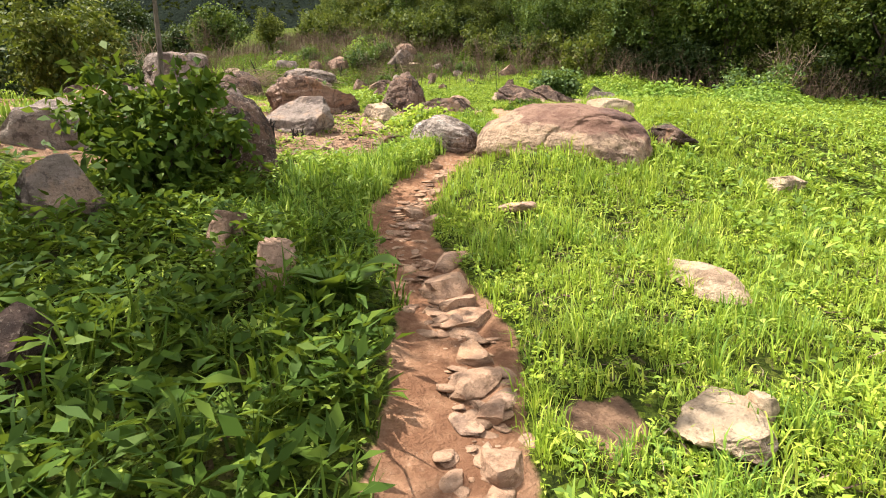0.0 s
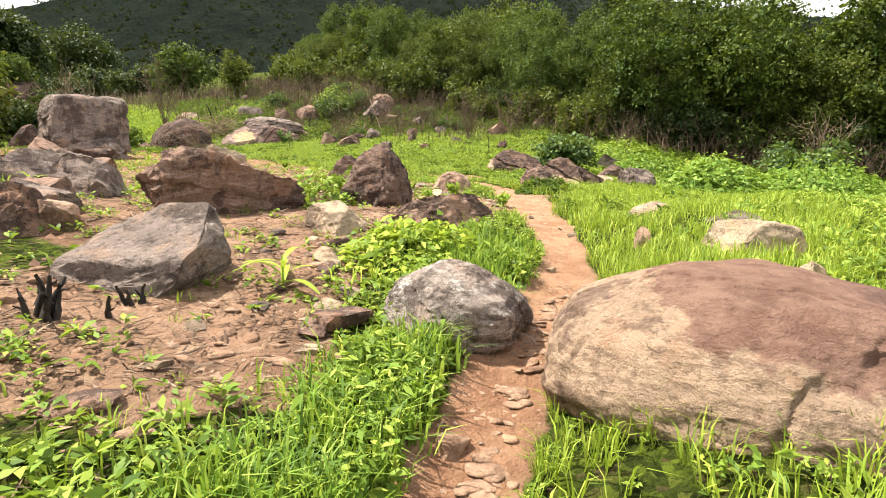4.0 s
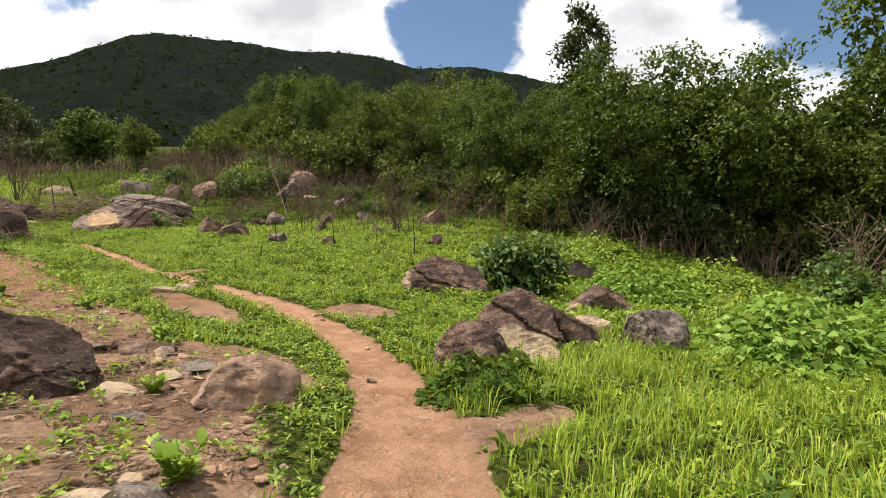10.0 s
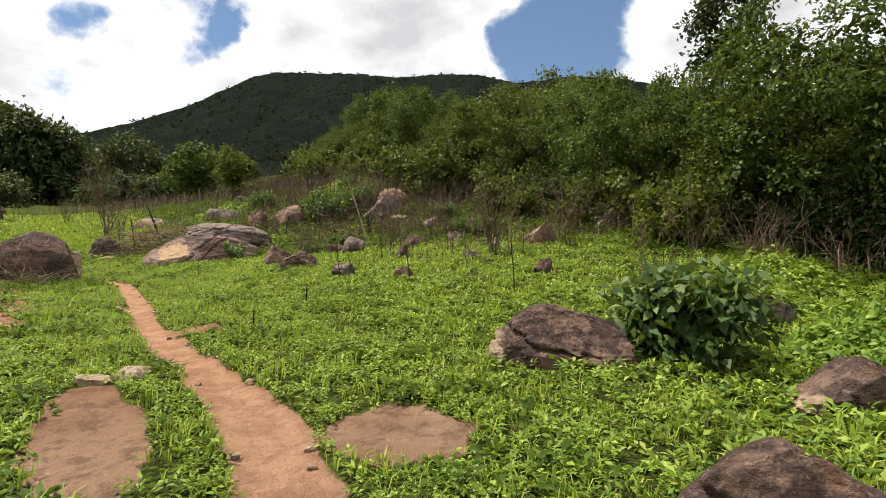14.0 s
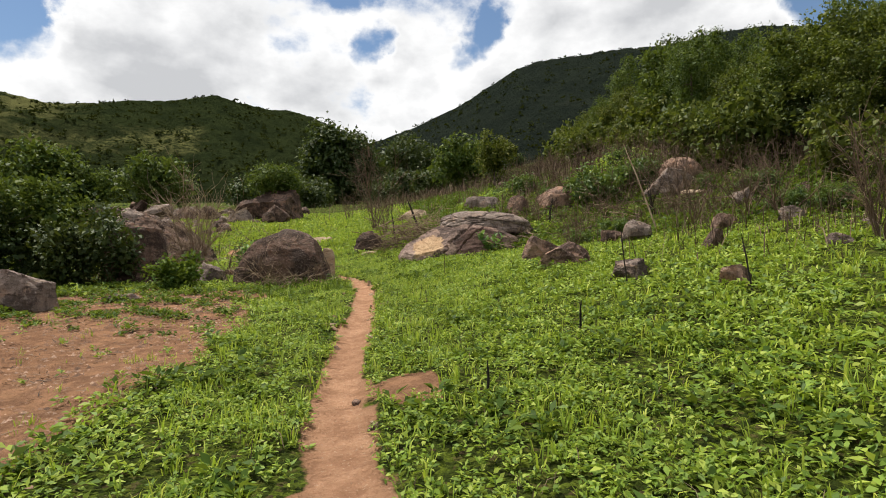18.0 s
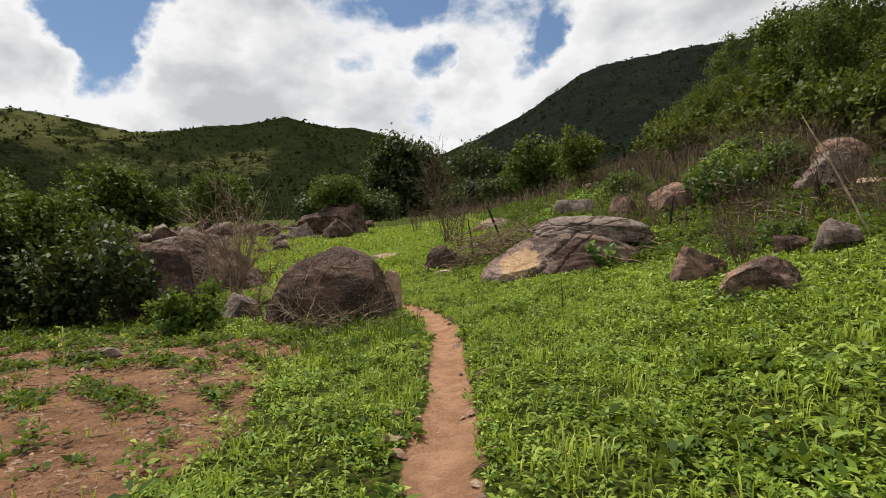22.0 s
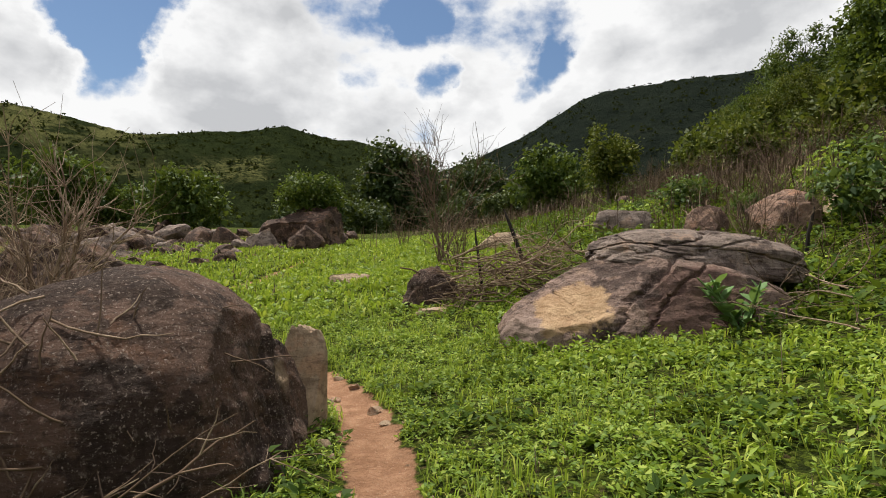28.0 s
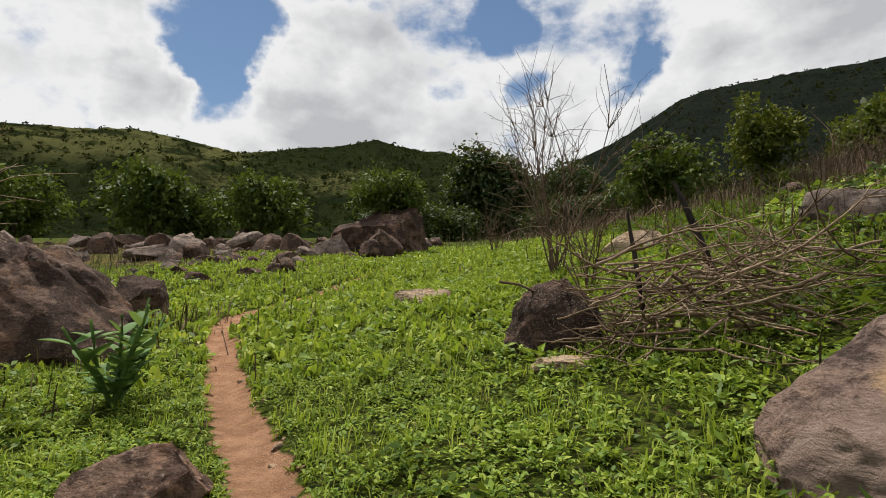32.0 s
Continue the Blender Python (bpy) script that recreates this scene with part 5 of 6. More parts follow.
place(make_tree("bush", "dark leafy bush at the foot of the thicket", 1.3, 1.3, 96, BUSHLEAF, 46, 36, 0.14, 0.03, 0.0, category="bush", clump=0.3, trunks=3), 10.2, -5.2)
place(make_tree("bush", "dark leafy bush beside the dome-shaped boulder", 0.8, 0.5, 97, DARKWEED, 24, 30, 0.10, 0.02, 0.0, category="bush", clump=0.16, trunks=3), -4.6, 14.0)
# the sapling that shades the lower path
place(make_tree("tree", "slender tree with a high leafy crown shading the weeds", 5.2, 0.8, 98, TREELEAF, 3, 34, 0.13, 0.03, 0.62, category="tree", clump=0.4), -10.85, -10.0)
# Added tree, placed so that its crown shades the weeds below.
place(make_tree("tree", "broad leafy tree added to shade the start of the path", 6.4, 1.7, 198, TREELEAF, 27, 34, 0.17, 0.06, 0.52, category="tree", clump=0.45), -12.1, -10.2)
place(make_tree("bush", "dark shaded bush behind the weeds", 0.95, 0.55, 99, DARKWEED, 34, 40, 0.11, 0.03, 0.0, category="bush", clump=0.22, trunks=3), -10.85, -9.75)


def dry_shrub(name, label, h, spread_, seed, stems, twigs, mat, r0=0.018, category="shrub", parts=True):
    """A leafless shrub: crooked stems from one root, each with its twigs."""
    r = np.random.default_rng(seed)
    root = tagged(new(name), label, category)
    for k in range(stems):
        a, tiltd = r.uniform(0, 6.28), r.uniform(0.1, 1.0) * spread_ / h
        pts = wander((r.normal(0, .06), r.normal(0, .06), -0.08), (math.cos(a) * tiltd, math.sin(a) * tiltd, 1), h * r.uniform(0.6, 1.0), 7, 0.13, r)
        bits = [tube(pts, np.linspace(r0, r0 * 0.3, 8), 5)]
        for q in range(twigs):
            i = r.integers(2, 7)
            d = unit(pts[i] - pts[i - 1]) + r.normal(0, 0.6, 3)
            tw = wander(pts[i], d, h * r.uniform(0.12, 0.35), 4, 0.2, r)
            bits.append(tube(tw, np.linspace(r0 * 0.4, r0 * 0.15, 5), 3))
        v, f = join_np(bits)
        part_np("stem", mesh_np("stem", v, f), mat, root)
    return root


place(dry_shrub("dead_tree", "tall leafless shrub with thin pale twigs", 4.6, 0.75, 121, 13, 20, DRY, 0.02, "tree"), 0.1, 27.6)
place(dry_shrub("dead_shrub", "leafless grey shrub beside the dark boulder", 2.0, 1.0, 122, 10, 12, DRY, 0.016), 0.5, 25.4)
place(dry_shrub("dead_shrub", "many-stemmed dry shrub in the meadow", 2.9, 1.0, 123, 15, 14, DRY, 0.017), 9.3, 9.2)
place(dry_shrub("dead_shrub", "pale leafless shrub at the foot of the thicket", 3.0, 1.0, 124, 9, 12, DRYWOOD, 0.02), 15.6, -3.8)
place(dry_shrub("dead_shrub", "thin bare shrub at the edge of the meadow", 2.2, 1.0, 125, 5, 9, DRY, 0.016), 8.0, 2.7)
place(dry_shrub("dead_shrub", "big tangled leafless shrub behind the dome-shaped boulder", 4.3, 1.25, 126, 11, 32, DRYWOOD, 0.02), -5.6, 18.9)
place(dry_shrub("dead_shrub", "dry tangled shrub over the boulders", 2.2, 1.6, 127, 12, 14, DRYWOOD, 0.014), -6.6, 19.2)
place(dry_shrub("dead_shrub", "dry shrub in front of the slab", 1.5, 0.9, 128, 9, 10, DRY, 0.013), 5.4, 14.6)
place(dry_shrub("dead_shrub", "dry shrub beside the slab", 1.4, 1.0, 129, 10, 10, DRY, 0.013), 6.6, 17.0)
place(dry_shrub("dead_shrub", "dark twiggy shrub near the balanced boulder", 1.5, 0.7, 130, 6, 8, CHARRED, 0.02), 9.9, 18.9)
place(dry_shrub("dead_shrub", "dry shrub before the dark outcrop", 2.4, 1.0, 131, 9, 10, DRY, 0.016), -1.6, 36.5)
proto_dry_ = dry_shrub("dead_shrub", "brown leafless shrub at the foot of the thicket", 1.9, 1.1, 133, 9, 9, DRY, 0.015)
tagged(place(proto_dry_, 13.6, 3.4), group="dry shrubs below the thicket")
for k_ in range(60):
    y_ = r_.uniform(-10, 40)
    x_ = float(np.interp(y_, EDGE_Y, EDGE_X)) - r_.uniform(0.2, 2.6) - (5.0 * r_.random() if y_ > 12 else 0)
    plant_tree(proto_dry_, x_, y_, r_.uniform(0, 6), r_.uniform(0.7, 1.25))


for k_ in range(80):
    y_ = r_.uniform(9, 46)
    x_ = 12.5 - 0.2 * (y_ - 8) + r_.normal(0, 2.4) + 0.25 * max(y_ - 26, 0)
    if x_ > 2.5 + 0.1 * y_:
        plant_tree(proto_dry_, x_, y_, r_.uniform(0, 6), r_.uniform(0.4, 1.0), r_.uniform(0.8, 1.3))


# dry brush in bands: too many stems to count
def dry_band(name, label, n, ylo, yhi, off, width, hlo, hhi, seed):
    r = np.random.default_rng(seed)
    y = r.uniform(ylo, yhi, n)
    x = off(y) + r.normal(0, 1, n) * width
    thick = waves(x, y, seed, 2.4)
    x, y = x[thick > -0.15], y[thick > -0.15]
    n = len(x)
    b = np.stack([x, y, height(x, y) - 0.03], 1)
    v, q, t = blade_mesh(b, r.uniform(0, 6.28, n), r.uniform(hlo, hhi, n) * (0.75 + 0.7 * waves(x, y, seed + 1, 1.5)).clip(0.3, 1.3), r.uniform(0.02, 1.0, n) ** 1.3, r.uniform(0.008, 0.024, n) * np.where(y > 24, 1.5, 1.0))
    thing(name, mesh_np(name, v, q, t), DRY, label, "dry brush", kind="stuff")


dry_band("dry_brush", "band of reddish-brown dry stalks below the thicket", 8000, 22, 56, lambda y: np.interp(y, EDGE_Y, EDGE_X) - 3.5 - 0.1 * (y - 22), 2.2, 0.5, 1.9, 5)
dry_band("dry_brush", "dry brown stalks along the foot of the thicket", 4500, -14, 24, lambda y: np.interp(y, EDGE_Y, EDGE_X) - 0.1, 1.0, 0.5, 2.4, 6)
dry_band("dry_brush", "dry brown stalks between the meadow and the thicket", 7000, 8, 34, lambda y: 12.5 - 0.22 * (y - 8), 2.6, 0.25, 1.1, 15)
dry_band("dry_brush", "dry brown stalks at the head of the meadow", 4500, 36, 74, lambda y: 6 + 0 * y, 4.5, 0.5, 1.8, 7)
dry_band("dry_brush", "dry brown stalks among the boulders", 1500, 17, 27, lambda y: -8.2 + 0 * y, 1.4, 0.2, 0.8, 8)
dry_band("dry_brush", "dry brown weeds in the field of boulders", 9000, 30, 62, lambda y: -8 - 0.25 * y, 7.0, 0.15, 0.6, 9)
low_ = make_tree("bush", "low green bush at the foot of the thicket", 1.7, 1.2, 75, TREELEAF_B, 34, 30, 0.21, 0.03, 0.0, category="bush", clump=0.36, trunks=3)
tagged(place(low_, 14.2, 6.6), group="bushes at the foot of the thicket")
for k_ in range(26):
    y_ = 52 - 65 * r_.random() ** 1.6
    x_ = float(np.interp(y_, EDGE_Y, EDGE_X)) - r_.uniform(-0.6, 1.6) - (2.0 * r_.random() if y_ > 22 else 0)
    plant_tree(low_, x_, y_, r_.uniform(0, 6), r_.uniform(0.6, 1.5))


scrubby_ = make_tree("bush", "dark green bush among the dry brush", 1.3, 1.0, 76, BUSHLEAF, 30, 26, 0.17, 0.03, 0.0, category="bush", clump=0.3, trunks=3)
tagged(place(scrubby_, 9.2, 22.5), group="bushes among the dry brush")
for k_ in range(22):
    y_ = r_.uniform(12, 46)
    x_ = 12.5 - 0.15 * (y_ - 8) + r_.normal(0, 2.6) + 0.2 * max(y_ - 26, 0)
    if x_ > 3.5 + 0.1 * y_:
        plant_tree(scrubby_, x_, y_, r_.uniform(0, 6), r_.uniform(0.35, 0.85), r_.uniform(0.7, 1.1))


for k_ in range(30):
    y_ = r_.uniform(-27, -4)
    x_ = float(np.interp(y_, EDGE_Y, EDGE_X)) + r_.uniform(0.5, 4.5)
    plant_tree(low_, x_, y_, r_.uniform(0, 6), r_.uniform(1.0, 1.7))


for k_ in range(16):
    x_, y_ = r_.uniform(-21, -13), r_.uniform(-8, 20)
    plant_tree(low_, x_, y_, r_.uniform(0, 6), r_.uniform(0.5, 1.2))


def stick(name, label, points, radii, mat, sides=6, category="stick", group=""):
    v, f = tube(points, radii, sides)
    return thing(name, smooth_shade(mesh_np(name, v, f)), mat, label, category, group)


def upright(label, x, y, h, rad, lean_, seed, mat, name="post"):
    r = np.random.default_rng(seed)
    z = float(height(x, y))
    pts = wander((x, y, z - 0.15), (lean_[0], lean_[1], 1), h + 0.15, 6, 0.05, r)
    return stick(name, label, pts, rad * np.array([1.25, 1.0, 1.05, 0.9, 0.95, 0.75, 0.35]), mat)


upright("crooked dark wooden post among dead branches", 0.95, 23.1, 1.45, 0.035, (-0.05, 0), 1, CHARRED)
upright("leaning dark wooden post among dead branches", 2.05, 23.6, 1.75, 0.05, (-0.2, 0), 2, CHARRED)
upright("thin dark stake in the dry brush", 6.9, 21.5, 1.0, 0.035, (0.02, 0), 3, CHARRED, "stake")
upright("thin charred stake in the meadow", 2.45, 6.2, 0.36, 0.014, (0, 0), 4, CHARRED, "stake")
upright("thin charred stake in the meadow", 1.0, 4.4, 0.3, 0.012, (0, 0), 5, CHARRED, "stake")
upright("long pale leaning pole before the balanced boulder", 7.75, 14.3, 3.1, 0.022, (-0.2, 0.2), 6, DRYWOOD, "pole")
upright("thin bare stem in the meadow", 6.2, 4.6, 1.3, 0.012, (0.03, 0), 7, CHARRED, "stem")
upright("thin bare stem in the meadow", 4.2, 8.7, 0.9, 0.012, (-0.05, 0), 8, CHARRED, "stem")
upright("thin bare stem in the meadow", 5.2, 7.0, 0.8, 0.012, (-0.1, 0), 9, CHARRED, "stem")
upright("thin bare stem at the meadow's edge", 12.4, -4.6, 1.8, 0.014, (-0.06, 0), 10, CHARRED, "stem")
upright("thin bare stem in the lush grass", -1.5, -13.0, 1.0, 0.012, (0.02, 0), 11, CHARRED, "stem")
place(dry_shrub("stump", "charred splintered stump on stony soil", 0.36, 0.2, 12, 8, 2, CHARRED, 0.034, "stump"), -9.12, -7.8)
place(dry_shrub("stump", "small charred stump on stony soil", 0.22, 0.08, 13, 6, 1, CHARRED, 0.026, "stump"), -8.66, -7.72)

# heaps of cut branches
def cut_branch(label, group, start, direction, length, rad, twigs, mat, seed):
    """A crooked bare branch with its side twigs."""
    r = np.random.default_rng(seed)
    pts = wander(start, direction, length, 9, 0.15, r)
    bits = [tube(pts, np.linspace(rad, rad * 0.3, 10), 5)]
    for q in range(twigs):
        i = r.integers(2, 9)
        tw = wander(pts[i], unit(pts[i] - pts[i - 1]) + r.normal(0, 0.55, 3), length * r.uniform(0.12, 0.4), 4, 0.22, r)
        bits.append(tube(tw, np.linspace(rad * 0.45, rad * 0.15, 5), 4))
    v, f = join_np(bits)
    return thing("branch", smooth_shade(mesh_np("branch", v, f)), mat, label, "branch", group)


for k_ in range(120):
    a_ = r_.choice((0.15, 2.7, -0.5, 3.6)) + r_.normal(0, 0.4)
    x_, y_ = 1.5 + r_.normal(0, 0.85), 22.5 + r_.normal(0, 0.5)
    if x_ > 2.3 and y_ < 22.0:
        continue
    l_ = r_.uniform(0.7, 2.2)
    start_ = (x_ - math.cos(a_) * l_ * 0.4, y_ - math.sin(a_) * l_ * 0.4, float(height(x_, y_)) + r_.uniform(0.05, 0.85))
    cut_branch("bare dry branch in a heap of cut branches", "heap of cut branches", start_, (math.cos(a_), math.sin(a_), r_.normal(0, 0.22)), l_, r_.uniform(0.01, 0.024), 5, (DRYWOOD, DRY, DRYWOOD)[k_ % 3], 1000 + k_)
for k_ in range(34):
    a_ = r_.choice((0.05, 3.0)) + r_.normal(0, 0.3)
    x_, y_ = 9.6 + r_.normal(0, 1.9), 18.0 + r_.normal(0, 0.6)
    l_ = r_.uniform(1.0, 3.2)
    start_ = (x_ - math.cos(a_) * l_ * 0.4, y_, float(height(x_, y_)) + r_.uniform(0.08, 0.55))
    cut_branch("long dry branch lying below the balanced boulder", "branches below the balanced boulder", start_, (math.cos(a_), math.sin(a_), r_.normal(0.06, 0.12)), l_, r_.uniform(0.012, 0.024), 4, (DRYWOOD, DRY, BARK)[k_ % 3], 1100 + k_)
for k_ in range(30):
    a_ = r_.uniform(-0.6, 3.9)
    x_, y_ = 5.6 + r_.normal(0, 0.7), 18.6 + r_.normal(0, 0.7)
    l_ = r_.uniform(0.6, 1.6)
    start_ = (x_, y_, float(height(x_, y_)) + r_.uniform(0.03, 0.35))
    cut_branch("dry branch in the brush beside the slab", "brush beside the slab", start_, (math.cos(a_), math.sin(a_), r_.normal(0.25, 0.25)), l_, r_.uniform(0.007, 0.014), 4, (DRYWOOD, DRY)[k_ % 2], 1200 + k_)
for k_ in range(44):
    a_ = r_.uniform(0, 6.283)
    x_, y_ = -2.2 + r_.normal(0, 0.5), 13.2 + r_.normal(0, 0.22)
    l_ = r_.uniform(0.4, 1.1)
    start_ = (x_, y_, float(height(x_, y_)) + r_.uniform(0.02, 0.3))
    cut_branch("pale dead branch piled before the dome-shaped boulder", "dead branches before the dome-shaped boulder", start_, (math.cos(a_), math.sin(a_), abs(r_.normal(0.5, 0.5))), l_, r_.uniform(0.006, 0.014), 4, (DRYWOOD, DRY, DRYWOOD)[k_ % 3], 1300 + k_)
for k_ in range(80):
    n_ = unit(np.array([r_.uniform(-1.1, 0.7), -r_.uniform(0.35, 1.0), r_.uniform(-0.15, 0.75)]))
    p_ = np.array([-2.5, 14.85, float(height(-2.3, 14.8)) + 0.3]) + n_ * (1.24, 1.17, 1.2)
    d_ = unit(np.cross(n_, r_.normal(0, 1, 3))) + 0.12 * n_
    p_ = wander(p_ - 0.02 * n_, d_, r_.uniform(0.25, 0.9), 7, 0.16, r_)
    stick("branch", "dry red-brown twig tangled over the dome-shaped boulder", p_, np.linspace(0.008, 0.003, 8), DRY if k_ % 3 else DRYWOOD, 4, "branch", "twigs over the dome-shaped boulder")


# ---------------------------------------------------------------- low plants
def leafy_plant(name, label, h, leaves, leaf, width, seed, mat, arch=0.5, category="plant", stems=1, rise=0.55, fan=0.35):
    """A plant with big leaves round its stems; each leaf is a part."""
    r = np.random.default_rng(seed)
    root = tagged(new(name), label, category)
    for s in range(stems):
        a0 = r.uniform(0, 6.28)
        pts = wander((0, 0, -0.03), (math.cos(a0) * fan * (stems > 1), math.sin(a0) * fan * (stems > 1), 1), h * r.uniform(0.7, 1), 5, 0.06, r)
        v, f = tube(pts, np.linspace(0.018, 0.008, 6) * (h + 0.3), 5)
        stalk = part_np("stem", smooth_shade(mesh_np("stem", v, f)), mat, root)
        for k in range(leaves):
            i = 1 + (k * 4) // leaves
            a = a0 + k * 2.4 + r.normal(0, 0.2)
            up = r.uniform(0.4, 1.6) * rise
            out = np.array([math.cos(a), math.sin(a), 0])
            u = np.linspace(0, 1, 7)
            L = leaf * r.uniform(0.75, 1.15)
            th = min(up, 1.25)
            mid = pts[i] + out * (u * L * math.cos(th))[:, None] + np.array([0, 0, 1]) * (L * (math.sin(th) * u - arch * 0.6 * u * u))[:, None]
            side = np.cross(out, (0, 0, 1))
            w = np.sin(np.pi * np.clip(u * 0.92 + 0.06, 0, 1)) ** 0.75 * L * width * 0.5
            v = np.stack([mid + side * w[:, None] + np.array([0, 0, 1]) * (w * 0.25)[:, None], mid, mid - side * w[:, None] + np.array([0, 0, 1]) * (w * 0.25)[:, None]], 1).reshape(-1, 3)
            q = np.arange(6)[:, None] * 3
            f = np.concatenate([q + [0, 1, 4, 3], q + [1, 2, 5, 4]])
            part_np("leaf", smooth_shade(mesh_np("leaf", v, f)), mat, stalk)
    return root


place(leafy_plant("milkweed_plant", "tall milkweed with thick blue-green leaves by the slab", 0.9, 8, 0.25, 0.5, 1, BROADLEAF, 0.25, stems=10, rise=0.7, fan=0.75), 3.95, 18.35)
place(leafy_plant("milkweed_plant", "milkweed with big rounded leaves beside the path", 1.4, 11, 0.3, 0.5, 2, BROADLEAF, 0.25, stems=8, rise=0.6, fan=0.55), -4.8, 21.45)
place(leafy_plant("milkweed_plant", "young milkweed at the edge of the field", 0.5, 7, 0.17, 0.5, 3, BROADLEAF, 0.25, stems=5, fan=0.75), -4.75, 13.6)
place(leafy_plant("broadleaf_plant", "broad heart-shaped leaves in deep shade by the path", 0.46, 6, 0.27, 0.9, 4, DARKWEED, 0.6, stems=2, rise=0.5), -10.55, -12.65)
maize_ = leafy_plant("maize_plant", "young maize with arching strap leaves on stony soil", 0.28, 8, 0.42, 0.14, 5, GRASS, 0.75)
tagged(place(maize_, -7.65, -7.7), group="young maize plants")
for x_, y_, s_ in ((-8.9, -4.6, 0.7), (-7.3, -3.0, 0.8), (-6.6, 0.4, 1.0), (-6.1, 3.6, 1.1), (-5.4, -4.8, .6), (-8.8, -1.9, .8)):
    plant_tree(maize_, x_, y_, r_.uniform(0, 6), s_)
sprig_ = leafy_plant("weed_plant", "leafy young weed on bare soil", 0.3, 9, 0.11, 0.5, 6, WEED, 0.3, stems=8, fan=0.6, rise=0.7)
tagged(place(sprig_, -3.15, -4.35), group="young weeds on bare soil")
for x_, y_, s_ in ((-3.35, -4.95, 0.8), (-3.0, -5.35, 1.0), (-2.2, -1.0, 0.8), (-2.4, 1.2, 0.9), (-4.1, -5.9, 0.9), (-3.9, -4.6, 0.6), (-2.75, -2.6, 0.7), (-3.2, 2.3, 0.8), (-4.4, -3.4, 0.7)):
    plant_tree(sprig_, x_, y_, r_.uniform(0, 6), s_)


def scatter(n, xlo, xhi, ylo, yhi, keep, seed):
    r = np.random.default_rng(seed)
    x, y = r.uniform(xlo, xhi, n), r.uniform(ylo, yhi, n)
    ok = r.random(n) < keep(x, y)
    return x[ok], y[ok], r


def off_path(x, y):
    return np.abs(x - path_x(y))


def green(x, y):
    return np.clip(1 - bare(x, y), 0, 1) * ease(-0.11, 0.08, path_near(x, y) + 0.08 * waves(x, y, 91, 0.5))


def lush(x, y):
    """Tall shaded grass left of the lower path and round the dome-shaped boulder."""
    a = ease(0.2, -0.3, x - path_x(y)) * ease(-11.8, -12.8, y)
    b = ease(0.5, -0.2, np.hypot(x + 1.6, (y - 12.8) * 0.55) - 0.8) * 0.7
    return np.maximum(a, b)


def bright(x, y):
    """Tall bright grass on the right of the lower path."""
    return ease(0.0, 0.8, x - path_x(y)) * ease(-2.0, -4.5, y)


def brushy(x, y):
    """Dry brush and dark weeds between the meadow and the thicket."""
    line = np.where(x > 12.5, 9.5 - 0.9 * (x - 12.5), 20.5 - 0.95 * (x - 2))
    return ease(-1.5, 2.0, y - line + 1.4 * waves(x, y, 77, 2.6)) * ease(1.0, 3.5, x)


def grass(name, label, n, box, keep, hlo, hhi, per, seed, mat, width=0.006, far=1.0):
    x, y, r = scatter(n, *box, keep, seed)
    k = np.repeat(np.arange(len(x)), per)
    m = len(k)
    a = r.uniform(0, 6.283, m)
    d = r.uniform(0, 0.05, m) * far
    px, py = x[k] + np.cos(a) * d, y[k] + np.sin(a) * d
    b = np.stack([px, py, height(px, py) - 0.01], 1)
    h = r.uniform(hlo, hhi, m) * (0.75 + 0.5 * waves(px, py, 9, 1.1)).clip(0.45, 1.4)
    v, q, t = blade_mesh(b, a + r.normal(0, 0.5, m), h, r.uniform(0.1, 0.95, m), r.uniform(0.7, 1.4, m) * width * far)
    thing(name, mesh_np(name, v, q, t), mat, label, "grass", kind="stuff")


def litter(name, label, n, box, keep, llo, lhi, seed, mat, width=0.006):
    """Straws and bits of stem lying on the ground, a little bent, some propped up at one end."""
    x, y, r = scatter(n, *box, keep, seed)
    m = len(x)
    a, l, w = r.uniform(0, 6.283, m), r.uniform(llo, lhi, m), r.uniform(0.5, 1.5, m) * width
    z = height(x, y) + 0.008
    up = np.abs(r.normal(0, 0.12, m)) * l
    bend = a + r.normal(0, 0.35, m)
    p0 = np.stack([x, y, z], 1)
    p1 = p0 + np.stack([np.cos(a) * l * 0.5, np.sin(a) * l * 0.5, up * 0.5 + 0.004], 1)
    p2 = p1 + np.stack([np.cos(bend) * l * 0.5, np.sin(bend) * l * 0.5, up * 0.5], 1)
    s = np.stack([-np.sin(a), np.cos(a), r.normal(0, 0.4, m)], 1) * w[:, None] * 0.5
    v = np.stack([p0 - s, p0 + s, p1 + s, p1 - s, p2 + s * 0.6, p2 - s * 0.6], 1)
    k = np.arange(m)[:, None] * 6
    thing(name, mesh_np(name, v.reshape(-1, 3), np.concatenate([k + [[0, 1, 2, 3]], k + [[3, 2, 4, 5]]])), mat, label, "straw", kind="stuff")


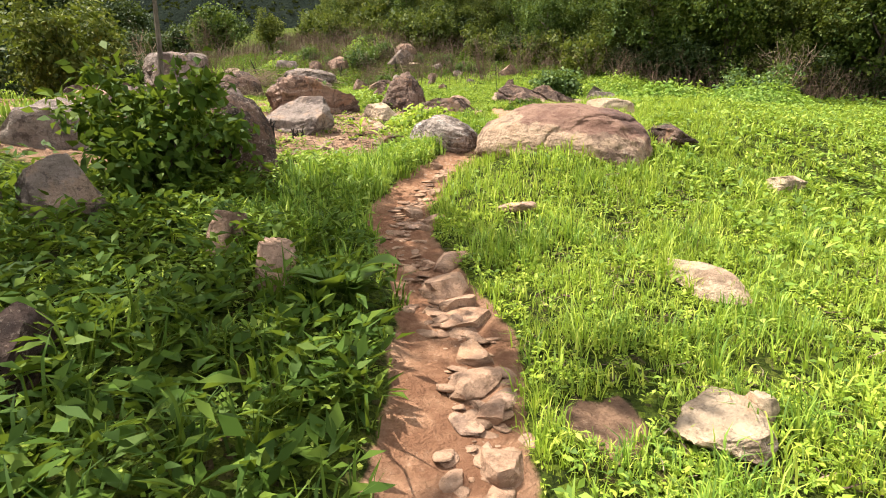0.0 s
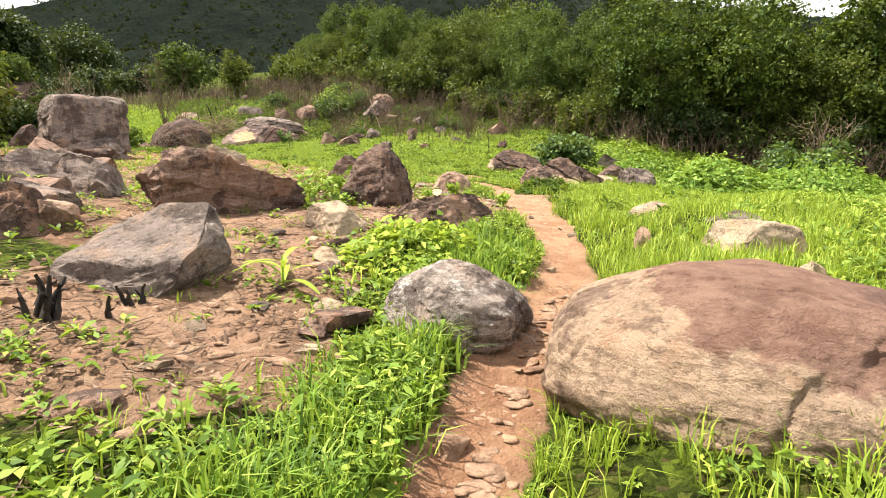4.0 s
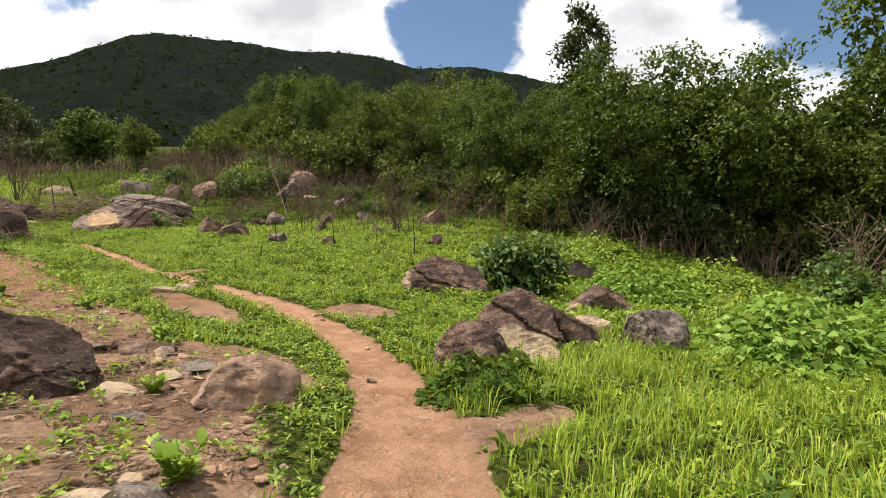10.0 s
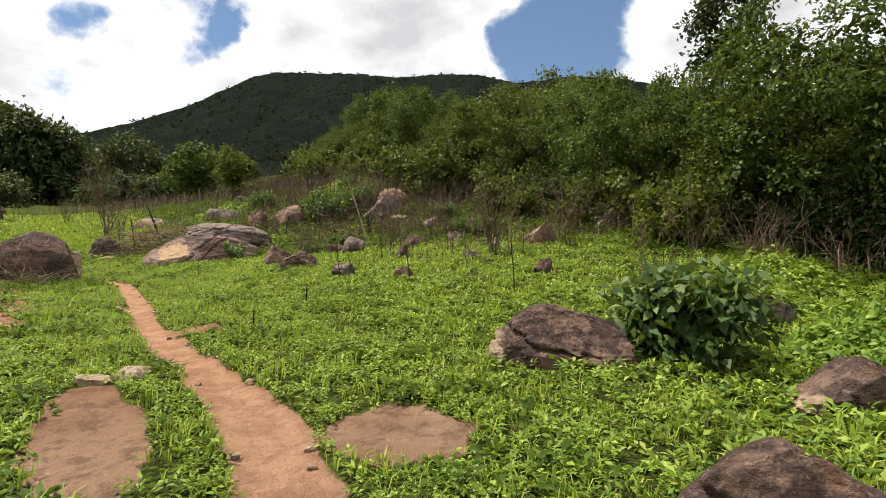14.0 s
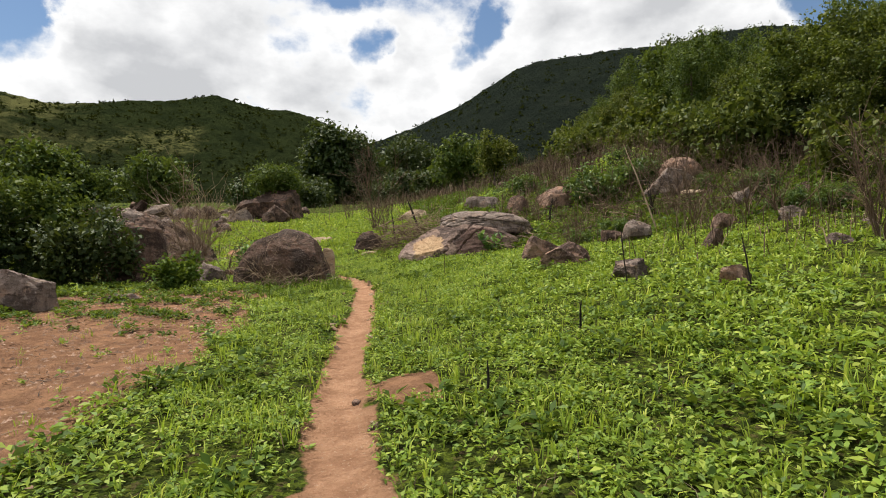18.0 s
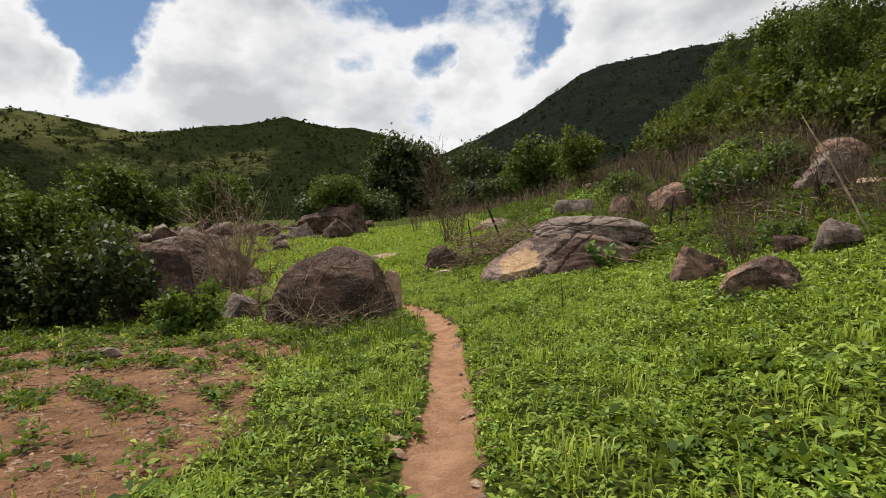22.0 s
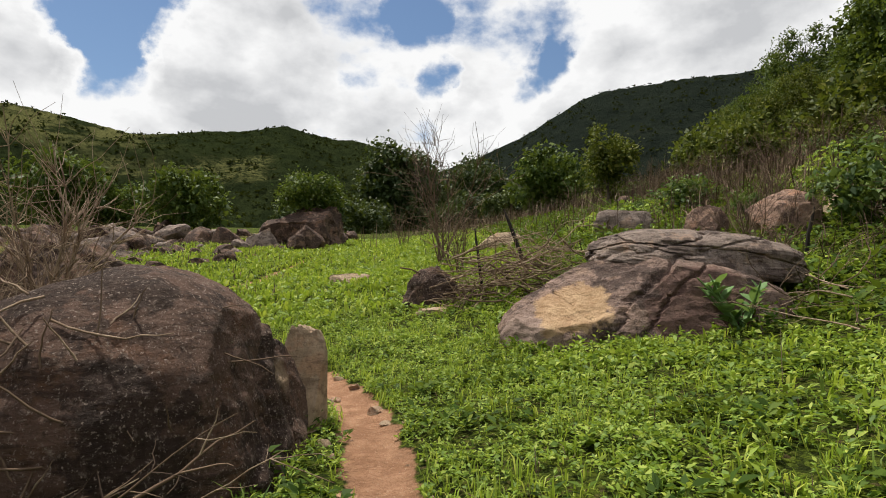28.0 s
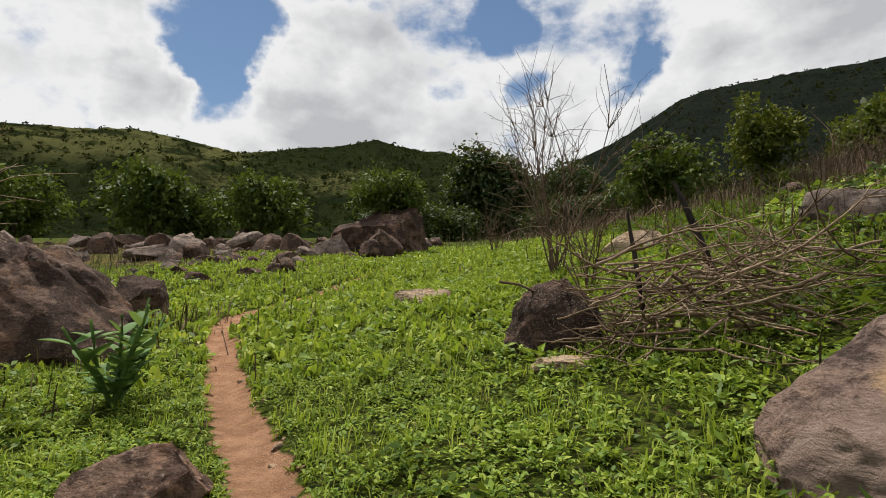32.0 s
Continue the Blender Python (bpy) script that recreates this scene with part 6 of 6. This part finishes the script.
def herbs(name, label, n, box, keep, size, per, seed, mat, hmax=0.1, width=0.55):
    """Broad-leaved weeds: short stems with leaves set round them, the upper ones spreading."""
    x, y, r = scatter(n, *box, keep, seed)
    k = np.repeat(np.arange(len(x)), per)
    m = len(k)
    tall = (r.uniform(0.45, 1.0, len(x)) * (0.7 + 0.9 * waves(x, y, 14, 1.1)).clip(0.3, 1.6))[k] * hmax
    s = r.uniform(0.7, 1.3, len(x))[k] * size
    a = r.uniform(0, 6.283, m)
    z = r.uniform(0.15, 1.0, m)
    d = r.uniform(0.05, 0.45, m) * s
    px, py = x[k] + np.cos(a) * d, y[k] + np.sin(a) * d
    b = np.stack([px, py, height(px, py) + z * tall], 1)
    along = np.stack([np.cos(a), np.sin(a), r.normal(0.25, 0.45, m)], 1)
    nor = np.stack([r.normal(0, 0.5, m), r.normal(0, 0.5, m), np.ones(m)], 1)
    v, f = leaf_mesh(name, b, along, nor, s * r.uniform(0.7, 1.25, m), s * width * r.uniform(0.7, 1.1, m), 0.18)
    thing(name, mesh_np(name, v, f), mat, label, "weeds", kind="stuff")


NEAR = (-13, 7, -17, 24)


def near_keep(x, y, reach, fade):
    return green(x, y) * ease(reach + fade, reach, off_path(x, y))


def patchy(x, y, seed, scale, lo, hi):
    return ease(lo, hi, waves(x, y, seed, scale))


grass("meadow_grass", "short bright green meadow grass", 60000, NEAR, lambda x, y: near_keep(x, y, 2.6, 2.5) * (1 - 0.8 * lush(x, y)) * (0.15 + 0.85 * patchy(x, y, 31, 1.6, -0.2, 0.3)), 0.09, 0.25, 4, 201, GRASS, 0.011)
def first(y):
    """1 by the first metres of the path, 0 farther on."""
    return ease(-10.6, -11.9, y)


grass("tall_grass", "tall bright green grass beside the path", 42000, (-11, 4, -14, -2), lambda x, y: near_keep(x, y, 4.5, 3) * bright(x, y) * (1 - 0.85 * first(y)) * (0.25 + 0.75 * patchy(x, y, 37, 1.3, -0.2, 0.25)), 0.12, 0.32, 6, 202, GRASS, 0.008)
grass("short_grass", "short trodden grass with straw and bare soil showing", 52000, (-12, 0, -17, -10.5), lambda x, y: near_keep(x, y, 4.5, 3) * ease(0.0, 0.3, x - path_x(y)) * first(y) * (0.12 + 0.88 * patchy(x, y, 38, 0.8, -0.3, 0.25)), 0.04, 0.15, 5, 232, GRASS, 0.006)
grass("tall_grass", "bright clumps of taller grass beside the first steps", 9000, (-11, 0, -17, -10.5), lambda x, y: near_keep(x, y, 4.5, 3) * ease(0.1, 0.5, x - path_x(y)) * first(y) * patchy(x, y, 39, 1.1, 0.08, 0.3), 0.12, 0.3, 7, 233, LUSH, 0.008)
herbs("meadow_herbs", "small trailing herbs among the short grass", 26000, (-12, 0, -17, -10.5), lambda x, y: near_keep(x, y, 3.5, 2) * ease(0.0, 0.3, x - path_x(y)) * first(y) * (0.1 + 0.9 * patchy(x, y, 48, 0.7, -0.1, 0.3)), 0.034, 8, 234, GRASS, 0.09, 0.6)
litter("dry_litter", "straw and dry stems among the short grass", 20000, (-12, 0, -17, -10.5), lambda x, y: near_keep(x, y, 3.5, 2) * ease(0.0, 0.3, x - path_x(y)) * first(y) * patchy(x, y, 49, 0.9, -0.1, 0.35), 0.04, 0.17, 235, DRY, 0.006)
grass("tall_grass", "long arching bright grass left of the path", 15000, (-11, -5, -13.5, -6.6), lambda x, y: green(x, y) * ease(0.1, -0.2, x - path_x(y)) * ease(1.9, 1.1, off_path(x, y)) * ease(-12.4, -11.0, y) * (0.2 + 0.8 * patchy(x, y, 45, 0.7, -0.2, 0.25)), 0.14, 0.4, 7, 222, LUSH, 0.010, 1.3)
herbs("meadow_herbs", "leafy herbs in the grass left of the path", 14000, (-11, -5, -13.5, -6.6), lambda x, y: green(x, y) * ease(0.1, -0.2, x - path_x(y)) * ease(2.2, 1.2, off_path(x, y)) * ease(-12.4, -11.0, y) * (0.1 + 0.9 * patchy(x, y, 46, 0.8, -0.1, 0.3)), 0.07, 9, 223, WEED, 0.26, 0.45)
# Shade on this grass is painted by its dark leaf colour.
grass("tall_grass", "long arching grass beside the path, shade in its dark green", 14000, (-14, 1, -17, 15), lambda x, y: green(x, y) * lush(x, y) * ease(3.5, 2.2, off_path(x, y)) * (0.3 + 0.7 * patchy(x, y, 41, 0.9, -0.3, 0.2)), 0.2, 0.5, 8, 203, DARKWEED, 0.011, 1.3)
herbs("meadow_herbs", "low leafy green herbs beside the path", 100000, (-12, 4.5, -16, 24), lambda x, y: near_keep(x, y, 1.6, 1.6) * (1 - 0.85 * bright(x, y)) * (1 - 0.6 * lush(x, y)) * (0.45 + 0.55 * patchy(x, y, 43, 1.2, -0.3, 0.2)), 0.046, 9, 204, WEED, 0.15, 0.5)
herbs("meadow_herbs", "low leafy green herbs in the meadow", 62000, NEAR, lambda x, y: near_keep(x, y, 3.6, 2.5) * ease(0.9, 2.0, off_path(x, y)) * (1 - 0.8 * bright(x, y)) * (1 - 0.6 * lush(x, y)) * (0.4 + 0.6 * patchy(x, y, 43, 1.2, -0.3, 0.2)), 0.07, 8, 214, WEED, 0.16, 0.5)
# Tree shade over these weeds is put into the leaf colour.
herbs("shade_herbs", "leafy weeds left of the lower path, tree shade in their colour", 6500, (-16, -7, -17, -7), lambda x, y: green(x, y) * ease(-15.6, -12.2, x + 1.5 * waves(x, y, 24, 2.5)) * ease(-16.9, -15.4, y + 0.6 * waves(x, y, 25, 2)) * ease(-8.6, -9.9, y + 0.5 * waves(x, y, 26, 1.5)) * np.maximum(lush(x, y), ease(-9.6, -10.2, x)) * ease(0.1, -0.25, x - path_x(y)) * ease(0.1, 0.5, off_path(x, y)), 0.12, 8, 205, DARKWEED, 0.34, 0.42)
herbs("meadow_herbs", "darker leafy herbs in patches of the meadow", 9000, (-3, 7, -8, 20), lambda x, y: near_keep(x, y, 4, 2.5) * patchy(x, y, 47, 2.4, 0.05, 0.35), 0.10, 9, 215, DARKWEED, 0.2, 0.5)
# farther meadow
grass("meadow_grass", "bright green meadow grass farther off", 40000, (-8, 20, -16, 34), lambda x, y: green(x, y) * ease(2.4, 5, off_path(x, y)) * ease(17.5, 12, x) * (1 - 0.93 * brushy(x, y)) * ease(-15.8, -12, y + 1.5 * waves(x, y, 28, 4)) * (0.2 + 0.8 * patchy(x, y, 51, 2.0, -0.25, 0.25)), 0.09, 0.26, 4, 206, GRASS, 0.017, 1.6)
herbs("meadow_herbs", "low leafy green herbs farther off", 56000, (-8, 18, -14, 34), lambda x, y: green(x, y) * ease(2.4, 5, off_path(x, y)) * ease(17.5, 13, x) * (1 - 0.8 * brushy(x, y)) * (0.3 + 0.7 * patchy(x, y, 52, 1.8, -0.3, 0.2)), 0.10, 7, 207, WEED, 0.2, 0.5)
herbs("meadow_herbs", "darker weeds at the foot of the thicket", 20000, (2, 19, -12, 44), lambda x, y: green(x, y) * np.maximum(brushy(x, y), ease(11, 14, x)) * (0.3 + 0.7 * patchy(x, y, 54, 2.4, -0.2, 0.2)), 0.16, 8, 216, DARKWEED, 0.45, 0.5)
grass("meadow_grass", "green grass at the head of the meadow", 17000, (-14, 12, 22, 50), lambda x, y: green(x, y) * ease(20, 26, y) * ease(14, 7, np.abs(x + 1.5 + 0.05 * y)) * (1 - 0.93 * brushy(x, y)), 0.12, 0.3, 4, 208, GRASS, 0.026, 2.6)
herbs("meadow_herbs", "leafy weeds at the head of the meadow", 9000, (-14, 12, 22, 50), lambda x, y: green(x, y) * ease(20, 24, y) * ease(14, 7, np.abs(x + 1.5 + 0.05 * y)) * (1 - 0.8 * brushy(x, y)) * (0.2 + 0.8 * patchy(x, y, 55, 2.5, -0.3, 0.2)), 0.15, 6, 217, WEED, 0.25, 0.5)
grass("meadow_grass", "rough grass left of the path", 9000, (-22, -6, -17, 34), lambda x, y: green(x, y) * ease(5, 8, off_path(x, y)) * ease(-21.5, -14, x + 3 * waves(x, y, 27, 6)), 0.14, 0.35, 5, 209, WEED, 0.018, 2.0)
# sparse growth on the open soil
herbs("soil_weeds", "sparse wilted weeds on open soil", 9000, (-10, -1.5, -10, 13.5), lambda x, y: bare(x, y) * (1 - 0.8 * ease(2.5, 4.5, y)) * ease(0.3, 0.8, path_near(x, y)) * (0.1 + 0.9 * patchy(x, y, 61, 1.4, -0.05, 0.3)), 0.06, 7, 210, WEED, 0.12)
grass("soil_grass", "thin tufts of grass on open soil", 5000, (-10, -1.5, -10, 13.5), lambda x, y: bare(x, y) * ease(0.25, 0.6, path_near(x, y)) * patchy(x, y, 63, 1.0, 0.05, 0.4), 0.05, 0.16, 5, 213, GRASS, 0.007)
litter("dry_litter", "dry brown litter on open soil", 46000, (-10, -1.5, -10, 13.5), lambda x, y: bare(x, y) * ease(0.2, 0.6, path_near(x, y)) * (1 - 0.6 * ease(0.5, 3, y)) * patchy(x, y, 62, 1.2, -0.2, 0.3), 0.03, 0.12, 211, DRY, 0.008)
herbs("soil_weeds", "dark wilted weeds in rows on the open field", 22000, (-13, -2.2, 7, 22.5), lambda x, y: bare(x, y) * ease(0.3, 0.8, path_near(x, y)) * ease(8.0, 10.0, y + 0.4 * x + 1.5) * ease(-0.12, 0.5, waves(x, y, 66, 0.9) + 0.3 * ease(12, 14, y) + 0.22 * np.sin(y * 4.2 + 0.6 * x)), 0.08, 7, 218, DARKWEED, 0.16)
litter("dry_litter", "dark brown wilted litter on the open field", 36000, (-13, -2.0, 6, 22.5), lambda x, y: bare(x, y) * ease(0.25, 0.6, path_near(x, y)) * ease(7.5, 10.5, y + 0.4 * x + 1.5) * patchy(x, y, 67, 1.0, -0.1, 0.35), 0.05, 0.18, 219, DRY, 0.009)
litter("dry_litter", "dry twigs and straw strewn over the stony soil", 30000, (-11, -2, -9.6, -0.5), lambda x, y: bare(x, y) * ease(0.25, 0.6, path_near(x, y)) * patchy(x, y, 68, 0.7, -0.1, 0.35), 0.05, 0.22, 236, DRY, 0.007)
grass("dry_litter", "dry stalks in the meadow", 2500, (-9, 9, -15, 24), lambda x, y: green(x, y) * ease(6, 3, off_path(x, y)), 0.1, 0.26, 2, 212, DRY, 0.004, 1.5)


def pebbles(name, label, n, box, keep, size, seed, mat):
    """Grit and crumbs of earth: small faceted bits, too many to count."""
    x, y, r = scatter(n, *box, keep, seed)
    m = len(x)
    ov = np.array([(1, 0, 0), (-.5, .87, 0), (-.5, -.87, 0), (.1, .1, .75)])
    of = np.array([(0, 1, 3), (1, 2, 3), (2, 0, 3)])
    s = size * r.uniform(0.3, 1.0, m) ** 2 + 0.004
    a = r.uniform(0, 6.283, m)
    ca, sa = np.cos(a)[:, None], np.sin(a)[:, None]
    jit = ov[None] * r.uniform(0.6, 1.3, (m, 4, 1))
    v = np.stack([jit[:, :, 0] * ca - jit[:, :, 1] * sa, jit[:, :, 0] * sa + jit[:, :, 1] * ca, jit[:, :, 2] * r.uniform(0.3, 1, (m, 1))], -1) * s[:, None, None]
    v = v + np.stack([x, y, height(x, y) - 0.003], 1)[:, None]
    f = np.arange(m)[:, None, None] * 4 + of[None]
    thing(name, mesh_np(name, v.reshape(-1, 3), f.reshape(-1, 3)), mat, label, "gravel", kind="stuff")


pebbles("path_gravel", "reddish grit and small stones on the path", 13000, (-13, 1, -17, 26), lambda x, y: ease(0.1, -0.05, path_near(x, y)) * ease(-0.5, 0.4, waves(x, y, 71, 0.7) + 0.3), 0.015, 301, ROCK_PINK)
pebbles("soil_clods", "clods of dark earth on open soil", 26000, (-13, -1.3, -10.5, 20), lambda x, y: bare(x, y) * ease(0.1, 0.3, path_near(x, y)) * ease(-0.3, 0.4, waves(x, y, 73, 0.8)), 0.06, 303, CLOD)
pebbles("soil_gravel", "crumbs of earth and small stones on open soil", 42000, (-11, -1.3, -10.5, 13.5), lambda x, y: bare(x, y) * ease(-0.5, 0.4, waves(x, y, 72, 1.1)), 0.035, 302, ROCK_PINK)


# creeping broad-leaved mounds on the right
def creeper(label, x, y, rx, ry, h, n, seed, mat=WEED, leaf=0.14):
    r = np.random.default_rng(seed)
    a, q = r.uniform(0, 6.283, n), np.sqrt(r.random(n))
    px, py = x + np.cos(a) * q * rx, y + np.sin(a) * q * ry
    top = h * (1 - q * q) * (0.72 + 0.75 * waves(px, py, seed, 0.45)).clip(0.2, 1.4)
    b = np.stack([px, py, height(px, py) + top * r.uniform(0.55, 1.05, n) + 0.03], 1)
    al = np.stack([np.cos(a) + r.normal(0, .8, n), np.sin(a) + r.normal(0, .8, n), r.normal(-0.2, 0.45, n)], 1)
    no = np.stack([r.normal(0, 0.6, n) + 0.5 * np.cos(a), r.normal(0, 0.6, n) + 0.5 * np.sin(a), np.ones(n)], 1)
    L = r.uniform(0.7, 1.25, n) * leaf
    v, f = leaf_mesh("creeper", b, al, no, L, L * r.uniform(0.45, 0.8, n), 0.2)
    root = tagged(new("creeper"), label, "creeper")
    for k in range(5):
        g = r.uniform(0, 6.283)
        pts = wander((x, y, float(height(x, y)) + 0.02), (math.cos(g), math.sin(g), 0.4 * h), min(rx, ry) * 0.9, 5, 0.2, r)
        vv, ff = tube(pts, np.linspace(0.012, 0.004, 6), 4)
        part_np("stem", mesh_np("stem", vv, ff), mat, root)
    part_np("foliage", mesh_np("foliage", v, f), mat, root)


creeper("mound of bright broad-leaved creeper in the meadow", 4.5, -5.2, 2.0, 1.1, 0.85, 3600, 1, CREEP, 0.14)
creeper("mound of creeper spreading before the thicket", 7.6, -6.4, 2.6, 1.6, 0.95, 3400, 2, CREEP, 0.14)
creeper("mound of dark creeper behind the meadow", 8.2, -1.2, 2.0, 1.3, 0.9, 2200, 3, CREEP)
creeper("mound of creeper by a grey stone", 9.5, 1.6, 1.6, 1.0, 0.7, 1400, 4, WEED)
creeper("mound of creeper under the thicket", 12.4, 2.6, 2.0, 1.2, 0.8, 1600, 5, WEED)
creeper("low green bush at the meadow's edge", 12.4, -1.2, 2.2, 1.2, 0.8, 1700, 6, WEED)
creeper("leafy mound between the boulder and the path", -6.3, -7.55, 0.7, 0.55, 0.42, 900, 7, GRASS, 0.09)
creeper("leafy mound between boulders", -5.6, -4.6, 0.75, 0.6, 0.5, 700, 8, WEED, 0.1)
creeper("dark leafy mound at the foot of the dark pair", -0.4, -4.0, 0.75, 0.4, 0.3, 800, 9, DARKWEED, 0.09)
creeper("dark green weeds below the dry brush", 6.5, 29.5, 2.6, 2.2, 0.7, 1500, 10, WEED, 0.2)
creeper("dark green weeds below the thicket", 12.5, 27.5, 2.4, 2.4, 0.9, 1500, 11, WEED, 0.2)
creeper("leafy weeds beside the slab", 5.4, 20.5, 1.8, 1.2, 0.45, 1100, 12, WEED, 0.13)
creeper("leafy weeds at the foot of the buff-faced boulder", 1.9, 17.35, 1.3, 0.4, 0.16, 700, 13, WEED, 0.08)
